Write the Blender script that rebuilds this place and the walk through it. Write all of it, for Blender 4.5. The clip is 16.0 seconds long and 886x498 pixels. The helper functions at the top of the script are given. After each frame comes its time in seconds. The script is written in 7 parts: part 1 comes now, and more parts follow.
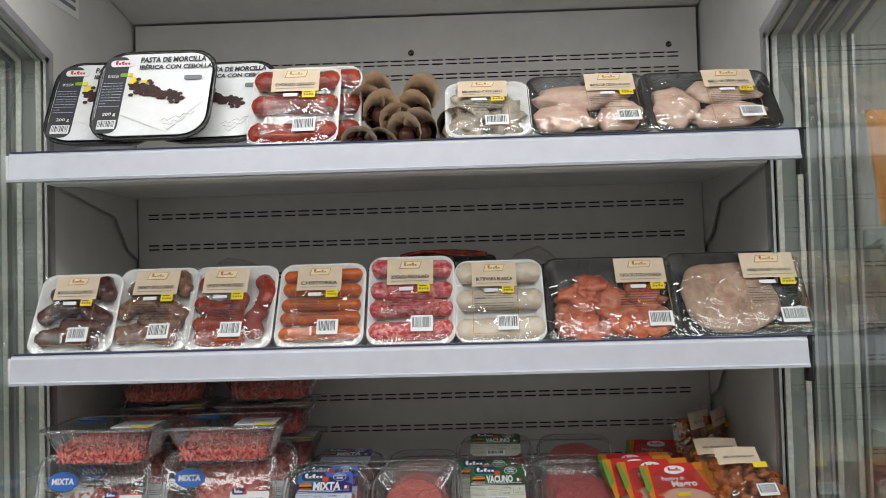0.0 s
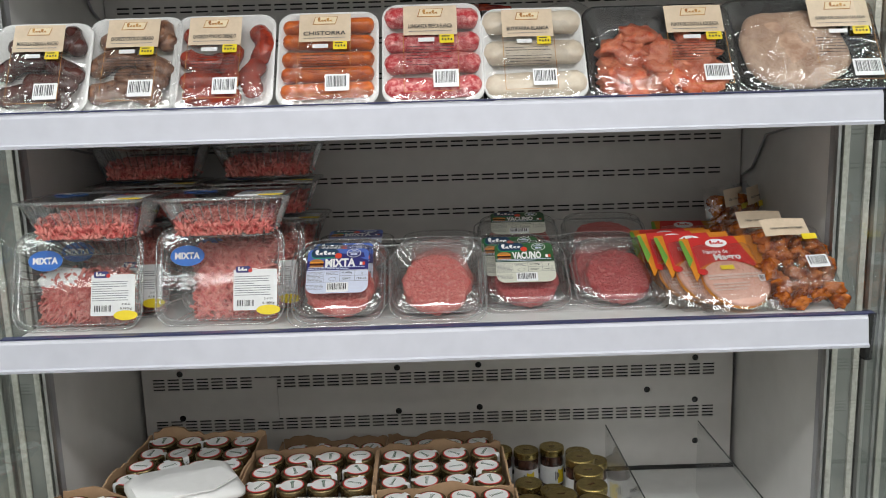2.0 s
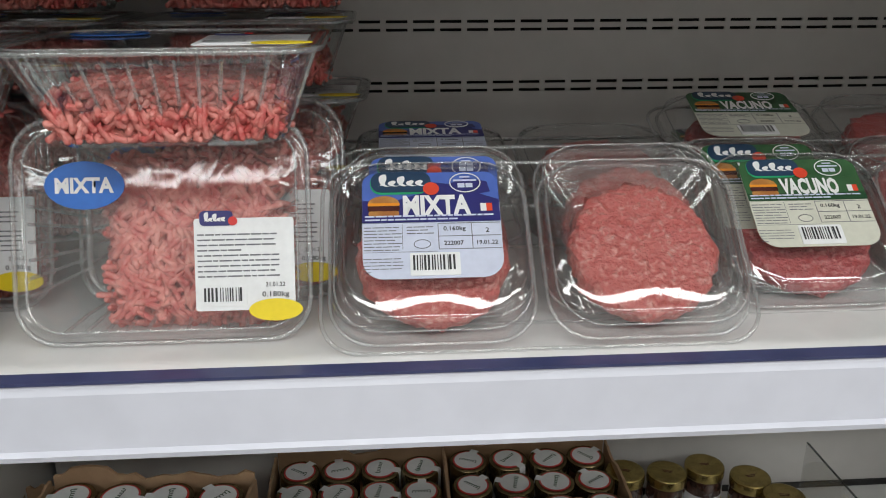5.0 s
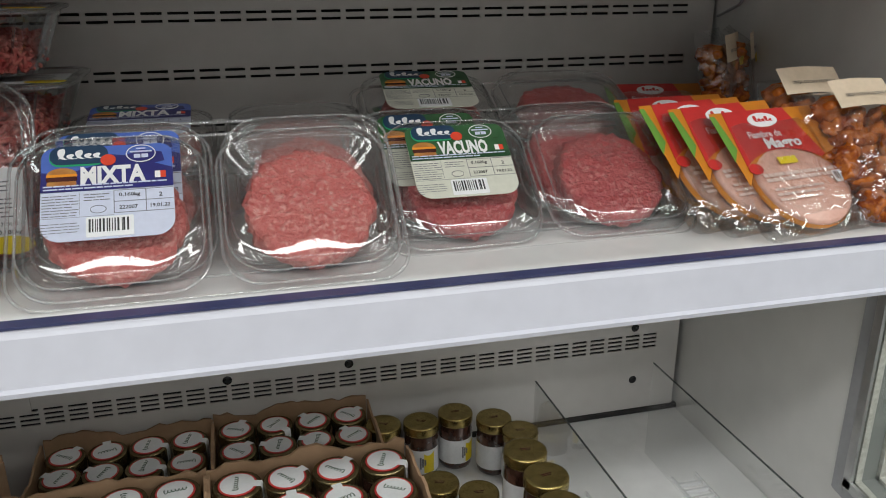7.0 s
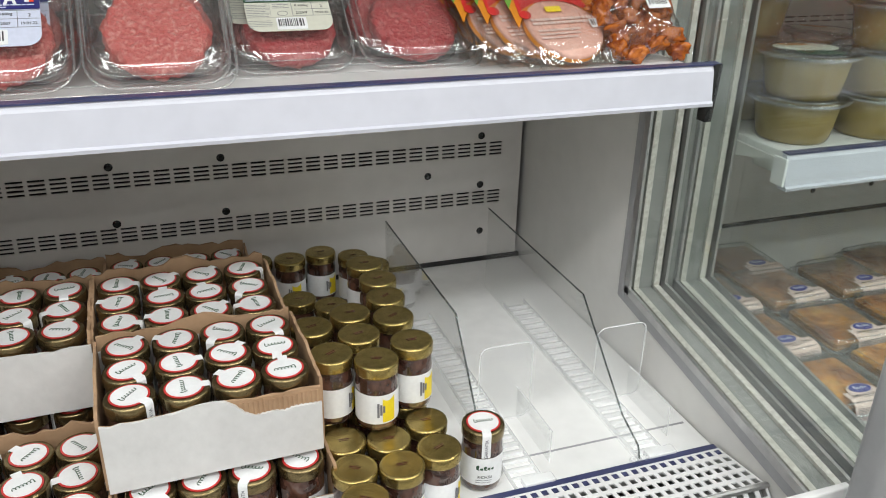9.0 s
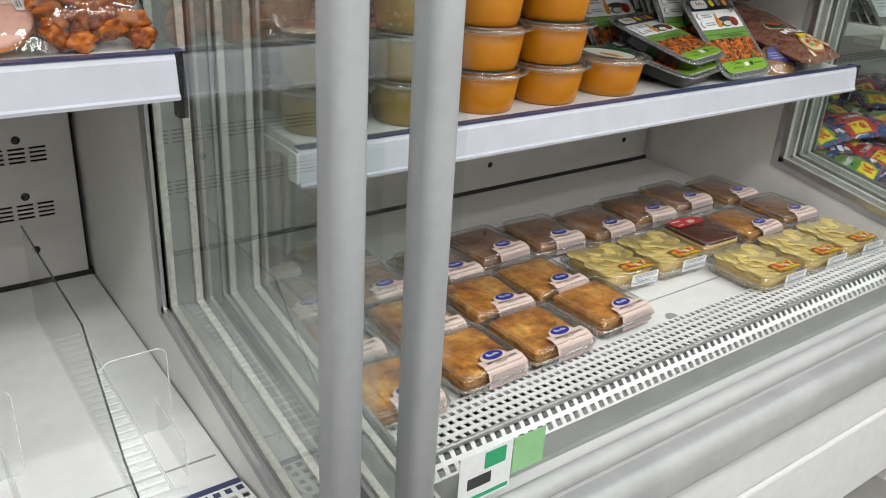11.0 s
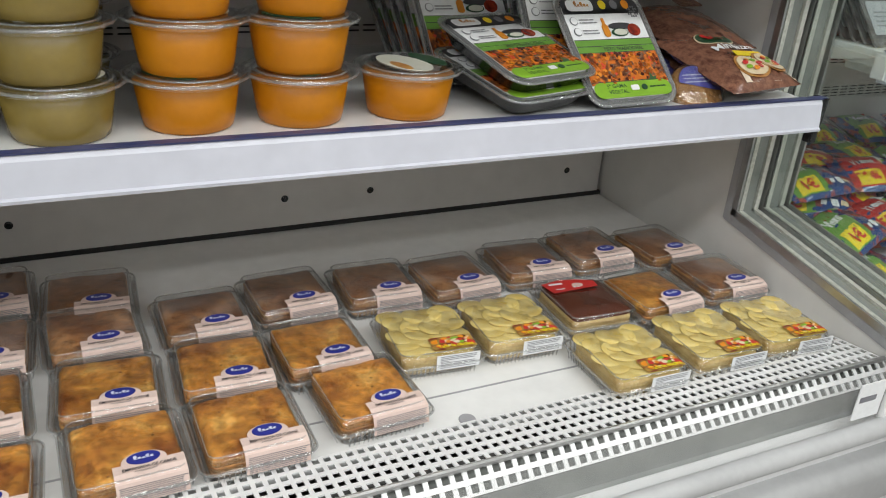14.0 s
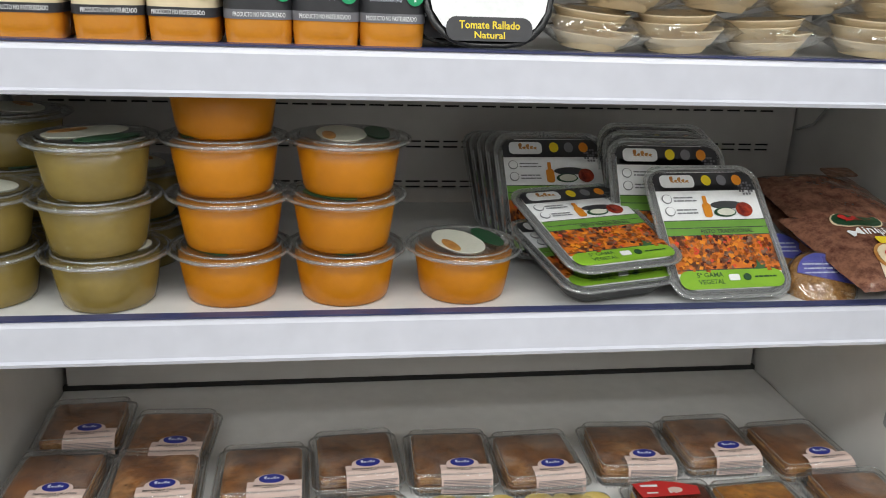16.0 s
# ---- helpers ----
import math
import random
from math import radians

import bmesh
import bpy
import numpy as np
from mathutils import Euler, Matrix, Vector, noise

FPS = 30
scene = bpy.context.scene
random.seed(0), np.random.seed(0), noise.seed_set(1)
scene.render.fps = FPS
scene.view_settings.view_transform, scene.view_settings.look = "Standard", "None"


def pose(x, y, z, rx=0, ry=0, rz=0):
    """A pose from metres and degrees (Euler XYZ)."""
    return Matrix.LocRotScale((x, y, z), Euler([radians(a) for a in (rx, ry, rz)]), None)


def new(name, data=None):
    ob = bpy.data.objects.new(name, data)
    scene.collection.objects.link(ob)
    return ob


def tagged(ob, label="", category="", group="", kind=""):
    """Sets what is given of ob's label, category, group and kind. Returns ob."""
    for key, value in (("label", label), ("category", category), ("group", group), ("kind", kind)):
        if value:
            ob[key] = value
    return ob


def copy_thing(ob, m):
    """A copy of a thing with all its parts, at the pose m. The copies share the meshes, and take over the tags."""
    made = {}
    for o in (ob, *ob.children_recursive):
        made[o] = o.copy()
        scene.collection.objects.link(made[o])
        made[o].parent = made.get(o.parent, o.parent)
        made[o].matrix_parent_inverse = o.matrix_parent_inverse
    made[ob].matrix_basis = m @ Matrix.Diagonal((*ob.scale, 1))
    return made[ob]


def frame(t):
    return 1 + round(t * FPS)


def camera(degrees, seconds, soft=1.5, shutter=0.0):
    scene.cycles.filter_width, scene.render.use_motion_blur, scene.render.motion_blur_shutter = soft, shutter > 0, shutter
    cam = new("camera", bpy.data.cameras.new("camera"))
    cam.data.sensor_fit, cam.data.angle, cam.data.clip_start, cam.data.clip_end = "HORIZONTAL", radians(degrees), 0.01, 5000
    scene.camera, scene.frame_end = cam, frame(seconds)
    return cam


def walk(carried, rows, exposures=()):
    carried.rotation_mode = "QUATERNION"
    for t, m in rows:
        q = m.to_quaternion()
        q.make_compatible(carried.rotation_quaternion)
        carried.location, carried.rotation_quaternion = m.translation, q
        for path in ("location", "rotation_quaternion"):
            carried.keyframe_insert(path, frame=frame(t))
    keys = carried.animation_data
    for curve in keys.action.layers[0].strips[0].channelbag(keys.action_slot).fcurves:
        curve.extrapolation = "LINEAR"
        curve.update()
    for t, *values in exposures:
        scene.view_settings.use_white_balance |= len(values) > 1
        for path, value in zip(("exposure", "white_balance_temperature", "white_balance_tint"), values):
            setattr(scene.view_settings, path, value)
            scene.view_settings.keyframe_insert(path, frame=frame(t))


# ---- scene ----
cam = camera(56.8, 16.0, soft=1.0)
METRES, EYE, TILT, LEAN, TURN = 2.73, 1.4, 0.0, 0.0, 1.5
ROWS = [
    (0.0, 0.0, 0.0, 0.0, 0.05, 1.84, 1.57),
    (0.5, -0.0033, 0.0068, -0.0073, -0.7, -0.51, 1.67),
    (1.0, -0.0104, 0.0164, -0.0173, -1.63, -3.41, 1.84),
    (1.5, -0.0235, 0.03, -0.0273, -2.4, -7.04, 1.78),
    (2.0, -0.032, 0.0553, -0.0391, -2.15, -10.32, 1.65),
    (2.5, -0.0438, 0.1104, -0.051, -0.88, -12.92, 1.53),
    (3.0, -0.0595, 0.1735, -0.0564, 0.22, -15.22, 1.24),
    (5.5, -0.0928, 0.3154, -0.0698, -8.15, -19.92, -0.08),
    (6.0, -0.083, 0.3083, -0.0701, -11.08, -20.01, -0.03),
    (6.5, -0.0676, 0.2918, -0.0688, -13.91, -19.96, 0.06),
    (7.0, -0.0501, 0.2689, -0.07, -16.48, -19.71, -0.04),
    (7.5, -0.0365, 0.241, -0.0683, -18.31, -19.87, -0.09),
    (8.0, -0.0363, 0.211, -0.0743, -18.97, -21.18, -0.39),
    (8.5, -0.0374, 0.1868, -0.0804, -19.45, -22.88, -0.92),
    (9.0, -0.0348, 0.1758, -0.0854, -21.02, -24.37, -1.26),
    (9.5, -0.0242, 0.17, -0.0871, -25.56, -25.34, -1.44),
    (10.0, 0.0042, 0.1617, -0.0884, -32.5, -25.59, -1.78),
    (12.5, 0.2389, 0.1547, -0.0931, -38.67, -24.28, -3.62),
    (13.0, 0.2709, 0.1352, -0.0949, -34.15, -24.3, -3.54),
    (13.5, 0.2886, 0.1334, -0.0958, -29.98, -24.8, -3.65),
    (14.0, 0.3208, 0.154, -0.0987, -26.64, -25.31, -4.01),
    (14.5, 0.3644, 0.1767, -0.0991, -23.78, -25.49, -4.24),
    (15.0, 0.3913, 0.1816, -0.0948, -19.16, -24.03, -3.77),
    (15.5, 0.4034, 0.1739, -0.0832, -13.8, -21.59, -3.0),
    (16.0, 0.411, 0.1635, -0.0722, -9.4, -18.86, -2.16),
]
walk(cam, [(t, pose(0, 0, EYE, TILT, LEAN, TURN) @ pose(METRES * x, METRES * y, METRES * z, 90 + pitch, roll, yaw)) for t, x, y, z, yaw, pitch, roll in ROWS],
     [(0.0, -0.51), (1.5, -0.31), (2.5, -0.08), (5.5, -0.26), (6.5, -0.28), (7.5, -0.16), (9.0, 0.09), (10.2, 0.0), (12.5, -0.12), (16.0, -0.08)])

# ---- light ----
world = bpy.data.worlds.new("world")
scene.world = world
world.use_nodes = True
world.node_tree.nodes["Background"].inputs[0].default_value = (0.9, 0.95, 1.0, 1)
world.node_tree.nodes["Background"].inputs[1].default_value = 0.05
FLOOR = 0.0


def strip_lamp(y, power, wide):
    """A long row of white ceiling tubes along the aisle."""
    data = bpy.data.lights.new("ceiling_tube", "AREA")
    data.shape, data.size, data.size_y = "RECTANGLE", 7.0, wide
    data.energy, data.color = power, (0.985, 1.0, 0.985)
    ob = new("ceiling_tube_light", data)
    ob.matrix_basis = pose(0.8, y, 2.83, 0, 0, 0)
    return ob


strip_lamp(-0.40, 104, 0.36)
strip_lamp(-1.5, 56, 0.2)
strip_lamp(-2.5, 34, 0.2)



def canopy_lamp(x):
    """The tube under each fridge's canopy."""
    data = bpy.data.lights.new("canopy_tube", "AREA")
    data.shape, data.size, data.size_y = "RECTANGLE", 1.15, 0.03
    data.energy, data.color = 3.2, (0.985, 1.0, 0.985)
    ob = new("canopy_tube_light", data)
    ob.matrix_basis = pose(x, 1.16, 2.05, 0, 0, 0)


for cx in (-1.47, -0.097, 1.275, 2.647):
    canopy_lamp(cx)

# ---- materials ----


def mat(name, c1, c2=None, scale=20.0, rough=0.5, metal=0.0, bump=0.0, bscale=None, coat=0.0, spec=0.5, lo=0.35, hi=0.65, detail=4.0, kind="noise", random_tint=0.0, grain=0.55):
    m = bpy.data.materials.new(name)
    m.use_nodes = True
    nt = m.node_tree
    p = nt.nodes["Principled BSDF"]
    p.inputs["Roughness"].default_value = rough
    p.inputs["Metallic"].default_value = metal
    p.inputs["Coat Weight"].default_value = coat
    p.inputs["Specular IOR Level"].default_value = spec
    tc = nt.nodes.new("ShaderNodeTexCoord")
    c2 = c2 or tuple(min(1, v * 0.9) for v in c1)
    if kind == "voronoi":
        tex = nt.nodes.new("ShaderNodeTexVoronoi")
    else:
        tex = nt.nodes.new("ShaderNodeTexNoise")
        tex.inputs["Detail"].default_value = detail
        tex.inputs["Roughness"].default_value = grain
    tex.inputs["Scale"].default_value = scale
    nt.links.new(tc.outputs["Object"], tex.inputs["Vector"])
    ramp = nt.nodes.new("ShaderNodeValToRGB")
    ramp.color_ramp.elements[0].position, ramp.color_ramp.elements[1].position = lo, hi
    ramp.color_ramp.elements[0].color, ramp.color_ramp.elements[1].color = (*c1, 1), (*c2, 1)
    nt.links.new(tex.outputs[0], ramp.inputs[0])
    out = ramp.outputs[0]
    fine = nt.nodes.new("ShaderNodeTexNoise")
    fine.inputs["Scale"].default_value = scale * 7
    nt.links.new(tc.outputs["Object"], fine.inputs["Vector"])
    hsv = nt.nodes.new("ShaderNodeHueSaturation")
    mr = nt.nodes.new("ShaderNodeMapRange")
    mr.inputs["To Min"].default_value, mr.inputs["To Max"].default_value = 0.93, 1.07
    nt.links.new(fine.outputs[0], mr.inputs["Value"])
    value = mr.outputs[0]
    if random_tint:
        info = nt.nodes.new("ShaderNodeObjectInfo")
        mr2 = nt.nodes.new("ShaderNodeMapRange")
        mr2.inputs["To Min"].default_value, mr2.inputs["To Max"].default_value = 1 - random_tint, 1 + random_tint
        nt.links.new(info.outputs["Random"], mr2.inputs["Value"])
        mul = nt.nodes.new("ShaderNodeMath")
        mul.operation = "MULTIPLY"
        nt.links.new(value, mul.inputs[0])
        nt.links.new(mr2.outputs[0], mul.inputs[1])
        value = mul.outputs[0]
    nt.links.new(value, hsv.inputs["Value"])
    nt.links.new(out, hsv.inputs["Color"])
    nt.links.new(hsv.outputs[0], p.inputs["Base Color"])
    if bump:
        b = nt.nodes.new("ShaderNodeBump")
        b.inputs["Strength"].default_value = bump
        b.inputs["Distance"].default_value = 0.004
        t2 = nt.nodes.new("ShaderNodeTexNoise")
        t2.inputs["Scale"].default_value = bscale or scale * 3
        nt.links.new(tc.outputs["Object"], t2.inputs["Vector"])
        nt.links.new(t2.outputs[0], b.inputs["Height"])
        nt.links.new(b.outputs[0], p.inputs["Normal"])
    return m


def clear(name, tint=(0.97, 0.98, 0.98), gloss=0.07, ior=1.45, strength=1.0, wrinkle=0.0, wscale=40.0, haze=0.0):
    """Thin clear plastic or glass: see-through with mirror gloss."""
    m = bpy.data.materials.new(name)
    m.use_nodes = True
    nt = m.node_tree
    nt.nodes.remove(nt.nodes["Principled BSDF"])
    out = nt.nodes["Material Output"]
    tr = nt.nodes.new("ShaderNodeBsdfTransparent")
    tr.inputs[0].default_value = (*tint, 1)
    gl = nt.nodes.new("ShaderNodeBsdfGlossy")
    gl.inputs["Roughness"].default_value = gloss
    fr = nt.nodes.new("ShaderNodeLayerWeight")
    fr.inputs["Blend"].default_value = 0.5
    f0 = ((ior - 1) / (ior + 1)) ** 2
    pw = nt.nodes.new("ShaderNodeMath")
    pw.operation = "POWER"
    pw.inputs[1].default_value = 3.2
    nt.links.new(fr.outputs["Facing"], pw.inputs[0])
    mul = nt.nodes.new("ShaderNodeMath")
    mul.operation = "MULTIPLY_ADD"
    mul.inputs[1].default_value = (1 - f0) * min(1.0, strength) * 0.8
    mul.inputs[2].default_value = f0 * strength
    mul.use_clamp = True
    nt.links.new(pw.outputs[0], mul.inputs[0])
    df = nt.nodes.new("ShaderNodeBsdfDiffuse")
    df.inputs[0].default_value = (0.85, 0.86, 0.86, 1)
    hz = nt.nodes.new("ShaderNodeMixShader")
    hz.inputs[0].default_value = haze
    nt.links.new(tr.outputs[0], hz.inputs[1])
    nt.links.new(df.outputs[0], hz.inputs[2])
    mx = nt.nodes.new("ShaderNodeMixShader")
    nt.links.new(mul.outputs[0], mx.inputs[0])
    nt.links.new(hz.outputs[0], mx.inputs[1])
    nt.links.new(gl.outputs[0], mx.inputs[2])
    nt.links.new(mx.outputs[0], out.inputs["Surface"])
    if wrinkle:
        tc = nt.nodes.new("ShaderNodeTexCoord")
        t2 = nt.nodes.new("ShaderNodeTexNoise")
        t2.inputs["Scale"].default_value = wscale
        t2.inputs["Distortion"].default_value = 1.5
        b = nt.nodes.new("ShaderNodeBump")
        b.inputs["Strength"].default_value = wrinkle
        b.inputs["Distance"].default_value = 0.005
        nt.links.new(tc.outputs["Object"], t2.inputs["Vector"])
        nt.links.new(t2.outputs[0], b.inputs["Height"])
        nt.links.new(b.outputs[0], gl.inputs["Normal"])
        nt.links.new(b.outputs[0], fr.inputs["Normal"])
    return m


M_LINER = mat("white_liner", (0.72, 0.71, 0.69), (0.66, 0.65, 0.63), 3, 0.42, bump=0.02, bscale=60)
M_BACK = mat("grey_white_back_sheet", (0.62, 0.60, 0.58), (0.56, 0.54, 0.52), 4, 0.45)
M_DECK = mat("white_enamel_deck", (0.82, 0.82, 0.81), (0.76, 0.76, 0.75), 6, 0.3)
M_SHELF = mat("white_shelf_enamel", (0.78, 0.78, 0.77), (0.72, 0.72, 0.71), 6, 0.35)
M_RAIL = mat("white_price_rail", (0.60, 0.61, 0.68), (0.57, 0.58, 0.65), 5, 0.22)
M_BLUE = mat("dark_blue_gasket", (0.035, 0.042, 0.11), (0.05, 0.058, 0.14), 30, 0.3)
M_ALU = mat("aluminium_trim", (0.55, 0.55, 0.55), (0.46, 0.46, 0.46), 30, 0.35, metal=0.9)
M_SPACER = mat("bright_spacer_bar", (0.66, 0.65, 0.60), (0.5, 0.49, 0.44), 160, 0.4, metal=0.3)
M_GREY = mat("grey_plastic", (0.46, 0.47, 0.49), (0.42, 0.43, 0.45), 12, 0.4)
M_BUMPER = mat("pale_grey_bumper", (0.47, 0.475, 0.48), (0.42, 0.425, 0.43), 14, 0.45, bump=0.03, bscale=200)
# Grey-green of frame beds and joints; behind the riser it stands for shade.
M_JOINT = mat("grey_green_bed_and_shade", (0.24, 0.25, 0.235), (0.18, 0.19, 0.18), 20, 0.4)
# Dark grey that carries the shade of the duct below the grille.
M_DUCT = mat("duct_shade_grey", (0.21, 0.21, 0.20), (0.16, 0.16, 0.155), 12, 0.6)
M_LOGO = mat("deep_blue_logo", (0.022, 0.03, 0.24), (0.03, 0.04, 0.29), 25, 0.35)
M_TRIM = mat("grey_frame_trim", (0.36, 0.36, 0.375), (0.31, 0.31, 0.325), 20, 0.4)
M_BLACK = mat("black_plastic", (0.012, 0.012, 0.014), (0.02, 0.02, 0.02), 30, 0.25)
# Near-black for openings and gaps: their shade is put into the colour.
M_DARK = mat("void_shade_black", (0.02, 0.02, 0.02), (0.03, 0.03, 0.03), 10, 0.8)
M_WHITE = mat("white_plastic", (0.82, 0.82, 0.82), (0.78, 0.78, 0.78), 8, 0.35)
M_FOAM = mat("white_foam_tray", (0.86, 0.86, 0.85), (0.8, 0.8, 0.79), 60, 0.5, bump=0.05, bscale=400)
M_GLASS = clear("side_glass", (0.955, 0.982, 0.970), 0.02, 1.5, 1.0, haze=0.006)
M_ACRYL = clear("acrylic", (0.985, 0.988, 0.988), 0.03, 1.45, 0.9, haze=0.06)
M_MILKY = clear("milky_sealed_rim", (0.82, 0.83, 0.83), 0.10, 1.5, 1.8, haze=0.16)
M_RIB = clear("acrylic_rib", (0.98, 0.98, 0.98), 0.08, 1.45, 1.5, haze=0.5)
M_EDGE = clear("acrylic_edge", (0.45, 0.48, 0.48), 0.1, 1.5, 1.0)
M_PACK = clear("clear_pack", (0.98, 0.985, 0.985), 0.05, 1.5, 3.2, wrinkle=0.05, wscale=25, haze=0.008)
M_LIDC = clear("clear_lid", (0.965, 0.97, 0.97), 0.03, 1.5, 3.2, wrinkle=0.10, wscale=30, haze=0.012)
M_BEAD = clear("clear_bead", (0.93, 0.94, 0.94), 0.05, 1.5, 4.0, haze=0.12)
M_FILM = clear("shrink_film", (0.985, 0.985, 0.985), 0.05, 1.5, 3.4, wrinkle=1.0, wscale=24, haze=0.004)


def foggy(base, amount, scale):
    """A clear lid with patches of condensation."""
    m = base.copy()
    m.name = "fogged_lid"
    nt = m.node_tree
    hz = [n for n in nt.nodes if n.bl_idname == "ShaderNodeMixShader" and not n.inputs[0].is_linked][0]
    tc = nt.nodes.new("ShaderNodeTexCoord")
    info = nt.nodes.new("ShaderNodeObjectInfo")
    add = nt.nodes.new("ShaderNodeVectorMath")
    nt.links.new(tc.outputs["Object"], add.inputs[0])
    nt.links.new(info.outputs["Location"], add.inputs[1])
    n = nt.nodes.new("ShaderNodeTexNoise")
    n.inputs["Scale"].default_value, n.inputs["Detail"].default_value = scale, 3
    nt.links.new(add.outputs[0], n.inputs["Vector"])
    mr = nt.nodes.new("ShaderNodeMapRange")
    mr.inputs["From Min"].default_value, mr.inputs["From Max"].default_value = 0.46, 0.62
    mr.inputs["To Min"].default_value, mr.inputs["To Max"].default_value = 0.01, amount
    nt.links.new(n.outputs[0], mr.inputs["Value"])
    nt.links.new(mr.outputs[0], hz.inputs[0])
    return m


M_PACKLID = clear("clear_pastry_lid", (0.985, 0.985, 0.985), 0.05, 1.5, 1.3, wrinkle=0.06, wscale=22, haze=0.002)
M_FOG = foggy(M_PACKLID, 0.12, 16)
M_FLOOR = mat("floor_tile", (0.32, 0.31, 0.29), (0.26, 0.25, 0.24), 8, 0.35)
M_CEIL = mat("ceiling_paint", (0.75, 0.75, 0.73), None, 3, 0.8)
M_WALL = mat("store_wall", (0.72, 0.71, 0.69), (0.62, 0.61, 0.6), 1.5, 0.7)
M_MINCE = mat("minced_meat", (0.52, 0.085, 0.078), (0.72, 0.29, 0.245), 110, 0.4, bump=0.4, bscale=300, random_tint=0.1)
# Darker copy of the mince; shade between strands is put into its colour.
M_MINCEDK = mat("shaded_mince_core", (0.40, 0.05, 0.05), (0.52, 0.10, 0.09), 110, 0.5, bump=0.8, bscale=160)
M_BURGER = mat("burger_meat", (0.56, 0.115, 0.10), (0.84, 0.52, 0.45), 200, 0.36, bump=1.0, bscale=210, lo=0.50, hi=0.74, detail=5, grain=0.75)
M_BURGER2 = mat("beef_burger_meat", (0.43, 0.062, 0.065), (0.80, 0.48, 0.42), 200, 0.36, bump=1.0, bscale=210, lo=0.53, hi=0.76, detail=5, grain=0.75)
M_CHORIZO = mat("chorizo_red", (0.42, 0.05, 0.02), (0.12, 0.012, 0.01), 55, 0.25, bump=0.5, bscale=110, grain=0.78)
M_CHIST = mat("chistorra_orange", (0.66, 0.16, 0.02), (0.36, 0.055, 0.012), 70, 0.28, grain=0.75, bump=0.3, bscale=120)
M_LONG = mat("fresh_red_sausage", (0.44, 0.025, 0.035), (0.74, 0.33, 0.31), 120, 0.3, grain=0.75, lo=0.44, hi=0.62, bump=0.4, bscale=140)
M_MORC = mat("blood_sausage", (0.045, 0.014, 0.012), (0.10, 0.03, 0.025), 40, 0.2)
M_CRIOLLO = mat("brown_sausage", (0.33, 0.17, 0.10), (0.07, 0.026, 0.017), 75, 0.3, grain=0.78, bump=0.5, bscale=120)
M_BUTIF = mat("pale_sausage", (0.66, 0.58, 0.47), (0.55, 0.46, 0.36), 40, 0.3)
M_PORK = mat("salted_pork_skin", (0.74, 0.58, 0.46), (0.58, 0.33, 0.25), 35, 0.4, bump=0.2, grain=0.72)
M_EAR = mat("salted_pork_ear", (0.58, 0.41, 0.30), (0.33, 0.19, 0.125), 26, 0.4, bump=0.2, grain=0.72)
M_TRIPE = mat("grey_tripe", (0.58, 0.52, 0.42), (0.26, 0.22, 0.17), 45, 0.4, bump=0.3, grain=0.72)
M_RIBMEAT = mat("marinated_rib", (0.44, 0.055, 0.012), (0.68, 0.25, 0.14), 60, 0.3, bump=0.3, grain=0.72)
M_SPICE = mat("marinated_orange_meat", (0.54, 0.155, 0.02), (0.20, 0.036, 0.008), 55, 0.25, bump=0.4, lo=0.4, hi=0.6, grain=0.72)
M_BEIGE = mat("beige_paper_label", (0.70, 0.565, 0.42), (0.64, 0.51, 0.37), 30, 0.45)
M_PINK = mat("pale_pink_label", (0.74, 0.58, 0.52), (0.69, 0.53, 0.47), 30, 0.5)
M_YELLOW = mat("yellow_tag", (0.85, 0.66, 0.02), (0.80, 0.60, 0.02), 30, 0.45)
M_PAPER = mat("white_label", (0.82, 0.83, 0.84), (0.77, 0.78, 0.79), 30, 0.4)
M_SAGE = mat("pale_sage_label", (0.64, 0.64, 0.55), (0.60, 0.60, 0.51), 30, 0.4)
M_LILAC = mat("lilac_label", (0.62, 0.66, 0.80), (0.58, 0.62, 0.76), 30, 0.35)
M_INK = mat("black_ink", (0.03, 0.03, 0.035), (0.04, 0.04, 0.045), 30, 0.5)
M_GREYINK = mat("grey_ink", (0.16, 0.16, 0.18), (0.2, 0.2, 0.22), 30, 0.5)
M_SKYBLUE = mat("sky_blue_label", (0.07, 0.27, 0.62), (0.06, 0.24, 0.56), 30, 0.4)
M_OVAL = mat("blue_oval", (0.02, 0.14, 0.52), (0.02, 0.12, 0.46), 30, 0.35)
M_NAVY = mat("navy_print", (0.025, 0.025, 0.14), (0.03, 0.03, 0.18), 30, 0.3)
M_VIOLET = mat("violet_print", (0.13, 0.13, 0.50), (0.08, 0.09, 0.36), 25, 0.3)
M_GREEN = mat("green_print", (0.045, 0.13, 0.05), (0.03, 0.09, 0.035), 25, 0.3)
M_DKGREEN = mat("dark_green_print", (0.015, 0.06, 0.025), (0.02, 0.07, 0.03), 25, 0.3)
M_LIME = mat("lime_green_print", (0.24, 0.46, 0.03), (0.20, 0.40, 0.03), 25, 0.3)
M_TEAL = mat("bright_green_sticker", (0.02, 0.38, 0.16), (0.02, 0.33, 0.14), 25, 0.35)
M_PALEGREEN = mat("faded_green_sticker", (0.30, 0.58, 0.28), (0.26, 0.52, 0.25), 25, 0.4)
M_RED = mat("red_print", (0.60, 0.035, 0.03), (0.5, 0.03, 0.03), 25, 0.3)
M_DKPRINT = mat("dark_brown_print", (0.028, 0.010, 0.009), (0.06, 0.02, 0.016), 90, 0.65)
M_SCARLET = mat("scarlet_print", (0.72, 0.075, 0.03), (0.66, 0.06, 0.03), 25, 0.3)
M_HEADBLUE = mat("mid_blue_print", (0.085, 0.155, 0.50), (0.07, 0.13, 0.44), 25, 0.3)
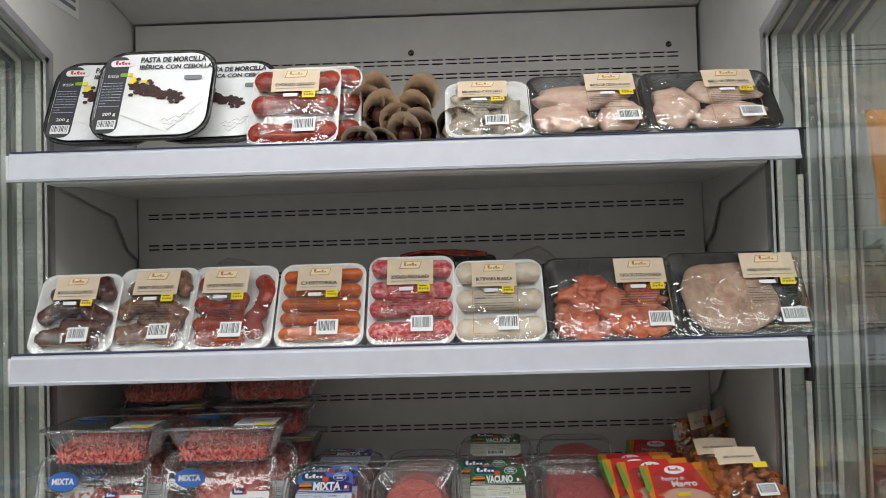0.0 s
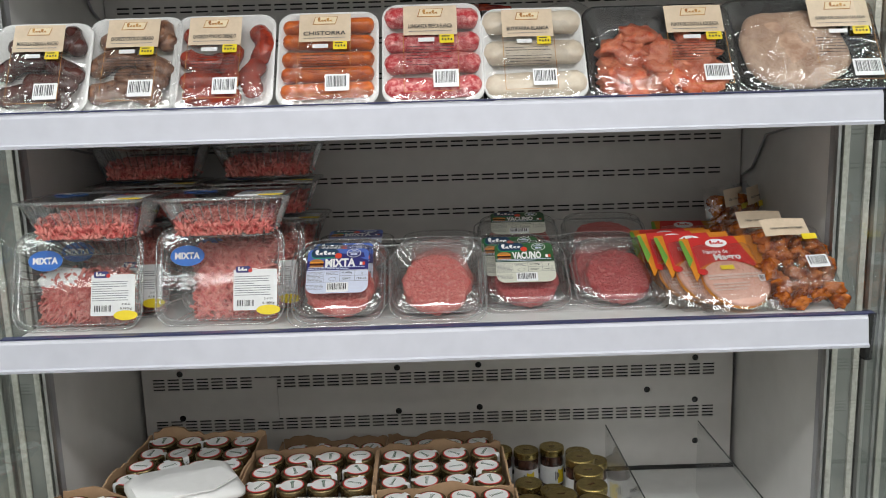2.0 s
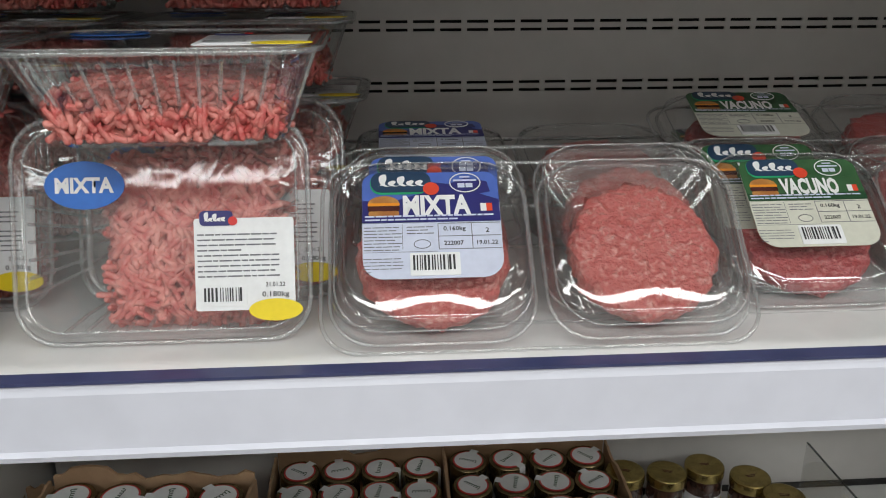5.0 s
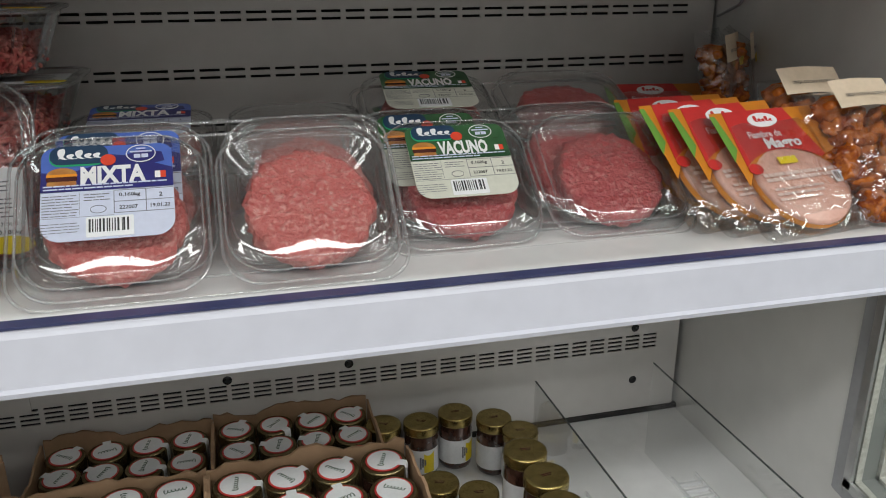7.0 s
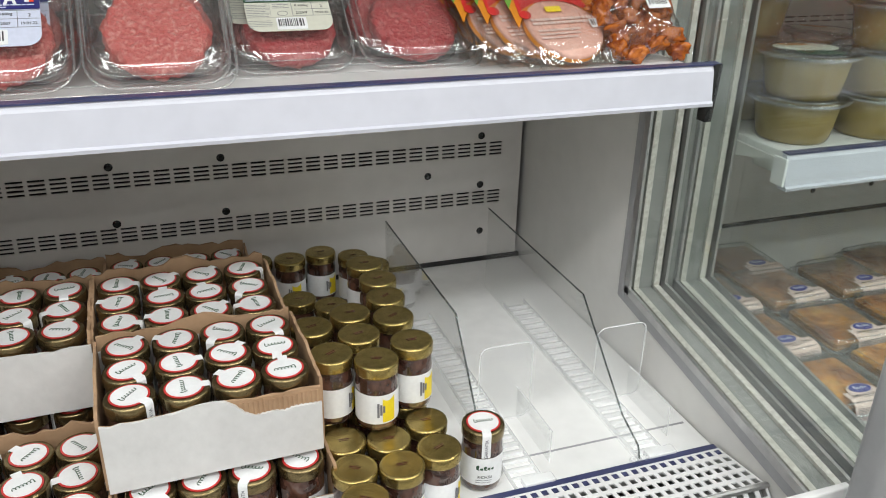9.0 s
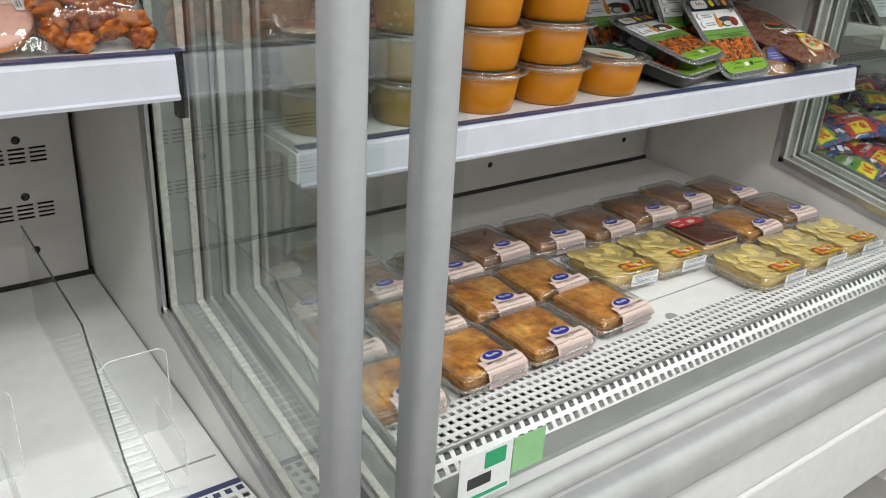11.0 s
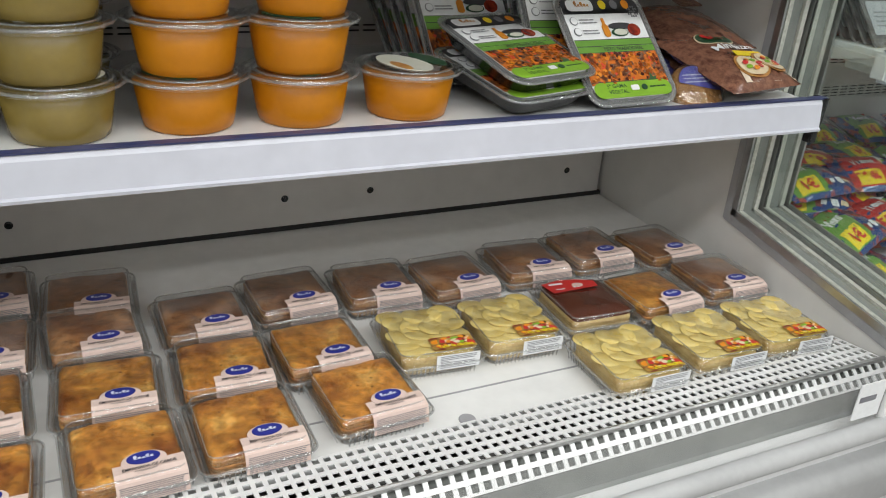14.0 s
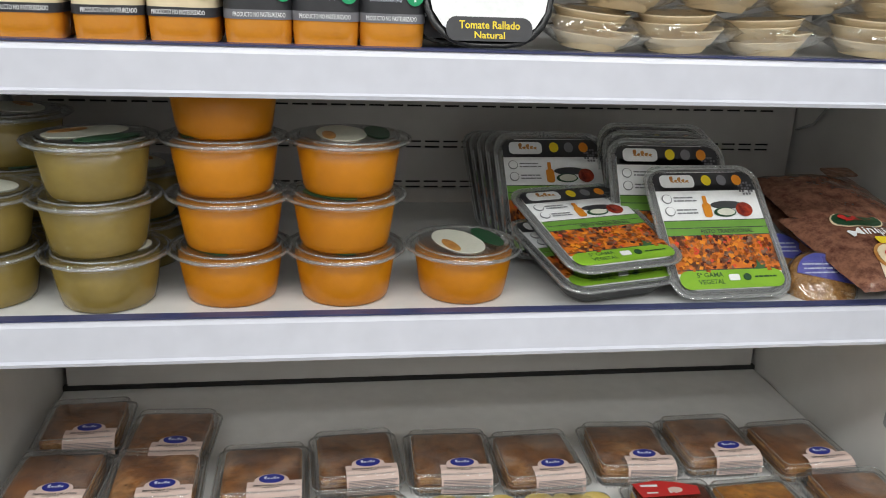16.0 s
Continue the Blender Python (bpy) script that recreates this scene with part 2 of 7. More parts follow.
M_LOGOTEAL = mat("dark_teal_print", (0.015, 0.04, 0.085), (0.02, 0.05, 0.10), 25, 0.3)
M_AMBER = mat("amber_print", (0.64, 0.24, 0.02), (0.58, 0.20, 0.02), 25, 0.3)
M_STRIPE = mat("mid_green_print", (0.15, 0.33, 0.05), (0.13, 0.29, 0.045), 25, 0.35)
M_ORANGE = mat("orange_print", (0.80, 0.30, 0.02), (0.75, 0.24, 0.02), 25, 0.3)
M_HAM = mat("pink_ham", (0.76, 0.47, 0.38), (0.68, 0.37, 0.29), 40, 0.35, grain=0.7)
M_BREAD = mat("burger_bun_print", (0.55, 0.28, 0.07), (0.35, 0.13, 0.03), 60, 0.4)
M_CARTON = mat("brown_cardboard", (0.42, 0.27, 0.16), (0.34, 0.21, 0.12), 25, 0.75, bump=0.1)
M_CARTONW = mat("white_cardboard", (0.64, 0.635, 0.63), (0.57, 0.565, 0.56), 14, 0.6, bump=0.08, bscale=90)
M_GOLD = mat("gold_lid", (0.46, 0.35, 0.13), (0.33, 0.25, 0.085), 60, 0.27, metal=0.92, grain=0.7)
M_BRONZE = mat("bronze_lid", (0.29, 0.225, 0.115), (0.20, 0.15, 0.075), 60, 0.27, metal=0.92, grain=0.7)
M_ANCHOVY = mat("anchovy_fillets", (0.028, 0.012, 0.009), (0.11, 0.05, 0.034), 70, 0.08, coat=1.0)
M_OLIVE = mat("olive_cream", (0.25, 0.18, 0.046), (0.21, 0.15, 0.038), 15, 0.25, coat=0.25)
M_GAZPACHO = mat("gazpacho_orange", (0.66, 0.27, 0.025), (0.60, 0.23, 0.018), 15, 0.25, coat=0.3)
M_PUMPKIN = mat("orange_cream", (0.53, 0.195, 0.006), (0.48, 0.170, 0.005), 15, 0.3, coat=0.1, spec=0.35)


def crust(name, pale, gold, dark, seed):
    """Egg-washed pastry: gold with burnt blotches, fine blisters and pale flecks."""
    m = mat(name, gold, dark, 30, 0.46, random_tint=0.16)
    nt = m.node_tree
    p = nt.nodes["Principled BSDF"]
    tc = [n for n in nt.nodes if n.bl_idname == "ShaderNodeTexCoord"][0]
    info = [n for n in nt.nodes if n.bl_idname == "ShaderNodeObjectInfo"][0]
    off = nt.nodes.new("ShaderNodeVectorMath")
    off.operation = "MULTIPLY_ADD"
    off.inputs[1].default_value = (1, 1, 0.3)
    far = nt.nodes.new("ShaderNodeMath")
    far.operation = "MULTIPLY_ADD"
    far.inputs[1].default_value, far.inputs[2].default_value = 9.0, seed
    nt.links.new(info.outputs["Random"], far.inputs[0])
    nt.links.new(tc.outputs["Object"], off.inputs[0])
    nt.links.new(far.outputs[0], off.inputs[2])
    big = nt.nodes.new("ShaderNodeTexNoise")
    big.inputs["Scale"].default_value, big.inputs["Detail"].default_value = 15, 12
    big.inputs["Roughness"].default_value, big.inputs["Distortion"].default_value = 0.66, 0.25
    nt.links.new(off.outputs[0], big.inputs["Vector"])
    ramp = nt.nodes.new("ShaderNodeValToRGB")
    for pos, col in ((0.37, pale), (0.46, gold), (0.54, tuple((a + b) / 2 for a, b in zip(gold, dark))), (0.64, dark)):
        e = ramp.color_ramp.elements.new(pos)
        e.color = (*col, 1)
    ramp.color_ramp.elements.remove(ramp.color_ramp.elements[0])
    ramp.color_ramp.elements.remove(ramp.color_ramp.elements[-1])
    nt.links.new(big.outputs[0], ramp.inputs[0])
    pit = nt.nodes.new("ShaderNodeTexVoronoi")
    pit.inputs["Scale"].default_value = 62
    nt.links.new(off.outputs[0], pit.inputs["Vector"])
    pr = nt.nodes.new("ShaderNodeMapRange")
    pr.inputs["From Min"].default_value, pr.inputs["From Max"].default_value = 0.06, 0.14
    pr.inputs["To Min"].default_value, pr.inputs["To Max"].default_value = 0.35, 1.0
    nt.links.new(pit.outputs["Distance"], pr.inputs["Value"])
    flake = nt.nodes.new("ShaderNodeTexNoise")
    flake.inputs["Scale"].default_value, flake.inputs["Detail"].default_value, flake.inputs["Roughness"].default_value = 75, 8, 0.75
    nt.links.new(off.outputs[0], flake.inputs["Vector"])
    fr = nt.nodes.new("ShaderNodeMapRange")
    fr.inputs["From Min"].default_value, fr.inputs["From Max"].default_value = 0.36, 0.62
    fr.inputs["To Min"].default_value, fr.inputs["To Max"].default_value = 0.50, 1.28
    nt.links.new(flake.outputs[0], fr.inputs["Value"])
    both = nt.nodes.new("ShaderNodeMath")
    both.operation = "MULTIPLY"
    nt.links.new(pr.outputs[0], both.inputs[0])
    nt.links.new(fr.outputs[0], both.inputs[1])
    mx = nt.nodes.new("ShaderNodeMix")
    mx.data_type, mx.blend_type = "RGBA", "MULTIPLY"
    mx.inputs[0].default_value = 1.0
    nt.links.new(ramp.outputs[0], mx.inputs[6])
    nt.links.new(both.outputs[0], mx.inputs[7])
    hsv = [n for n in nt.nodes if n.bl_idname == "ShaderNodeHueSaturation"][0]
    nt.links.new(mx.outputs[2], hsv.inputs["Color"])
    add = nt.nodes.new("ShaderNodeMath")
    add.operation = "ADD"
    nt.links.new(big.outputs[0], add.inputs[0])
    nt.links.new(pr.outputs[0], add.inputs[1])
    b = nt.nodes.new("ShaderNodeBump")
    b.inputs["Strength"].default_value, b.inputs["Distance"].default_value = 0.5, 0.003
    nt.links.new(add.outputs[0], b.inputs["Height"])
    nt.links.new(b.outputs[0], p.inputs["Normal"])
    return m


M_CRUST = crust("baked_crust", (0.76, 0.43, 0.11), (0.60, 0.26, 0.046), (0.24, 0.072, 0.014), 0.0)
M_CRUSTDK = crust("dark_baked_crust", (0.42, 0.21, 0.085), (0.31, 0.132, 0.044), (0.15, 0.052, 0.017), 4.0)
M_DOUGH = mat("pale_dough_side", (0.52, 0.28, 0.09), (0.22, 0.09, 0.022), 90, 0.6, bump=0.9, bscale=220, grain=0.75, detail=7)
M_SPONGE = mat("pale_sponge_side", (0.66, 0.50, 0.22), (0.52, 0.34, 0.12), 70, 0.6, bump=0.5, bscale=180, grain=0.7)
M_APPLE = mat("glazed_apple", (0.80, 0.66, 0.27), (0.72, 0.53, 0.15), 30, 0.2, coat=0.4, random_tint=0.1)
M_CHOC = mat("chocolate_top", (0.13, 0.035, 0.018), (0.10, 0.027, 0.014), 30, 0.2, coat=0.3)
M_FRUIT = mat("fruit_print", (0.20, 0.03, 0.015), (0.45, 0.30, 0.07), 70, 0.35, lo=0.42, hi=0.6)
M_PISTO = mat("stewed_vegetable_print", (0.66, 0.17, 0.02), (0.10, 0.03, 0.015), 95, 0.3, lo=0.46, hi=0.6)
M_BROWNBAG = mat("brown_bag_print", (0.26, 0.12, 0.075), (0.085, 0.032, 0.022), 48, 0.2, grain=0.75, bump=0.4, bscale=60)
M_PASTRY = mat("pale_pastry", (0.78, 0.66, 0.46), (0.72, 0.58, 0.38), 20, 0.5)
M_PAPERCONE = mat("waxed_paper", (0.82, 0.70, 0.56), (0.70, 0.55, 0.42), 30, 0.4)
M_REDDISP = bpy.data.materials.new("red_display_digits")
M_REDDISP.use_nodes = True
M_REDDISP.node_tree.nodes["Principled BSDF"].inputs["Base Color"].default_value = (0.3, 0.02, 0.03, 1)
M_REDDISP.node_tree.nodes["Principled BSDF"].inputs["Emission Color"].default_value = (1, 0.1, 0.15, 1)
M_REDDISP.node_tree.nodes["Principled BSDF"].inputs["Emission Strength"].default_value = 0.6

# ---- mesh helpers ----


def part(name, bm, material, parent=None, label="", smooth=False):
    me = bpy.data.meshes.new(name)
    bmesh.ops.recalc_face_normals(bm, faces=bm.faces[:])
    bm.to_mesh(me)
    bm.free()
    if smooth:
        for p in me.polygons:
            p.use_smooth = True
    me.materials.append(material)
    ob = new(name, me)
    if parent:
        ob.parent = parent
    if label:
        ob["label"] = label
    if material in (M_ACRYL, M_RIB, M_EDGE):
        ob.visible_shadow = False
    return ob


def bead(w, h, r, z, cy, thick=0.0015, cx=0.0):
    """A rounded rim that runs round a pack."""
    line = rrect(w, h, r, z, 5, cx, cy)
    n, bm, rings = len(line), bmesh.new(), []
    for i, p in enumerate(line):
        d = (line[(i + 1) % n] - line[i - 1]).normalized()
        u = Vector((d.y, -d.x, 0))
        rings.append([bm.verts.new(p + u * thick * math.cos(a) + Vector((0, 0, thick * math.sin(a)))) for a in [math.pi / 3 * k for k in range(6)]])
    for i in range(n):
        a, b = rings[i], rings[(i + 1) % n]
        for k in range(6):
            bm.faces.new((a[k], a[(k + 1) % 6], b[(k + 1) % 6], b[k]))
    return bm


def thing(name, label, category, group="", kind=""):
    return tagged(new(name), label, category, group, kind)


def structure(name, bm, material, label, category, smooth=False):
    return tagged(part(name, bm, material, None, "", smooth), label, category, kind="structure")


def box(x0, x1, y0, y1, z0, z1, bevel=0.0, bm=None):
    own = bmesh.new()
    bmesh.ops.create_cube(own, size=1.0, matrix=Matrix.Translation(((x0 + x1) / 2, (y0 + y1) / 2, (z0 + z1) / 2)) @ Matrix.Diagonal((x1 - x0, y1 - y0, z1 - z0, 1)))
    if bevel:
        bmesh.ops.bevel(own, geom=own.edges[:], offset=bevel, segments=2, affect="EDGES", profile=0.5)
    return own if bm is None else merge(bm, own)


def merge(bm, other):
    me = bpy.data.meshes.new("tmp")
    other.to_mesh(me)
    other.free()
    bm.from_mesh(me)
    bpy.data.meshes.remove(me)
    return bm


def rrect(w, d, r, z, n=4, cx=0.0, cy=0.0):
    """A ring of points round a rectangle with rounded corners."""
    r = min(r, w / 2 - 1e-5, d / 2 - 1e-5)
    ring = []
    for k, (sx, sy) in enumerate(((1, 1), (-1, 1), (-1, -1), (1, -1))):
        for i in range(n + 1):
            a = math.pi / 2 * (k + i / n)
            ring.append(Vector((cx + sx * (w / 2 - r) + r * math.cos(a), cy + sy * (d / 2 - r) + r * math.sin(a), z)))
    return ring


def circle(r, z, n=20):
    return [Vector((r * math.cos(2 * math.pi * i / n), r * math.sin(2 * math.pi * i / n), z)) for i in range(n)]


def loft(rings, cap0=True, cap1=True, bm=None):
    bm = bm or bmesh.new()
    rows = [[bm.verts.new(p) for p in ring] for ring in rings]
    n = len(rows[0])
    for a, b in zip(rows, rows[1:]):
        for i in range(n):
            bm.faces.new((a[i], a[(i + 1) % n], b[(i + 1) % n], b[i]))
    if cap0:
        bm.faces.new(rows[0][::-1])
    if cap1:
        bm.faces.new(rows[-1])
    return bm


def lathe(profile, n=20, cap0=True, cap1=True):
    return loft([circle(r, z, n) for r, z in profile], cap0, cap1)


def tube(points, radius, n=8, bm=None, round_ends=True, wob=0.0):
    """A sausage or bar along a line of points."""
    pts = [Vector(p) for p in points]
    rings = []
    for i, p in enumerate(pts):
        d = (pts[min(i + 1, len(pts) - 1)] - pts[max(i - 1, 0)]).normalized()
        u = d.orthogonal().normalized() if abs(d.z) > 0.9 else d.cross(Vector((0, 0, 1))).normalized()
        v = d.cross(u)
        steps = [(0.0, radius)]
        if round_ends and i == 0:
            steps = [(-radius * 0.7, radius * 0.3), (-radius * 0.45, radius * 0.75), (0.0, radius)]
        if round_ends and i == len(pts) - 1:
            steps = [(0.0, radius), (radius * 0.45, radius * 0.75), (radius * 0.7, radius * 0.3)]
        for off, r in steps:
            ring = []
            for k in range(n):
                a = 2 * math.pi * k / n
                q = p + d * off
                rr = r * (1 + wob * noise.noise((q + Vector((k, 0, 0))) * 60))
                ring.append(q + (u * math.cos(a) + v * math.sin(a)) * rr)
            rings.append(ring)
    return loft(rings, True, True, bm)


def prism(poly, x0, x1):
    """A solid from a side outline of (y, z) points, from x0 to x1."""
    return loft([[Vector((x0, y, z)) for y, z in poly], [Vector((x1, y, z)) for y, z in poly]])


def grid(w, h, nx, ny, fz, cx=0.0, cy=0.0):
    bm = bmesh.new()
    vs = [[bm.verts.new((cx + w * (i / nx - 0.5), cy + h * (j / ny - 0.5), fz(i / nx, j / ny))) for i in range(nx + 1)] for j in range(ny + 1)]
    for j in range(ny):
        for i in range(nx):
            bm.faces.new((vs[j][i], vs[j][i + 1], vs[j + 1][i + 1], vs[j + 1][i]))
    return bm


def rects(items, z):
    """Flat printed marks: (x, y, w, h) each."""
    bm = bmesh.new()
    for x, y, w, h in items:
        bm.faces.new([bm.verts.new(p) for p in ((x - w / 2, y - h / 2, z), (x + w / 2, y - h / 2, z), (x + w / 2, y + h / 2, z), (x - w / 2, y + h / 2, z))])
    return bm


def script(x, y, w, h, z, seed=0):
    """A flat cursive squiggle that stands for an unlettered brand mark."""
    r, bm = random.Random(seed), bmesh.new()
    n, loops, pts = 56, 5, []
    amp = [r.uniform(0.55, 0.8) for _ in range(loops + 1)]
    amp[0], amp[r.choice((2, 3))] = 1.5, 1.25
    for i in range(n + 1):
        u = i / n
        a = 2 * math.pi * loops * u
        pts.append(Vector((x + w * (u - 0.5) * 0.86 + w * 0.075 * math.sin(a), y + h * 0.5 * amp[min(loops, int(u * loops))] * (1 - math.cos(a)) - h * 0.5, z)))
    rows = []
    for i, p in enumerate(pts):
        d = pts[min(i + 1, n)] - pts[max(i - 1, 0)]
        t = h * (0.10 + 0.13 * abs(d.y) / max(1e-9, d.length))
        rows.append((bm.verts.new(p + Vector((-t, -t * 0.35, 1e-6 * i))), bm.verts.new(p + Vector((t, t * 0.35, 1e-6 * i)))))
    for a, b in zip(rows, rows[1:]):
        bm.faces.new((a[0], a[1], b[1], b[0]))
    return bm


def card(w, h, r, cx, cy, z, t=0.0006):
    return loft([rrect(w, h, r, z, 4, cx, cy), rrect(w, h, r, z + t, 4, cx, cy)])


def oval(w, h, cx, cy, z, t=0.0006, n=24):
    pts = [(cx + w / 2 * math.cos(2 * math.pi * i / n), cy + h / 2 * math.sin(2 * math.pi * i / n)) for i in range(n)]
    return loft([[Vector((x, y, z)) for x, y in pts], [Vector((x, y, z + t)) for x, y in pts]])


def words(text, width, height, cx, cy, z, material, parent, name="lettering", turn=0.0, bold=0.014):
    """Readable lettering, fitted into width x height about (cx, cy)."""
    cu = bpy.data.curves.new("lettering", "FONT")
    cu.offset = bold
    cu.body, cu.resolution_u, cu.align_x, cu.align_y = text, 2, "LEFT", "BOTTOM"
    tmp = bpy.data.objects.new("lettering_tmp", cu)
    me = bpy.data.meshes.new_from_object(tmp)
    bpy.data.objects.remove(tmp)
    co = [v.co for v in me.vertices]
    x0, x1 = min(c.x for c in co), max(c.x for c in co)
    y0, y1 = min(c.y for c in co), max(c.y for c in co)
    for v in me.vertices:
        x, y = ((v.co.x - x0) / (x1 - x0) - 0.5) * width, ((v.co.y - y0) / (y1 - y0) - 0.5) * height
        v.co = (cx + x * math.cos(turn) - y * math.sin(turn), cy + x * math.sin(turn) + y * math.cos(turn), z)
    me.materials.clear()
    me.materials.append(material)
    ob = new(name, me)
    ob.parent = parent
    return ob


def text_bars(parent, x, y, w, lines, pitch, z, material=None, seed=1, h=0.0009):
    rnd = random.Random(seed)
    items = []
    for k in range(lines):
        cur = -w / 2
        while cur < w / 2 - 0.004:
            ln = min(rnd.uniform(0.003, 0.010), w / 2 - cur)
            items.append((x + cur + ln / 2, y - k * pitch, ln, h))
            cur += ln + 0.0008
            if rnd.random() < 0.05 and k:
                break
    ob = part("fine_print", rects(items, z), material or M_GREYINK, parent)
    ob["kind"] = "stuff"
    return ob


def barcode(parent, cx, cy, w, h, z, seed=3):
    base = part("barcode", card(w, h, 0.001, cx, cy, z), M_PAPER, parent, "white barcode sticker")
    rnd = random.Random(seed)
    items, cur = [], -w * 0.42
    while cur < w * 0.42:
        b = rnd.choice((0.0006, 0.0009, 0.0014))
        items.append((cx + cur, cy + h * 0.06, b, h * 0.66))
        cur += b + rnd.choice((0.0007, 0.001, 0.0013))
    part("barcode_print", rects(items, z + 0.0009), M_INK, base)["kind"] = "stuff"
    return base


def lean(x, y, z, back=30, rz=0, roll=0):
    """Pose of a pack that stands on its lower edge and leans back by so many degrees (90: it lies flat)."""
    return pose(x, y, z, 0, 0, rz) @ pose(0, 0, 0, 90 - back, 0, roll)


def place(ob, m):
    ob.matrix_basis = m
    return ob

# ---- the room ----
structure("floor", box(-4, 6, -3, 2.2, FLOOR - 0.1, FLOOR), M_FLOOR, "grey tiled supermarket floor in front of the fridges", "floor")
structure("ceiling", box(-4, 6, -3, 2.2, 2.9, 3.0), M_CEIL, "plain pale supermarket ceiling", "ceiling")
structure("wall_north", box(-4, 6, 2.0, 2.2, FLOOR, 2.9), M_WALL, "plain wall behind the fridges", "wall")
# Unseen wall, added to close the aisle and kept pale to bounce light.
structure("wall_south", box(-4, 6, -3.0, -2.8, FLOOR, 2.9), M_WALL, "unseen pale wall added across the aisle to bounce light", "wall")
structure("wall_west", box(-4.1, -4, -3, 2.2, FLOOR, 2.9), M_WALL, "plain wall at the aisle end", "wall")
structure("wall_east", box(6, 6.1, -3, 2.2, FLOOR, 2.9), M_WALL, "plain wall at the aisle end", "wall")

YB, W, DECK, LIPY = 1.785, 1.25, 0.505, 1.29


def slotted(x0, x1, z0, z1, rows):
    """A sheet with rows of real slots; rows: (z, slot height)."""
    xs = [x0]
    cur = x0 + 0.022
    while cur + 0.024 < x1 - 0.012:
        xs += [cur, cur + 0.024]
        cur += 0.0302
    xs.append(x1)
    zs = [z0]
    for z, h in sorted(rows):
        zs += [z - h / 2, z + h / 2]
    zs.append(z1)
    bm = bmesh.new()
    vs = [[bm.verts.new((x, YB, z)) for x in xs] for z in zs]
    for j in range(len(zs) - 1):
        for i in range(len(xs) - 1):
            if j % 2 and i % 2:
                continue
            bm.faces.new((vs[j][i], vs[j][i + 1], vs[j + 1][i + 1], vs[j + 1][i]))
    bm.normal_update()
    bmesh.ops.solidify(bm, geom=bm.faces[:], thickness=-0.002)
    return bm


def perforated(u0, u1, v0, v1, nu, nv, place_fn, thick=0.002, solid=0.4):
    """A sheet with a grid of square holes, laid out by place_fn(u, v)."""
    def breaks(a, b, n):
        p = (b - a) / n
        out = [a]
        for k in range(n):
            out += [a + p * (k + solid / 2), a + p * (k + 1 - solid / 2)]
        return out + [b]
    us, vs_ = breaks(u0, u1, nu), breaks(v0, v1, nv)
    bm = bmesh.new()
    vs = [[bm.verts.new(place_fn(u, v)) for u in us] for v in vs_]
    for j in range(len(vs_) - 1):
        for i in range(len(us) - 1):
            if j % 2 and i % 2:
                continue
            bm.faces.new((vs[j][i], vs[j][i + 1], vs[j + 1][i + 1], vs[j + 1][i]))
    bm.normal_update()
    bmesh.ops.solidify(bm, geom=bm.faces[:], thickness=thick)
    return bm


def bar_between(a, b, x0, x1, wide):
    """A flat bar in the side plane from a to b (y, z), its width laid outward to the left of a-b."""
    d = Vector((b[0] - a[0], b[1] - a[1])).normalized()
    n = Vector((-d.y, d.x)) * wide
    return prism([a, b, (b[0] + n.x, b[1] + n.y), (a[0] + n.x, a[1] + n.y)], x0, x1)


GL = [(0.965, 0.535), (1.41, 0.61), (1.41, 1.80), (0.965, 1.93)]


def side_panel(x0, name):
    """One insulated end wall with its double-glazed front part, frame and post."""
    x1 = x0 + 0.06
    e = thing(name, "white insulated fridge end wall with a glazed front and aluminium frame", "end wall", kind="structure")
    part("rear_wall", prism([(1.41, FLOOR), (1.87, FLOOR), (1.87, 2.12), (1.41, 2.12)], x0, x1), M_LINER, e)
    part("lower_wall", prism([(0.99, FLOOR), (1.41, FLOOR), (1.41, 0.595), (0.99, 0.525)], x0, x1), M_LINER, e)
    part("upper_wall", prism([(0.965, 1.945), (1.41, 1.815), (1.41, 2.12), (0.965, 2.12)], x0, x1), M_LINER, e)
    for k, xx in enumerate((x0 + 0.004, x1 - 0.008)):
        pane = bmesh.new()
        pane.faces.new([pane.verts.new((xx + 0.002, y, z)) for y, z in GL])
        part("glass_pane", pane, M_GLASS, e, "clear greenish glass").visible_shadow = False
    for k, (a, b) in enumerate(((GL[0], GL[1]), (GL[1], GL[2]), (GL[2], GL[3]))):
        d = Vector((b[0] - a[0], b[1] - a[1])).normalized() * 0.012
        a2, b2 = (a[0] - d.x * (k > 0), a[1] - d.y * (k > 0)), (b[0] + d.x * (k < 2), b[1] + d.y * (k < 2))
        e1 = 0.0004 * k
        part("frame_bar", bar_between(a2, b2, x0 - 0.0025 - e1, x1 + 0.0025 + e1, -0.016), M_TRIM, e, "grey aluminium frame")
        for xx in (x0 + 0.008, x1 - 0.017):
            part("spacer", bar_between(a, b, xx, xx + 0.009, 0.008), M_SPACER, e, "bright perforated spacer")
        part("frame_bed", bar_between(a, b, x0 + 0.0172, x1 - 0.0172, 0.003), M_JOINT, e)
        for xx in (x0 - 0.0035, x1 - 0.001):
            part("edge_strip", bar_between(a, b, xx, xx + 0.0045, 0.012), M_ALU, e, "aluminium edge strip")
    post = loft([rrect(0.030, 0.038, 0.011, z, 4, (x0 + x1) / 2 - 0.026, 0.945) for z in (0.16, 2.02)])
    part("front_post", post, M_GREY, e, "grey rounded front post", True)
    return e


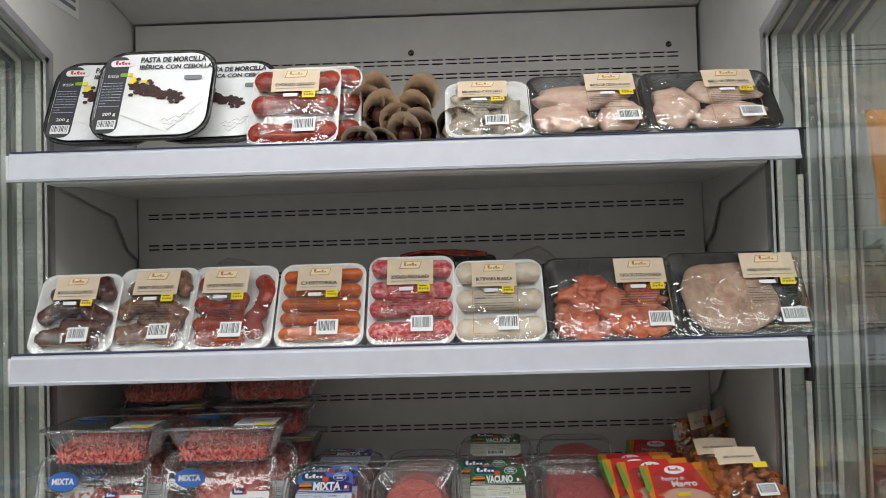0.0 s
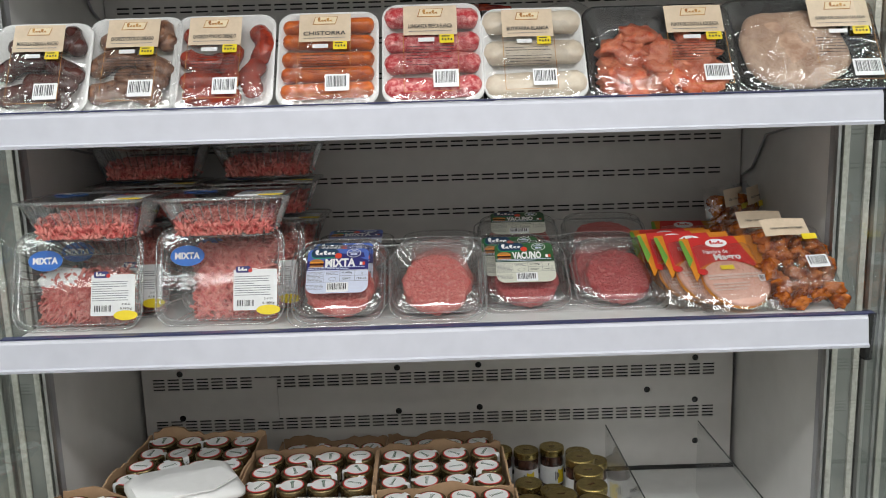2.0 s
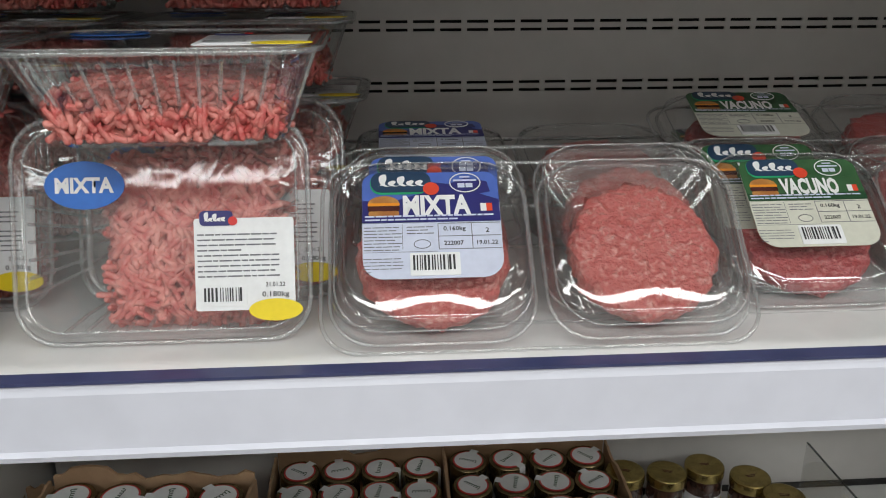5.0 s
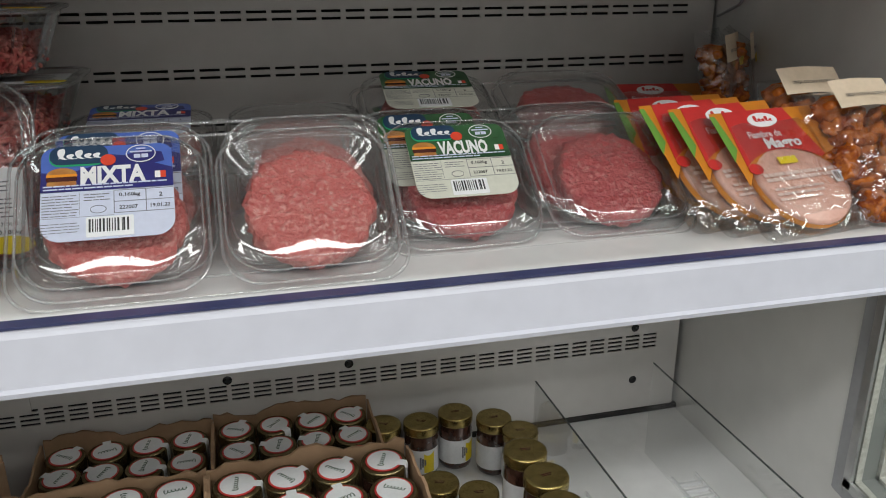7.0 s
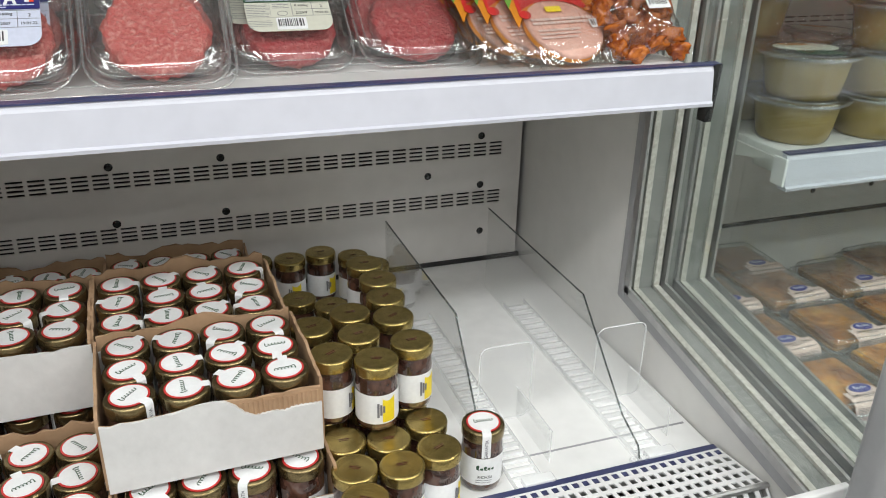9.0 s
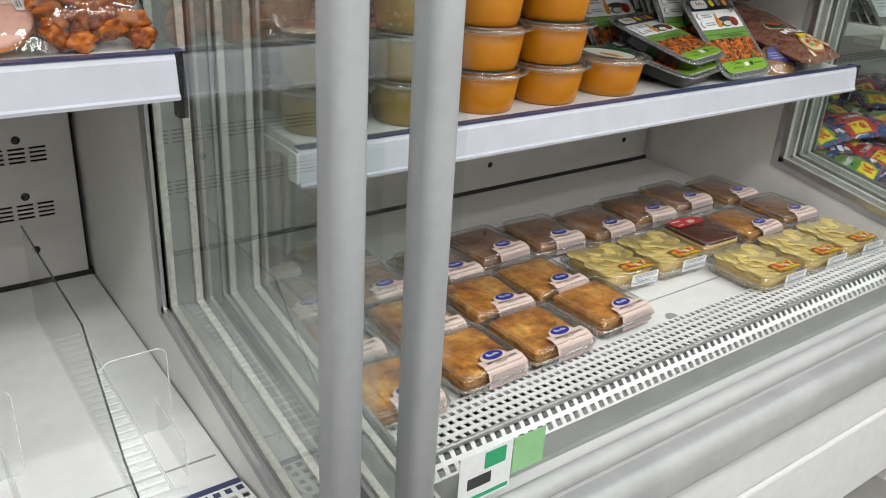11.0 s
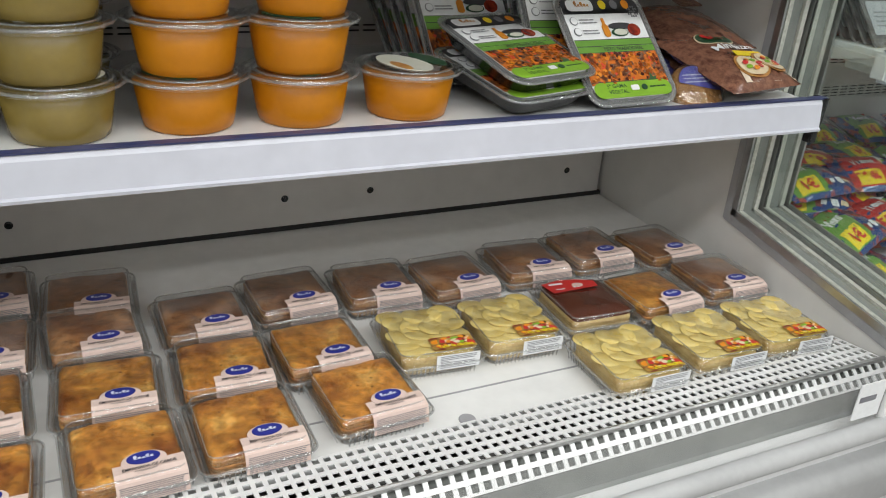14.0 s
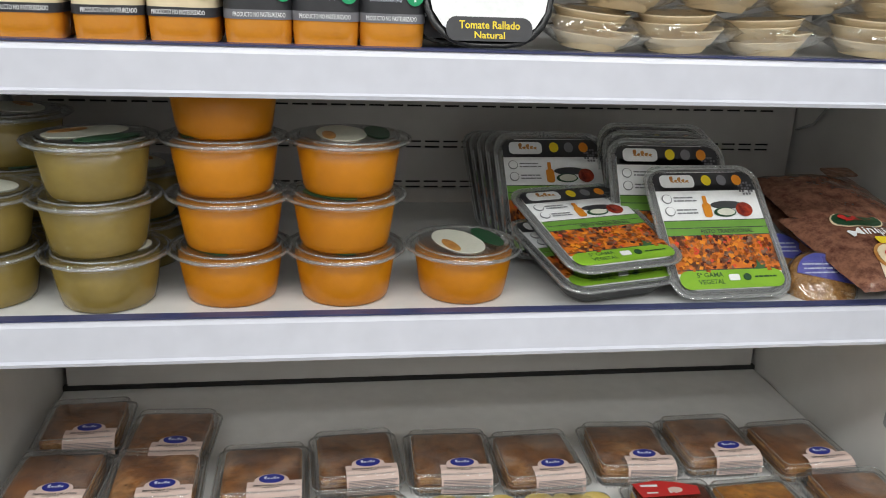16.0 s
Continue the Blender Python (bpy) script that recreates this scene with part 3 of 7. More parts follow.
def cabinet(idx, x0, up_rows, low_rows, split, left=True):
    x1 = x0 + W
    c = thing("fridge_cabinet", "white open refrigerated display cabinet with slotted back panel", "fridge", "row of display fridges")
    part("back_panel", slotted(x0 + 0.008, x1 - 0.008, split + 0.004, 1.97, [(z + s, 0.0032) for z in up_rows for s in (-0.0045, 0.0045)]), M_BACK, c)
    part("lower_back_panel", slotted(x0 + 0.009, x1 - 0.009, DECK + 0.006, split, [(z + s, 0.0034) for z in low_rows for s in (-0.0105, -0.0035, 0.0035, 0.0105)]), M_BACK, c)
    # Black backing that paints the unlit space behind slots and panel gaps.
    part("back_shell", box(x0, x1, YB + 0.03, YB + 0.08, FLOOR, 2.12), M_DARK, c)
    part("canopy", box(x0, x1, 0.95, YB + 0.03, 2.06, 2.14, 0.004), M_LINER, c)
    part("upper_duct", prism([(YB + 0.03, 1.975), (YB - 0.004, 1.975), (1.45, 2.02), (1.45, 2.06), (YB + 0.03, 2.06)], x0 + 0.003, x1 - 0.003), M_LINER, c)
    part("deck", box(x0 + 0.002, x1 - 0.002, 1.16, YB + 0.02, DECK - 0.03, DECK, 0.003), M_DECK, c, "white enamelled deck")
    part("deck_joint", box(x0 + 0.01, x1 - 0.01, 1.2205, 1.2235, DECK - 0.001, DECK + 0.0006), M_TRIM, c)
    # Black bar drawn in place of the shaded gap behind the deck.
    part("deck_lip", box(x0 + 0.002, x1 - 0.002, YB - 0.006, YB + 0.004, DECK - 0.004, DECK + 0.008), M_DARK, c)
    part("air_grille", perforated(x0 + 0.004, x1 - 0.004, 0, 1, 92, 5, lambda u, v: Vector((u, 1.155 - 0.085 * v, DECK + 0.004 + 0.012 * v))), M_WHITE, c, "white perforated air grille")
    part("riser_grille", perforated(x0 + 0.004, x1 - 0.004, 0, 1, 78, 2, lambda u, v: Vector((u, 1.069 - 0.024 * v, DECK + 0.0165 - 0.022 * v))), M_WHITE, c, "white perforated riser")
    part("grille_edge", tube([(x0 + 0.005, 1.066, DECK + 0.019), (x1 - 0.005, 1.066, DECK + 0.019)], 0.004, 8), M_ALU, c)
    # Added sheet under the grille; its dark colour stands for shade in the holes.
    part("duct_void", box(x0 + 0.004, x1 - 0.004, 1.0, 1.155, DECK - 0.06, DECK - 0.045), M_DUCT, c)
    part("clear_riser", box(x0 + 0.004, x1 - 0.004, 0.986, 0.991, 0.484, 0.574, 0.001), M_ACRYL, c, "clear front riser")
    # Added backing; its grey paints the shade inside the riser holes.
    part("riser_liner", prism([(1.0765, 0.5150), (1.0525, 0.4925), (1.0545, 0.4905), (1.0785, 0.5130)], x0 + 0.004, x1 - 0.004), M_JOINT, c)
    # White panel coloured grey, with the shade behind the riser painted in.
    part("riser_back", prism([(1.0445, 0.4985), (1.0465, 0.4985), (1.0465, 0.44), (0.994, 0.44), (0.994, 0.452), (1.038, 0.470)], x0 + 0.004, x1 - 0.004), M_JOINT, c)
    part("upper_bumper", tube([(x0 - 0.03, 0.972, 0.498), (x1 + 0.03, 0.972, 0.498)], 0.0135, 18), M_BUMPER, c, "grey rounded bumper rail", True)
    part("front_strip", box(x0 - 0.03, x1 + 0.03, 0.974, 1.02, 0.455, 0.4835, 0.003), M_WHITE, c)
    part("lower_bumper", loft([rrect(0.055, 0.085, 0.024, 0, 4)] and [[Vector((xx, 0.964 + p.x, 0.430 + p.y)) for p in rrect(0.05, 0.076, 0.022, 0, 6)] for xx in (x0 - 0.035, x1 + 0.035)]), M_BUMPER, c, "grey lower bumper", True)
    part("front_panel", box(x0 - 0.02, x1 + 0.02, 0.975, 1.03, 0.262, 0.392, 0.006), M_WHITE, c)
    part("lower_front_panel", box(x0 - 0.02, x1 + 0.02, 0.975, 1.03, 0.065, 0.254, 0.006), M_WHITE, c)
    part("plinth", box(x0 - 0.02, x1 + 0.02, 1.03, 1.05, FLOOR, 0.08), M_TRIM, c)
    return c


def plug(c, x, z):
    ob = part("screw_plug", lathe([(0.0066, 0), (0.0066, 0.002), (0.004, 0.003)], 12), M_BLACK, c)
    ob.matrix_basis = pose(x, YB - 0.0005, z, 90, 0, 0)


def shelf(x0, z, cap=True):
    """A white shelf with price rail, blue gasket and side brackets; z is the top of the rail."""
    x1 = x0 + W
    s = thing("fridge_shelf", "white metal fridge shelf with a blank white price rail", "shelf", "fridge shelves")
    part("board", box(x0 + 0.012, x1 - 0.012, LIPY + 0.012, YB - 0.03, z - 0.03, z - 0.003, 0.002), M_SHELF, s)
    rail = [(LIPY + 0.002, z), (LIPY + 0.010, z), (LIPY + 0.010, z - 0.047), (LIPY - 0.008, z - 0.047), (LIPY - 0.009, z - 0.043), (LIPY - 0.0055, z - 0.041), (LIPY - 0.001, z - 0.006)]
    part("price_rail", prism(rail, x0 - 0.002, x1 + 0.002), M_RAIL, s, "white glossy price rail")
    part("gasket", prism([(LIPY + 0.0, z + 0.0005), (LIPY + 0.014, z + 0.0005), (LIPY + 0.012, z + 0.0030), (LIPY + 0.0, z + 0.0025)], x0, x1 + 0.012), M_BLUE, s, "dark blue edge gasket")
    part("rear_channel", box(x0 + 0.03, x1 - 0.03, LIPY + 0.05, LIPY + 0.10, z - 0.045, z - 0.03, 0.002), M_SHELF, s)
    for xx in (x0 + 0.006, x1 - 0.009):
        part("bracket", prism([(LIPY + 0.015, z - 0.012), (YB - 0.01, z - 0.012), (YB - 0.01, z - 0.16), (YB - 0.06, z - 0.14), (YB - 0.12, z - 0.075), (LIPY + 0.12, z - 0.035)], xx, xx + 0.003), M_LINER, s)
        # Thin dark tube that stands in for the shadow line under the bracket.
        part("bracket_edge", tube([(xx + 0.0015, *q) for q in ((YB - 0.012, z - 0.160), (YB - 0.06, z - 0.142), (YB - 0.12, z - 0.077), (LIPY + 0.12, z - 0.037))], 0.0022, 6, None, False), M_TRIM, s, "dark line along the bracket edge in place of its shadow")
    part("end_cap", box(x0 - 0.006, x0 - 0.002, LIPY - 0.004, LIPY + 0.02, z - 0.042, z - 0.004, 0.001), M_WHITE, s)
    part("black_clip", prism([(LIPY - 0.002, z + 0.002), (LIPY + 0.02, z + 0.002), (LIPY + 0.02, z - 0.07), (LIPY + 0.004, z - 0.07)], x1 + 0.003, x1 + 0.013), M_BLACK, s, "black plastic end clip")
    return s


X1, X2, X3, X0 = -0.724, 0.668, 2.040, -2.096
ROWS_UP = [1.868, 1.836] + [1.545 - 0.0675 * k for k in range(11)]
c1 = cabinet(1, X1, ROWS_UP, [0.725, 0.633], 0.785)
for px, pz in ((-0.636, 0.748), (-0.184, 0.748), (-0.015, 0.749), (0.438, 0.75), (0.338, 0.683), (-0.184, 0.653), (-0.014, 0.656), (0.439, 0.658), (-0.637, 0.651), (0.442, 0.566), (-0.105, 1.89), (0.457, 1.89)):
    plug(c1, px, pz)
part("cover_plate", box(-0.485, -0.435, YB - 0.004, YB - 0.0022, 0.64, 0.735), M_BACK, c1)
part("panel_ledge", box(X1 + 0.004, X1 + W - 0.004, YB - 0.014, YB - 0.002, 1.588, 1.598), M_BACK, c1)
c2 = cabinet(2, X2, [1.868, 1.836] + [1.4 - 0.0668 * k for k in range(9)], [0.78, 0.70], 0.80)
for px, pz in ((1.223, 0.566), (1.386, 0.566), (1.824, 0.566), (0.782, 0.568)):
    plug(c2, px, pz)
c3 = cabinet(3, X3, [1.868, 1.836] + [1.4 - 0.0668 * k for k in range(8)], [0.78, 0.70], 0.80)
c0 = cabinet(0, X0, ROWS_UP, [0.725, 0.633], 0.785)
for k, xx in enumerate((X0 - 0.06, X0 + W, X1 - 0.06, X1 + W, X2 - 0.06, X2 + W, X3 - 0.06, X3 + W)):
    side_panel(xx, "fridge_end_wall")
for k, xx in enumerate((X0 + W + 0.06, X1 + W + 0.06, X2 + W + 0.06)):
    j = thing("joint_cover", "pale strip that closes the joint between two fridges", "trim", kind="structure")
    part("strip", prism([(0.985, FLOOR), (1.87, FLOOR), (1.87, 2.12), (1.405, 2.12), (1.405, 0.600), (0.985, 0.530)], xx + 0.0028, xx + 0.0192 if xx > 0.9 or xx < 0 else xx + 0.0190), M_JOINT, j)
S1, S2, S3 = 1.614, 1.290, 0.970
SB, SC = 1.126, 0.846
for z in (S1, S2, S3):
    shelf(X1, z)
    shelf(X0, z)
for z in (SC, SB, 1.46):
    shelf(X2, z)
for z in (0.913, 1.26, 1.6):
    shelf(X3, z)

# ---- packed meat on the first fridge's upper shelves ----


def tray_mesh(w, h, d, r=0.022, wall=0.010):
    """A dished tray lying on its back; its lower edge is at y = 0."""
    cy = h / 2
    return loft([rrect(w - 0.036, h - 0.036, r * 0.8, 0, 5, 0, cy), rrect(w - 0.026, h - 0.026, r, 0.003, 5, 0, cy), rrect(w - 0.004, h - 0.004, r, d - 0.004, 5, 0, cy),
                 rrect(w, h, r, d - 0.002, 5, 0, cy), rrect(w - 0.001, h - 0.001, r, d, 5, 0, cy), rrect(w - wall, h - wall, r, d - 0.0005, 5, 0, cy),
                 rrect(w - wall - 0.022, h - wall - 0.022, r * 0.8, 0.006, 5, 0, cy)])


def film_mesh(w, h, z, rise, seed, nx=18, ny=16):
    """Shrink film drawn over a tray, with folds."""
    rnd = random.Random(seed)
    ox = rnd.uniform(0, 50)

    def fz(u, v):
        e = max(0.0, min(1, 6 * min(u, 1 - u)) * min(1, 6 * min(v, 1 - v)))
        return z + rise * e + 0.0022 * e * noise.noise(Vector((u * 7 + ox, v * 3 + u * 4, 0.3))) + 0.0016 * noise.noise(Vector((u * 19, v * 11 + ox, 2)))
    return grid(w - 0.004, h - 0.004, nx, ny, fz, 0, h / 2)


def wobbly(x0, y0, x1, y1, z, r, bend=0.0, n=8):
    """Points of a bent sausage."""
    pts = []
    for i in range(n):
        u = i / (n - 1)
        s = math.sin(math.pi * u) * bend
        dx, dy = x1 - x0, y1 - y0
        ln = math.hypot(dx, dy)
        pts.append((x0 + dx * u - dy / ln * s, y0 + dy * u + dx / ln * s, z))
    return pts


def lump(w, h, d, cx, cy, z, seed, rough=0.25):
    """An uneven piece of meat."""
    bm = bmesh.new()
    bmesh.ops.create_icosphere(bm, subdivisions=3, radius=0.5)
    for v in bm.verts:
        k = 1 + rough * noise.noise(v.co * 2.3 + Vector((seed * 3.7, 0, 0))) + rough * 0.5 * noise.noise(v.co * 5 + Vector((0, seed, 0))) + rough * 0.25 * noise.noise(v.co * 11 + Vector((0, 0, seed)))
        v.co = Vector((cx + v.co.x * w * k, cy + v.co.y * h * k, z + d / 2 + v.co.z * d * k))
    return bm


def deli_label(t, w, h, z, text, lx, lw, seed):
    """The paper band across a packed tray: header, price tag, clear lower part with small print, barcode."""
    top = h * 0.93
    lab = part("label", grid(lw, h * 0.30, 6, 2, lambda u, v: z + 0.0006 * math.sin(u * 5), lx, top - h * 0.15), M_BEIGE, t, "beige paper label")
    words(text, lw * 0.82, h * 0.042, lx, top - h * 0.215, z + 0.0016, M_INK, lab)
    part("logo_border", loft([[Vector((lx + a * lw, top - h * 0.075 + b * h, zz)) for a, b in ((-0.24, -0.042), (0.20, -0.042), (0.25, 0.042), (-0.19, 0.042))] for zz in (z + 0.0006, z + 0.0008)]), M_BREAD, lab)
    part("logo", loft([[Vector((lx + a * lw, top - h * 0.075 + b * h, zz)) for a, b in ((-0.22, -0.036), (0.195, -0.036), (0.235, 0.036), (-0.18, 0.036))] for zz in (z + 0.0010, z + 0.0012)]), M_PASTRY, lab, "slanted cream logo plate")
    part("logo_mark", script(lx, top - h * 0.075, lw * 0.33, h * 0.030, z + 0.0018, 4), M_BREAD, lab)
    text_bars(lab, lx, top - h * 0.265, lw * 0.8, 1, 0.004, z + 0.0016, seed=seed)
    part("price_tag", card(lw * 0.27, h * 0.085, 0.001, lx + lw * 0.30, top - h * 0.345, z + 0.0004), M_YELLOW, t, "yellow price tag")
    part("tag_text", rects([(lx + lw * (0.22 + 0.055 * q), top - h * (0.352 + 0.004 * (q % 2)), lw * 0.028, h * 0.020) for q in range(4)] + [(lx + lw * 0.28, top - h * 0.322, lw * 0.15, h * 0.010)], z + 0.0016), M_INK, t)
    part("date_tag", card(lw * 0.30, h * 0.040, 0.0005, lx - lw * 0.08, top - h * 0.350, z + 0.0004), M_PAPER, t)
    text_bars(t, lx - lw * 0.02, top - h * 0.42, lw * 0.88, 7, h * 0.030, z + 0.0012, M_INK, seed + 5, 0.0010)
    part("label_outline", rects([(lx, h * 0.07, lw, 0.0007), (lx - lw / 2, h * 0.35, 0.0007, h * 0.56), (lx + lw / 2, h * 0.35, 0.0007, h * 0.56)], z + 0.0012), M_BREAD, t)
    barcode(t, lx + lw * 0.26, h * 0.19, lw * 0.46, h * 0.17, z + 0.0012, seed)


def meat_tray(name, w, h, text, label, tray_mat, fill, seed, lx=0.0, lw=None, d=0.022):
    t = thing(name, label, "meat tray", "packed meat trays")
    part("tray", tray_mesh(w, h, d), tray_mat, t, "", True)
    fill(t, w, h, d)
    part("film", film_mesh(w, h, d, 0.008, seed), M_FILM, t, "clear shrink film", True)
    deli_label(t, w, h, d + 0.0105, text, lx, lw or w * 0.52, seed)
    return t


def flatten(bm, d, top):
    """Press a filling down to what the tray and film leave room for."""
    high = max(v.co.z for v in bm.verts)
    f = min(1.0, (top - 0.006) / (high - 0.006))
    for v in bm.verts:
        v.co.z = 0.006 + (v.co.z - 0.006) * f
    return bm


def rows_fill(material, n, r, wob=0.1, bend=0.0, name="sausage", x=0.40):
    def fill(t, w, h, d):
        for k in range(n):
            y = h * (0.16 + 0.70 * k / max(1, n - 1))
            b = bend * (1 if k % 2 else -1)
            part(name, flatten(tube(wobbly(-w * x, y + 0.002 * math.sin(k * 9), w * x, y + 0.003 * math.cos(k * 5), 0.006 + r, r, b), r, 12, wob=wob), d, d + 0.008), material, t, "", True)
    return fill


def scatter_fill(material, spots, name="sausage", r=0.014):
    def fill(t, w, h, d):
        for x0, y0, x1, y1, bend in spots:
            part(name, flatten(tube(wobbly(x0 * w, y0 * h, x1 * w, y1 * h, 0.006 + r, r, bend), r, 12, wob=0.22), d, d + 0.008), material, t, "", True)
    return fill


def lump_fill(material, spots, name="piece", rough=0.5):
    def fill(t, w, h, d):
        for k, (x, y, sw, sh, sd) in enumerate(spots):
            part(name, flatten(lump(sw * w, sh * h, sd, x * w, y * h, 0.007, k + len(spots), rough), d, d + 0.009), material, t, "", True)
    return fill


bunch = [(-0.3, 0.75, 0.3, 0.8, 0.0), (-0.38, 0.45, -0.05, 0.55, 0.01), (0.1, 0.55, 0.36, 0.42, 0.0), (-0.36, 0.2, 0.25, 0.16, 0.01), (0.26, 0.9, 0.34, 0.72, 0.0), (-0.1, 0.36, 0.3, 0.32, 0.0)]
ring = [(-0.34, 0.78, -0.05, 0.8, 0.008), (-0.36, 0.55, -0.02, 0.5, -0.006), (-0.34, 0.3, 0.0, 0.27, 0.006), (0.08, 0.3, 0.1, 0.62, 0.006), (0.32, 0.82, 0.34, 0.55, 0.01), (0.33, 0.45, 0.31, 0.2, -0.01), (-0.3, 0.15, 0.12, 0.14, 0.0)]
SH2 = S2 + 0.004
YF = LIPY + 0.034
trays2 = (
    (-0.640, 0.134, "MORCILLA CEBOLLA PINCHO", M_FOAM, scatter_fill(M_MORC, bunch, r=0.015), "white foam tray of dark onion blood sausages under film", -0.004, 0.07, 0.150, 4),
    (-0.513, 0.136, "CHORIZO CRIOLLO OREADO", M_FOAM, scatter_fill(M_CRIOLLO, bunch, r=0.016), "white foam tray of brown criollo sausages under film", 0.0, 0.075, 0.158, 0),
    (-0.385, 0.146, "CHORIZO PINCHO OREADO", M_FOAM, scatter_fill(M_CHORIZO, ring, r=0.015), "white foam tray of dark red cured chorizo under film", -0.012, 0.076, 0.158, 0),
    (-0.237, 0.145, "CHISTORRA", M_FOAM, rows_fill(M_CHIST, 5, 0.0115, 0.05), "white foam tray of five orange chistorra sausages", -0.004, 0.075, 0.158, 0),
    (-0.089, 0.144, "LONGANIZA FRESCA BLANCA", M_FOAM, rows_fill(M_LONG, 4, 0.0165, 0.1, 0.003), "white foam tray of fresh red longaniza sausages", -0.002, 0.078, 0.168, 0),
    (0.055, 0.146, "BUTIFARRA BLANCA", M_FOAM, rows_fill(M_BUTIF, 3, 0.020, 0.08), "white foam tray of pale white sausages under film", -0.008, 0.074, 0.156, 0),
    (0.236, 0.216, "PUNTA DE COSTILLA ADOBADA", M_BLACK, lump_fill(M_RIBMEAT, [(-0.32 + 0.155 * (i % 5) + 0.03 * math.sin(i * 4), 0.17 + 0.165 * (i // 5) + 0.03 * math.cos(i * 3), 0.22, 0.26, 0.032) for i in range(17) if i not in (15,)], "piece", 0.95), "black tray of red marinated pork ribs under film", 0.052, 0.084, 0.156, 0),
    (0.440, 0.222, "OREJA DE CERDO SALADA", M_BLACK, lump_fill(M_EAR, [(-0.06, 0.46, 0.70, 0.86, 0.028), (-0.20, 0.66, 0.36, 0.40, 0.033)], "piece", 0.12), "black tray of pale salted pork ear under film", 0.056, 0.088, 0.160, -1),
)
for k, (x, w, text, tm, fill, label, lx, lw, h, roll) in enumerate(trays2):
    t = meat_tray("meat_tray", w * 1.015, h * 1.015, text, label, tm, fill, 11 + k, lx, lw)
    deep = 0.012 if k == 0 else 0.028
    place(t, lean(x * (1 + deep / 1.31), YF - 0.010 + deep + (0.0 if k < 6 else 0.006), SH2 - 0.016, 32, 0, roll))
SH1 = S1 + 0.004
trays1 = (
    (-0.273, 0.150, 0.162, "CHORIZO OREADO", M_FOAM, rows_fill(M_CHORIZO, 3, 0.020, 0.15, 0.004), "white foam tray of three red chorizo sausages", 0.0, 0.08, 28),
    (0.045, 0.142, 0.136, "MORRO COCIDO", M_FOAM, lump_fill(M_TRIPE, [(-0.2, 0.3, 0.5, 0.5, 0.026), (0.22, 0.35, 0.45, 0.55, 0.026), (-0.05, 0.68, 0.6, 0.4, 0.026), (-0.28, 0.55, 0.24, 0.3, 0.03), (0.1, 0.2, 0.3, 0.24, 0.03)], "piece", 0.9), "white foam tray of grey cooked tripe pieces", -0.008, 0.082, 38),
    (0.213, 0.204, 0.146, "MANO DE CERDO SALADA", M_BLACK, lump_fill(M_PORK, [(-0.05, 0.64, 0.75, 0.4, 0.03), (-0.22, 0.27, 0.46, 0.42, 0.03), (0.24, 0.3, 0.36, 0.46, 0.03)]), "black tray of salted pork trotters under film", 0.036, 0.082, 38),
    (0.408, 0.216, 0.146, "MANO DE CERDO SALADA", M_BLACK, lump_fill(M_PORK, [(-0.26, 0.42, 0.34, 0.66, 0.03), (0.14, 0.66, 0.5, 0.4, 0.03), (0.14, 0.26, 0.56, 0.34, 0.03)]), "black tray of pale salted pork trotters under film", 0.036, 0.082, 38),
)
for k, (x, w, h, text, tm, fill, label, lx, lw, back) in enumerate(trays1):
    t = meat_tray("meat_tray", w, h, text, label, tm, fill, 41 + k, lx, lw)
    place(t, lean(x * 1.009, YF + 0.006, SH1 - 0.010, back, 0, 0))
spare = meat_tray("meat_tray", 0.150, 0.155, "CHORIZO OREADO", "white foam tray of chorizo standing behind another", M_FOAM, rows_fill(M_CHORIZO, 3, 0.02, 0.15), 77)
place(spare, lean(-0.245, YF + 0.07, SH1 + 0.002, 20))


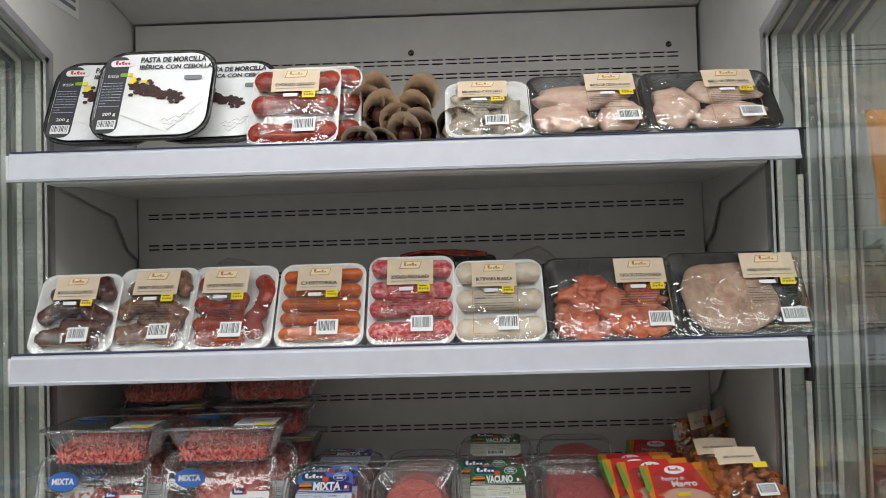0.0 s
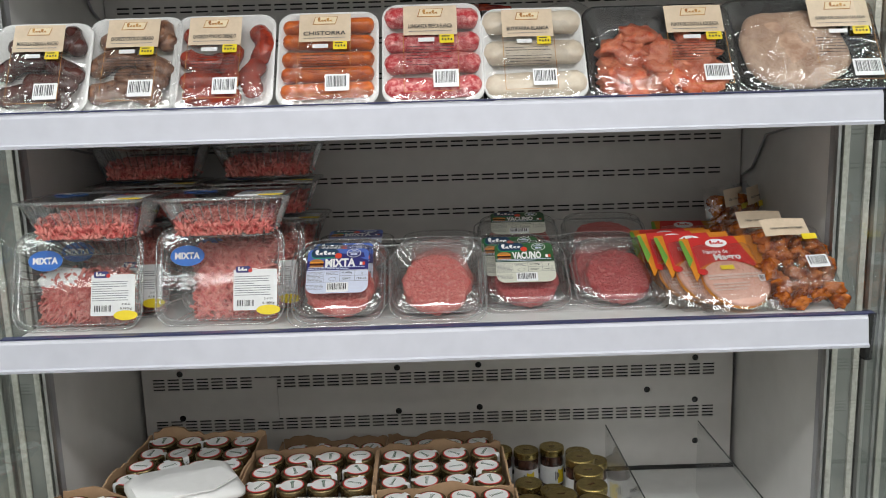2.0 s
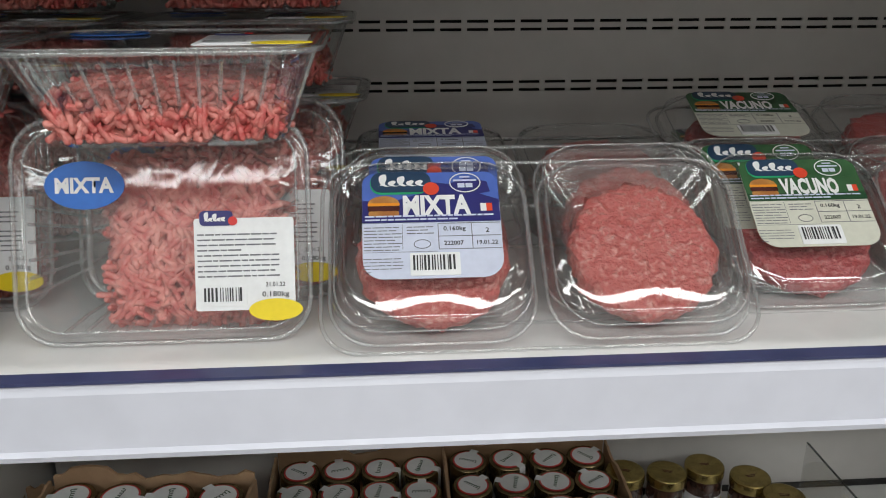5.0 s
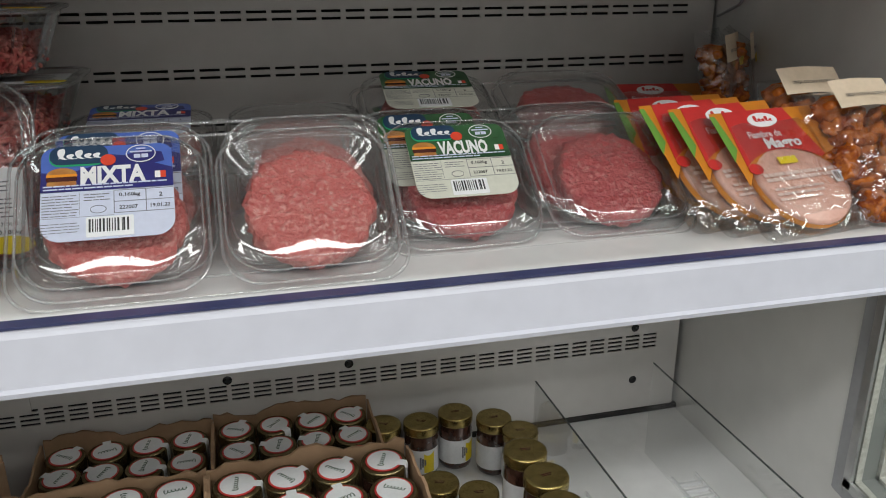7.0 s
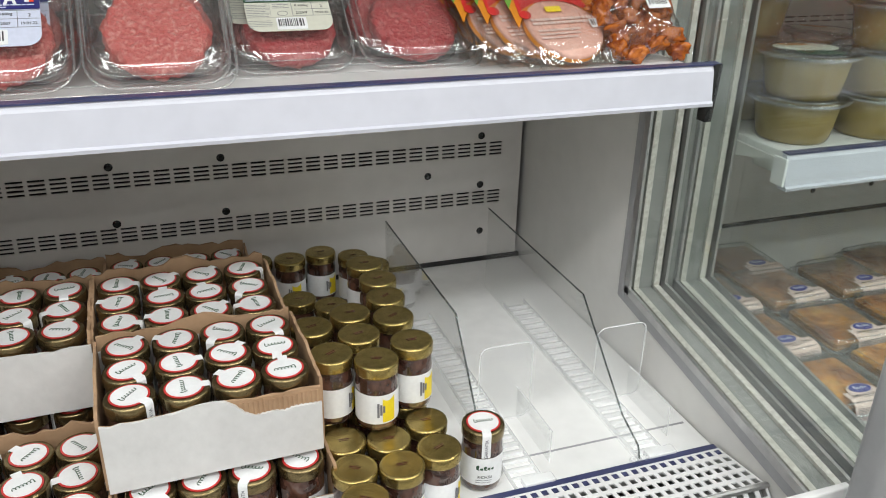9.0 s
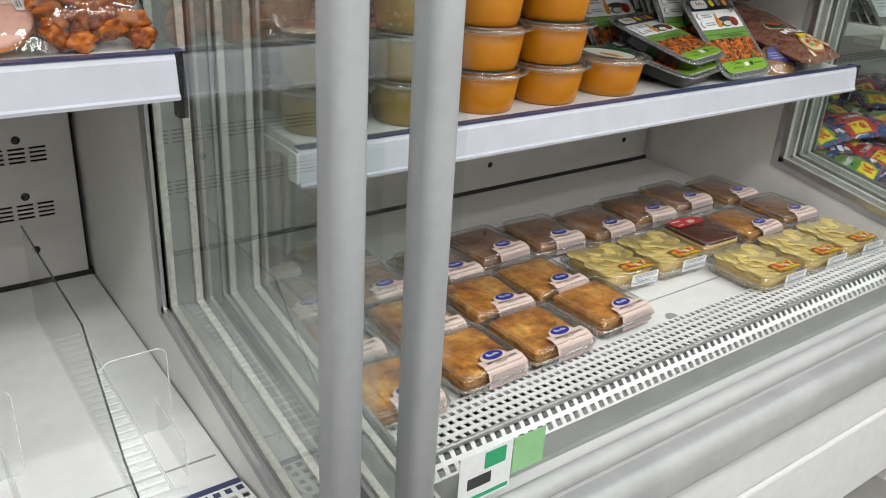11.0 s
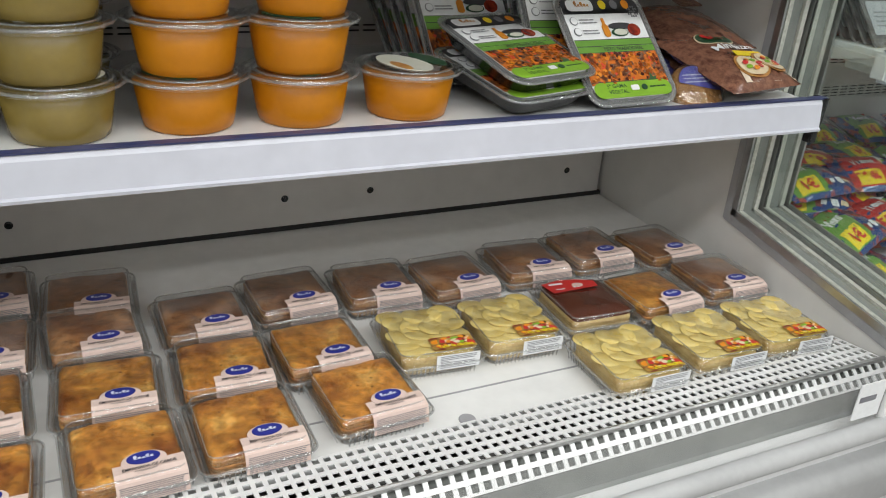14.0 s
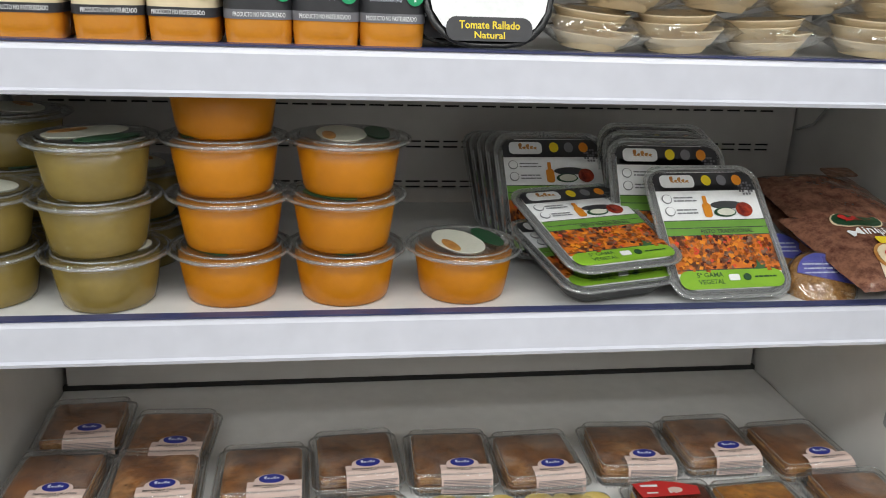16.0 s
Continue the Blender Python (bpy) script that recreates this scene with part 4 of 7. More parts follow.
def pate_tray():
    """A square black tray sealed with a white printed lid."""
    w, h, d = 0.200, 0.185, 0.026
    t = thing("ready_meal_tray", "black square tray of blood sausage spread with white printed lid", "ready meal", "black spread trays")
    part("tray", tray_mesh(w, h, d, 0.045), M_BLACK, t, "", True)
    z = d + 0.001
    lid = part("lid", loft([rrect(w - 0.016, h - 0.016, 0.04, z - 0.0015, 6, 0, h / 2), rrect(w - 0.016, h - 0.016, 0.04, z, 6, 0, h / 2)]), M_PAPER, t, "white printed film lid")
    z += 0.0006
    part("side_panel_print", loft([rrect(0.040, h - 0.026, 0.014, z, 5, -w / 2 + 0.029, h / 2), rrect(0.040, h - 0.026, 0.014, z + 0.0003, 5, -w / 2 + 0.029, h / 2)]), M_INK, lid, "dark grey side band")
    words("PASTA DE MORCILLA", 0.112, 0.0120, 0.024, h * 0.88, z + 0.001, M_INK, lid, bold=0.035)
    words("IBÉRICA CON CEBOLLA", 0.124, 0.0120, 0.030, h * 0.80, z + 0.001, M_INK, lid, bold=0.035)
    part("logo", card(0.040, 0.014, 0.006, -0.062, h * 0.845, z + 0.0008), M_PAPER, lid, "white and red logo")
    part("logo_mark", script(-0.062, h * 0.845, 0.030, 0.006, z + 0.0016, 5), M_RED, lid)
    part("dish_print", loft([[Vector((x, y, z + 0.0004 + k * 0.0002)) for x, y in ((-0.045, 0.10), (0.085, 0.075), (0.03, 0.012), (-0.05, 0.05))] for k in (0, 1)]), M_WHITE, lid)
    bits = bmesh.new()
    rnd = random.Random(5)
    for k in range(150):
        u = rnd.random()
        merge(bits, oval(0.009, 0.007, -0.038 + 0.085 * u + rnd.gauss(0, 0.003), 0.108 - 0.028 * u + rnd.gauss(0, 0.0065) * (1.1 - 0.4 * u), z + 0.0012 + k * 1e-5, 0.0002, 7))
    part("sausage_print", bits, M_DKPRINT, lid)
    bits = bmesh.new()
    for k in range(7):
        merge(bits, card(0.008, 0.007, 0.001, -0.045 + rnd.uniform(0, 0.03), 0.118 + rnd.uniform(-0.006, 0.014), z + 0.0022 + k * 1e-5, 0.0002))
    part("onion_print", bits, M_YELLOW, lid)
    part("green_mark", card(0.012, 0.007, 0.002, -0.056, h * 0.71, z + 0.001), M_LIME, lid)
    part("grey_badge", card(0.030, 0.009, 0.003, 0.062, h * 0.66, z + 0.001), M_GREYINK, lid)
    words("SIN GLUTEN", 0.018, 0.006, -0.074, h * 0.70, z + 0.001, M_WHITE, lid)
    words("200 g", 0.022, 0.008, -0.068, h * 0.27, z + 0.001, M_WHITE, lid)
    text_bars(lid, -0.071, h * 0.62, 0.034, 9, 0.006, z + 0.001, M_LILAC, 8, 0.0008)
    barcode(lid, -0.069, h * 0.16, 0.03, 0.018, z + 0.0006, 9)
    sig = bmesh.new()
    for a in range(3):
        tube([(0.02 + 0.006 * i + a * 0.004, 0.034 + 0.004 * math.sin(i * 2.2 + a) + 0.0018 * i - a * 0.008, z + 0.001) for i in range(10 - a * 3)], 0.0003, 3, sig)
    part("signature_print", sig, M_GREYINK, lid)
    return t


pt = place(pate_tray(), lean(-0.507, YF - 0.004, SH1 + 0.002, 26, 0, 0))
copy_thing(pt, lean(-0.600, YF + 0.03, SH1 + 0.002, 30, 4, 0))
copy_thing(pt, lean(-0.420, YF + 0.036, SH1 + 0.002, 32, -2, 0))

# dark sausages in paper cones
rnd = random.Random(21)
for k in range(11):
    row, col = divmod(k, 4)
    x = -0.175 + 0.045 * col + (0.02 if row % 2 else 0) + rnd.uniform(-0.006, 0.006)
    z = SH1 + 0.018 + 0.036 * row
    cone = thing("wrapped_sausage", "dark blood sausage wrapped in a waxed paper cone", "sausage", "pile of wrapped sausages")
    bm = bmesh.new()
    rings = []
    for i in range(7):
        u = i / 6
        rings.append([Vector((math.cos(a) * (0.004 + 0.028 * u), math.sin(a) * (0.004 + 0.026 * u), 0.13 * u + (0.034 * math.cos(a - 1.2 + 0.5 * math.sin(k)) + 0.012 * noise.noise(Vector((a * 1.7, k * 3.1, u)))) * u)) for a in [2 * math.pi * j / 14 for j in range(14)]])
    loft(rings, True, False, bm)
    part("paper", bm, M_PAPERCONE, cone, "", True)
    part("sausage", tube([(0.001 * math.sin(i + k), -0.003, 0.03 + 0.016 * i) for i in range(6)], 0.0145, 10, wob=0.3), M_MORC, cone, "", True)
    cone.matrix_basis = pose(x, YF + 0.145 + 0.025 * row, z + 0.010, 98 + rnd.uniform(-8, 8), rnd.uniform(-15, 15), rnd.uniform(-12, 12) - 4 * (col - 1.5))
# dried strips and loose film at the back of the second shelf
jerky = thing("dried_meat_pack", "flat clear pack of dark red dried meat strips", "meat pack")
for k in range(9):
    part("strip", tube([(-0.09 + 0.02 * i, 0.006 * k, 0.155 + 0.005 * math.sin(i * 0.8 + k) - 0.0015 * (i - 4) ** 2 * 0.3) for i in range(9)], 0.004, 6), M_CHORIZO, jerky, "", True)
part("tray", box(-0.09, 0.09, -0.01, 0.06, 0.0, 0.15, 0.01), M_BLACK, jerky)
jerky.matrix_basis = pose(-0.03, LIPY + 0.26, S2 - 0.003)
for x, z in ((-0.42, 0.152), (0.13, 0.15)):
    bag = thing("sausage_bag", "crumpled clear bag of sausages lying behind the trays", "meat pack")
    part("bag", lump(0.15, 0.08, z, 0, 0, 0, 5 + x, 0.3), M_FILM, bag, "", True)
    part("sausage", tube([(-0.05, 0, z * 0.75), (0.05, 0.01, z * 0.8)], 0.012, 8), M_MORC, bag, "", True)
    bag.matrix_basis = pose(x, LIPY + 0.22, S2 - 0.003)

# ---- minced meat, burgers and sliced packs on the third shelf ----
SH3 = S3 + 0.0


def strands(w, h, d, n, seed, lying=True, heap=1.0):
    """Minced meat: many short bent strands."""
    rnd = random.Random(seed)
    bm = bmesh.new()
    for k in range(n):
        x, y = rnd.uniform(-w / 2, w / 2), rnd.uniform(0, h)
        side = k % 3 == 0
        if side:
            edge = rnd.random()
            if edge < 0.5:
                y = rnd.uniform(-0.004, 0.005)
            elif edge < 0.75:
                x = rnd.choice((-1, 1)) * (w / 2 + rnd.uniform(-0.003, 0.004))
            else:
                y = h + rnd.uniform(-0.005, 0.004)
        a = rnd.gauss(math.pi / 2, 0.55)
        ln = rnd.uniform(0.012, 0.026)
        e = min(1, 6 * min(x / w + 0.5, 0.5 - x / w) + 0.5) * min(1, 6 * min(y / h, 1 - y / h) + 0.5)
        z = d * rnd.uniform(0.08, 0.75) if side else d * max(0.3, e) * rnd.uniform(0.88, 1.04)
        c = rnd.uniform(-0.006, 0.006)
        pts = []
        for i in range(5):
            u = i / 4 - 0.5
            up = (ln * 0.8 * u if side else 0.002 * math.sin(u * 7 + k))
            pts.append((x + (0.3 if side else 1) * ln * u * math.cos(a) + c * math.cos(u * 6), y + (0.15 if side else 1) * ln * u * math.sin(a), max(0.002, z + up)))
        tube(pts, 0.0024, 5, bm)
    return bm


def shell(w, h, d, r, ribs=True, inset=0.026):
    """A clear lidded tray shell, lying on its back; the ribs run round its walls."""
    cy = h / 2
    rings = []
    for i in range(6):
        u = i / 5
        rings.append(rrect(w - inset * (1 - u), h - inset * (1 - u), r, d * u, 10, 0, cy))
    if ribs:
        for ring in rings[1:-1]:
            for i, p in enumerate(ring):
                if i % 2:
                    c = Vector((0, cy, p.z))
                    p += (c - p).normalized() * 0.0022
    rings.append(rrect(w + 0.010, h + 0.010, r + 0.004, d + 0.0005, 10, 0, cy))
    rings.append(rrect(w + 0.010, h + 0.010, r + 0.004, d + 0.002, 10, 0, cy))
    rings.append(rrect(w - 0.002, h - 0.002, r, d + 0.0025, 10, 0, cy))
    return loft(rings, True, True)


def mince_pack(whole, spilled=False):
    w, h, d = 0.184, 0.140, 0.058
    t = thing("minced_meat_pack", "clear tray of pink minced meat with blue oval sticker", "meat pack", "minced meat packs")
    part("tray", shell(w, h, d, 0.024, True, 0.044), M_PACK, t, "clear ribbed tray", True)
    mw = 0.115 if whole else 0.128
    mh = h * 0.56 if spilled else h * (0.80 if whole else 0.74)
    part("mince", strands(mw, mh, d * (0.62 if whole or spilled else 0.54), 600 if spilled else 950, 4 if whole else 9), M_MINCE, t, "pink strands of mince", True).location = (0.016 if whole else 0.0, 0.008 if whole or spilled else 0.018, 0.004)
    # Filler lump whose darker red paints the shaded gaps between strands.
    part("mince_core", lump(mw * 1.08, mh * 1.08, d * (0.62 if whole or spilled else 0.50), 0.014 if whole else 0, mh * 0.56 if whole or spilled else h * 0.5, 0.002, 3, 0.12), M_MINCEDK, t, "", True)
    if spilled:
        part("paper_liner", lump(0.075, 0.040, 0.010, -0.030, mh * 0.92, d * 0.55, 7, 0.3), M_WHITE, t, "crumpled white absorbent paper", True)
    ribs = bmesh.new()
    for k in range(11):
        u = k / 10 - 0.5
        for sy in (-1, 1):
            tube([(u * (w - 0.085), h / 2 + sy * (h / 2 - 0.022), 0.003), (u * (w - 0.065), h / 2 + sy * (h / 2 - 0.013), d * 0.5), (u * (w - 0.05), h / 2 + sy * (h / 2 - 0.003), d * 0.92)], 0.0013, 5, ribs)
            if k < 8:
                tube([(sy * (w / 2 - 0.022), h / 2 + (k / 7 - 0.5) * (h - 0.085), 0.003), (sy * (w / 2 - 0.003), h / 2 + (k / 7 - 0.5) * (h - 0.055), d * 0.92)], 0.0013, 5, ribs)
    part("tray_ribs", ribs, M_BEAD, t, "upright moulded ribs")["kind"] = "stuff"
    part("base_edge", bead(w - 0.046, h - 0.046, 0.022, 0.002, h / 2, 0.0014), M_BEAD, t, "", True)
    part("rim", bead(w + 0.010, h + 0.010, 0.028, d + 0.001, h / 2, 0.0018), M_BEAD, t, "clear rolled rim", True)
    part("lid_edge", bead(w - 0.006, h - 0.006, 0.022, d + 0.0025, h / 2, 0.0009), M_BEAD, t, "", True)
    z = d + 0.003
    st = part("oval_sticker", oval(0.052, 0.032, -w / 2 + 0.043, h * 0.72, z), M_OVAL, t, "blue oval sticker")
    words("MIXTA", 0.038, 0.0105, -w / 2 + 0.043, h * 0.72, z + 0.0009, M_WHITE, st, bold=0.04)
    lab = part("label", card(0.066, 0.062, 0.002, w / 2 - 0.038, h * 0.33, z), M_PAPER, t, "white price label")
    x = w / 2 - 0.038
    part("logo", card(0.022, 0.010, 0.003, x - 0.018, h * 0.33 + 0.031, z + 0.0008), M_NAVY, lab, "navy logo tab")
    part("logo_mark", script(x - 0.019, h * 0.33 + 0.031, 0.016, 0.004, z + 0.0016, 7), M_WHITE, lab)
    part("logo_dot", oval(0.006, 0.006, x - 0.007, h * 0.33 + 0.029, z + 0.0016), M_RED, lab)
    text_bars(lab, x - 0.004, h * 0.33 + 0.020, 0.054, 9, 0.0035, z + 0.001, M_GREYINK, 4, 0.001)
    words("0.180kg", 0.018, 0.0045, x + 0.02, h * 0.33 - 0.021, z + 0.001, M_INK, lab)
    words("21.01.22", 0.013, 0.003, x + 0.02, h * 0.33 - 0.014, z + 0.001, M_INK, lab)
    barcode(lab, x - 0.014, h * 0.33 - 0.021, 0.030, 0.014, z + 0.0007, 5)
    part("yellow_sticker", oval(0.036, 0.015, x + 0.020, h * 0.33 - 0.031, z + 0.0012), M_YELLOW, t, "yellow oval sticker")
    return t


ma = place(mince_pack(True), lean(-0.424, 1.406, SH3 - 0.014, 18, 0, 0))
ms = place(mince_pack(False, True), lean(-0.636, 1.398, SH3 - 0.014, 18, 0, 0))
mb = place(mince_pack(False), lean(-0.612, 1.324, SH3 + 0.133, 90, -1))
copy_thing(mb, lean(-0.407, 1.324, SH3 + 0.133, 90, 1))
copy_thing(ma, lean(-0.618, 1.470, SH3 - 0.014, 18, 0, 0))
copy_thing(ma, lean(-0.404, 1.474, SH3 - 0.014, 18, 0, 0))
LV = 0.066
for n in range(4):
    for x in (-0.595, -0.390):
        copy_thing(mb, lean(x + 0.006 * math.sin(n * 2 + x * 30), 1.555 + 0.004 * math.sin(n * 3), SH3 + LV * n, 90, 1.2 * math.sin(n * 2.3 + x * 9)))


def burger_mesh(r, d, seed):
    bm = bmesh.new()
    rings = []
    for rr, z in ((0.3, 0.0), (0.92, 0.0), (1.0, 0.2), (1.02, 0.5), (1.0, 0.8), (0.95, 0.97), (0.88, 1.0), (0.8, 1.0), (0.7, 1.0), (0.6, 1.0), (0.48, 1.0), (0.36, 1.0), (0.24, 1.0), (0.1, 1.0)):
        ringp = []
        for i in range(72):
            a = 2 * math.pi * i / 72
            q = Vector((math.cos(a) * rr, math.sin(a) * rr, z))
            k = 1 + 0.02 * noise.noise(q * 2.5 + Vector((seed, 0, 0))) + (0.07 * noise.noise(q * 7 + Vector((0, 0, seed))) + 0.05 * noise.noise(q * 26)) * (rr > 0.85)
            ringp.append(Vector((q.x * r * k, q.y * r * k, z * d + (0.0022 * noise.noise(q * 8 + Vector((0, seed, 0))) + 0.0022 * noise.noise(q * 19) if z > 0.5 else 0))))
        rings.append(ringp)
    return loft(rings, True, True, bm)


def burger_pack(kind):
    """A clear twin pack with two burgers, the first half-covered by a printed label."""
    beef = kind == "VACUNO"
    w, h, d, rim = 0.299, 0.145, 0.036, 0.010
    t = thing("burger_pack", "clear twin pack of raw " + ("beef burgers with green label" if beef else "mixed burgers with blue label"), "burger pack", "twin burger packs")
    for sx in (-1, 1):
        cx = sx * (w / 4 - 0.001)
        ww, hh = w / 2 - 0.010, h - 0.010
        tray = [rrect(ww - 0.046, hh - 0.046, 0.024, -0.007, 8, cx, h / 2), rrect(ww - 0.036, hh - 0.036, 0.026, -0.005, 8, cx, h / 2), rrect(ww - 0.008, hh - 0.008, 0.028, rim - 0.002, 8, cx, h / 2), rrect(ww, hh, 0.030, rim, 8, cx, h / 2)]
        part("tray", loft(tray, True, False), M_PACK, t, "clear moulded tray", True)
        rings = [rrect(ww - 0.002, hh - 0.002, 0.030, rim + 0.002, 8, cx, h / 2), rrect(ww - 0.007, hh - 0.007, 0.030, rim + 0.0155, 8, cx, h / 2)]
        s, zz = 0.0, rim + 0.0168
        for k in range(11):
            rings.append(rrect(ww - 0.011 - 2 * s, hh - 0.011 - 2 * s, 0.042, zz, 8, cx, h / 2))
            s += 0.0026
            zz += 0.0026 * math.tan(math.radians((46, 26, 17, 15.5, 14.5, 13.5, 12.5, 11, 7, 3, 1)[k]))
        for q in (0.85, 0.6, 0.3, 0.08):
            rings.append(rrect((ww - 0.069) * q, (hh - 0.069) * q, 0.030 * q, zz + 0.001 * (1 - q), 8, cx, h / 2))
        part("lid", loft(rings, False, True), M_PACK, t, "clear domed lid", True)
        part("compartment_edge", bead(ww, hh, 0.030, rim + 0.002, h / 2, 0.0013, cx), M_BEAD, t, "", True)
        part("dome_edge", bead(ww - 0.008, hh - 0.008, 0.031, rim + 0.0165, h / 2, 0.0007, cx), M_BEAD, t, "", True)
        base = grid(ww - 0.05, hh - 0.05, 26, 26, lambda u, v: -0.0035 + 0.0009 * math.sin(u * 160) * math.sin(v * 160), cx, h / 2)
        part("dimpled_base", base, M_PACK, t, "clear dimpled base")
        b = part("burger", burger_mesh(0.0515, 0.019, 2 + sx), M_BURGER2 if beef else M_BURGER, t, "raw red burger patty", True)
        b.location = (cx + (0.001 if sx < 0 else 0.001), h * 0.48, -0.001)
    part("flange", loft([rrect(w, h, 0.026, rim - 0.0004, 6, 0, h / 2), rrect(w, h, 0.026, rim + 0.0004, 6, 0, h / 2)], False, False), M_PACK, t)
    part("rim", bead(w, h, 0.026, rim, h / 2, 0.0015), M_BEAD, t, "clear rolled rim", True)
    z = zz + 0.0014
    cx = -w / 4 + 0.001
    lw, lh = 0.093, 0.080
    top = 0.121
    dark, mid, sky = (M_DKGREEN, M_GREEN, M_GREEN) if beef else (M_NAVY, M_NAVY, M_HEADBLUE)
    paper = M_SAGE if beef else M_LILAC
    lab = part("label", loft([rrect(lw, lh, 0.014, z + q, 6, cx, top - lh / 2) for q in (0, 0.0006)]), paper, t, "printed label")
    part("label_head", card(lw, lh * 0.46, 0.009, cx, top - lh * 0.23, z + 0.0007, 0.0002), sky, lab, "coloured label head")
    part("label_shape", loft([[Vector((cx + a * lw, top - b * lh, zq)) for a, b in ((-0.499, 0.46), (-0.499, 0.27), (-0.30, 0.29), (-0.05, 0.20), (0.02, 0.10), (0.14, 0.12), (0.26, 0.06), (0.42, 0.10), (0.44, 0.20), (0.36, 0.22), (0.499, 0.28), (0.499, 0.46))] for zq in (z + 0.0010, z + 0.0012)]), mid, lab, "dark animal outline")
    part("label_band", card(lw, lh * 0.085, 0.0008, cx, top - lh * 0.445, z + 0.0014, 0.0002), dark, lab)
    part("logo_edge", card(0.040, 0.0175, 0.0075, cx - 0.021, top - 0.0085, z + 0.0013, 0.0001), M_TEAL, lab)
    part("logo", card(0.041, 0.0160, 0.007, cx - 0.020, top - 0.0077, z + 0.0015, 0.0002), M_LOGOTEAL, lab, "dark teal logo plate")
    part("logo_mark", script(cx - 0.020, top - 0.0080, 0.036, 0.0062, z + 0.0020, 3), M_WHITE, lab)
    part("logo_dot", oval(0.011, 0.010, cx + 0.0005, top - 0.0135, z + 0.0019, 0.0002), M_SCARLET, lab, "red dot")
    rg = bmesh.new()
    tube([(cx + 0.024 + 0.0105 * math.cos(a), top - 0.009 + 0.0075 * math.sin(a), z + 0.0018) for a in [2 * math.pi * i / 20 for i in range(21)]], 0.00045, 4, rg)
    part("round_mark", rg, M_WHITE, lab)
    part("round_mark_print", rects([(cx + 0.024, top - 0.0045, 0.007, 0.0012), (cx + 0.024, top - 0.0072, 0.016, 0.0014)] + [(cx + 0.024 + q * 0.0055, top - 0.0112, 0.0048, 0.0035) for q in (-0.5, 0.5)], z + 0.0018), M_LILAC, lab)
    bx = cx - 0.032
    part("bun_print", loft([[Vector((bx + 0.0105 * math.cos(a), top - 0.0245 + 0.006 * math.sin(a), zq)) for a in [math.pi * i / 12 for i in range(13)]] for zq in (z + 0.0016, z + 0.0018)]), M_BREAD, lab)
    part("cheese_print", card(0.0215, 0.0022, 0.0008, bx, top - 0.0252, z + 0.0017, 0.0002), M_ORANGE, lab)
    part("patty_print", card(0.0215, 0.0042, 0.0015, bx, top - 0.0283, z + 0.0016, 0.0002), M_MORC, lab)
    part("bun_base_print", card(0.0205, 0.0042, 0.0018, bx, top - 0.0322, z + 0.0016, 0.0002), M_BREAD, lab)
    words(kind, 0.046, 0.0155, cx + 0.004, top - 0.0262, z + 0.0018, M_WHITE, lab, bold=0.045)
    part("flag_print", rects([(cx + 0.0395, top - 0.0285, 0.0040, 0.006)], z + 0.0018), M_SCARLET, lab)
    part("flag_print_white", rects([(cx + 0.0355, top - 0.0285, 0.0040, 0.006)], z + 0.0018), M_WHITE, lab)
    text_bars(lab, cx, top - lh * 0.43, lw * 0.96, 2, 0.0026, z + 0.0019, M_LILAC, 12, 0.0012)
    text_bars(lab, cx - 0.033, top - lh * 0.53, 0.025, 8, 0.0024, z + 0.001, M_GREYINK, 13, 0.0007)
    text_bars(lab, cx - 0.008, top - lh * 0.53, 0.018, 3, 0.0024, z + 0.001, M_GREYINK, 14, 0.0007)
    rg = bmesh.new()
    tube([(cx - 0.007 + 0.0055 * math.cos(a), top - lh * 0.69 + 0.0032 * math.sin(a), z + 0.001) for a in [2 * math.pi * i / 16 for i in range(17)]], 0.00025, 4, rg)
    part("oval_stamp", rg, M_GREYINK, lab)
    x0, x1, x2 = cx + 0.004, cx + 0.0265, cx + 0.046
    rule = [((x0 + x2) / 2, top - lh * q, x2 - x0, 0.0005) for q in (0.50, 0.62, 0.74)] + [(q, top - lh * 0.62, 0.0005, lh * 0.24) for q in (x0, x1)] + [(cx - 0.020, top - lh * 0.62, 0.0003, lh * 0.24), (cx - 0.021, top - lh * 0.76, 0.050, 0.0003)]
    part("table_rule", rects(rule, z + 0.001), M_GREYINK, lab)
    words("0.160kg", 0.015, 0.0042, cx + 0.015, top - lh * 0.555, z + 0.001, M_INK, lab)
    words("2", 0.0025, 0.0036, cx + 0.037, top - lh * 0.57, z + 0.001, M_INK, lab)
    words("222007", 0.013, 0.0032, cx + 0.014, top - lh * 0.685, z + 0.001, M_INK, lab)
    words("19.01.22", 0.014, 0.0032, cx + 0.0365, top - lh * 0.685, z + 0.001, M_INK, lab)
    barcode(lab, cx + 0.001, top - lh * 0.875, 0.033, 0.0165, z + 0.0007, 6)
    text_bars(lab, cx - 0.033, top - lh * 0.82, 0.026, 5, 0.0024, z + 0.001, M_GREYINK, 16, 0.0006)
    return t


BZ = SH3 - 0.009
bp = place(burger_pack("MIXTA"), lean(-0.1705, 1.330, BZ, 46))
copy_thing(bp, lean(-0.166, 1.372, BZ, 44))
copy_thing(bp, lean(-0.160, 1.475, SH3 + 0.042, 80))
copy_thing(bp, lean(-0.155, 1.470, SH3 + 0.008, 90))
bv = place(burger_pack("VACUNO"), lean(0.119, 1.376, BZ - 0.003, 52, 0, 0))
copy_thing(bv, lean(0.100, 1.412, BZ, 50))
copy_thing(bv, lean(0.118, 1.480, SH3 + 0.050, 72, -3))
copy_thing(bv, lean(0.118, 1.490, SH3 + 0.035, 84))
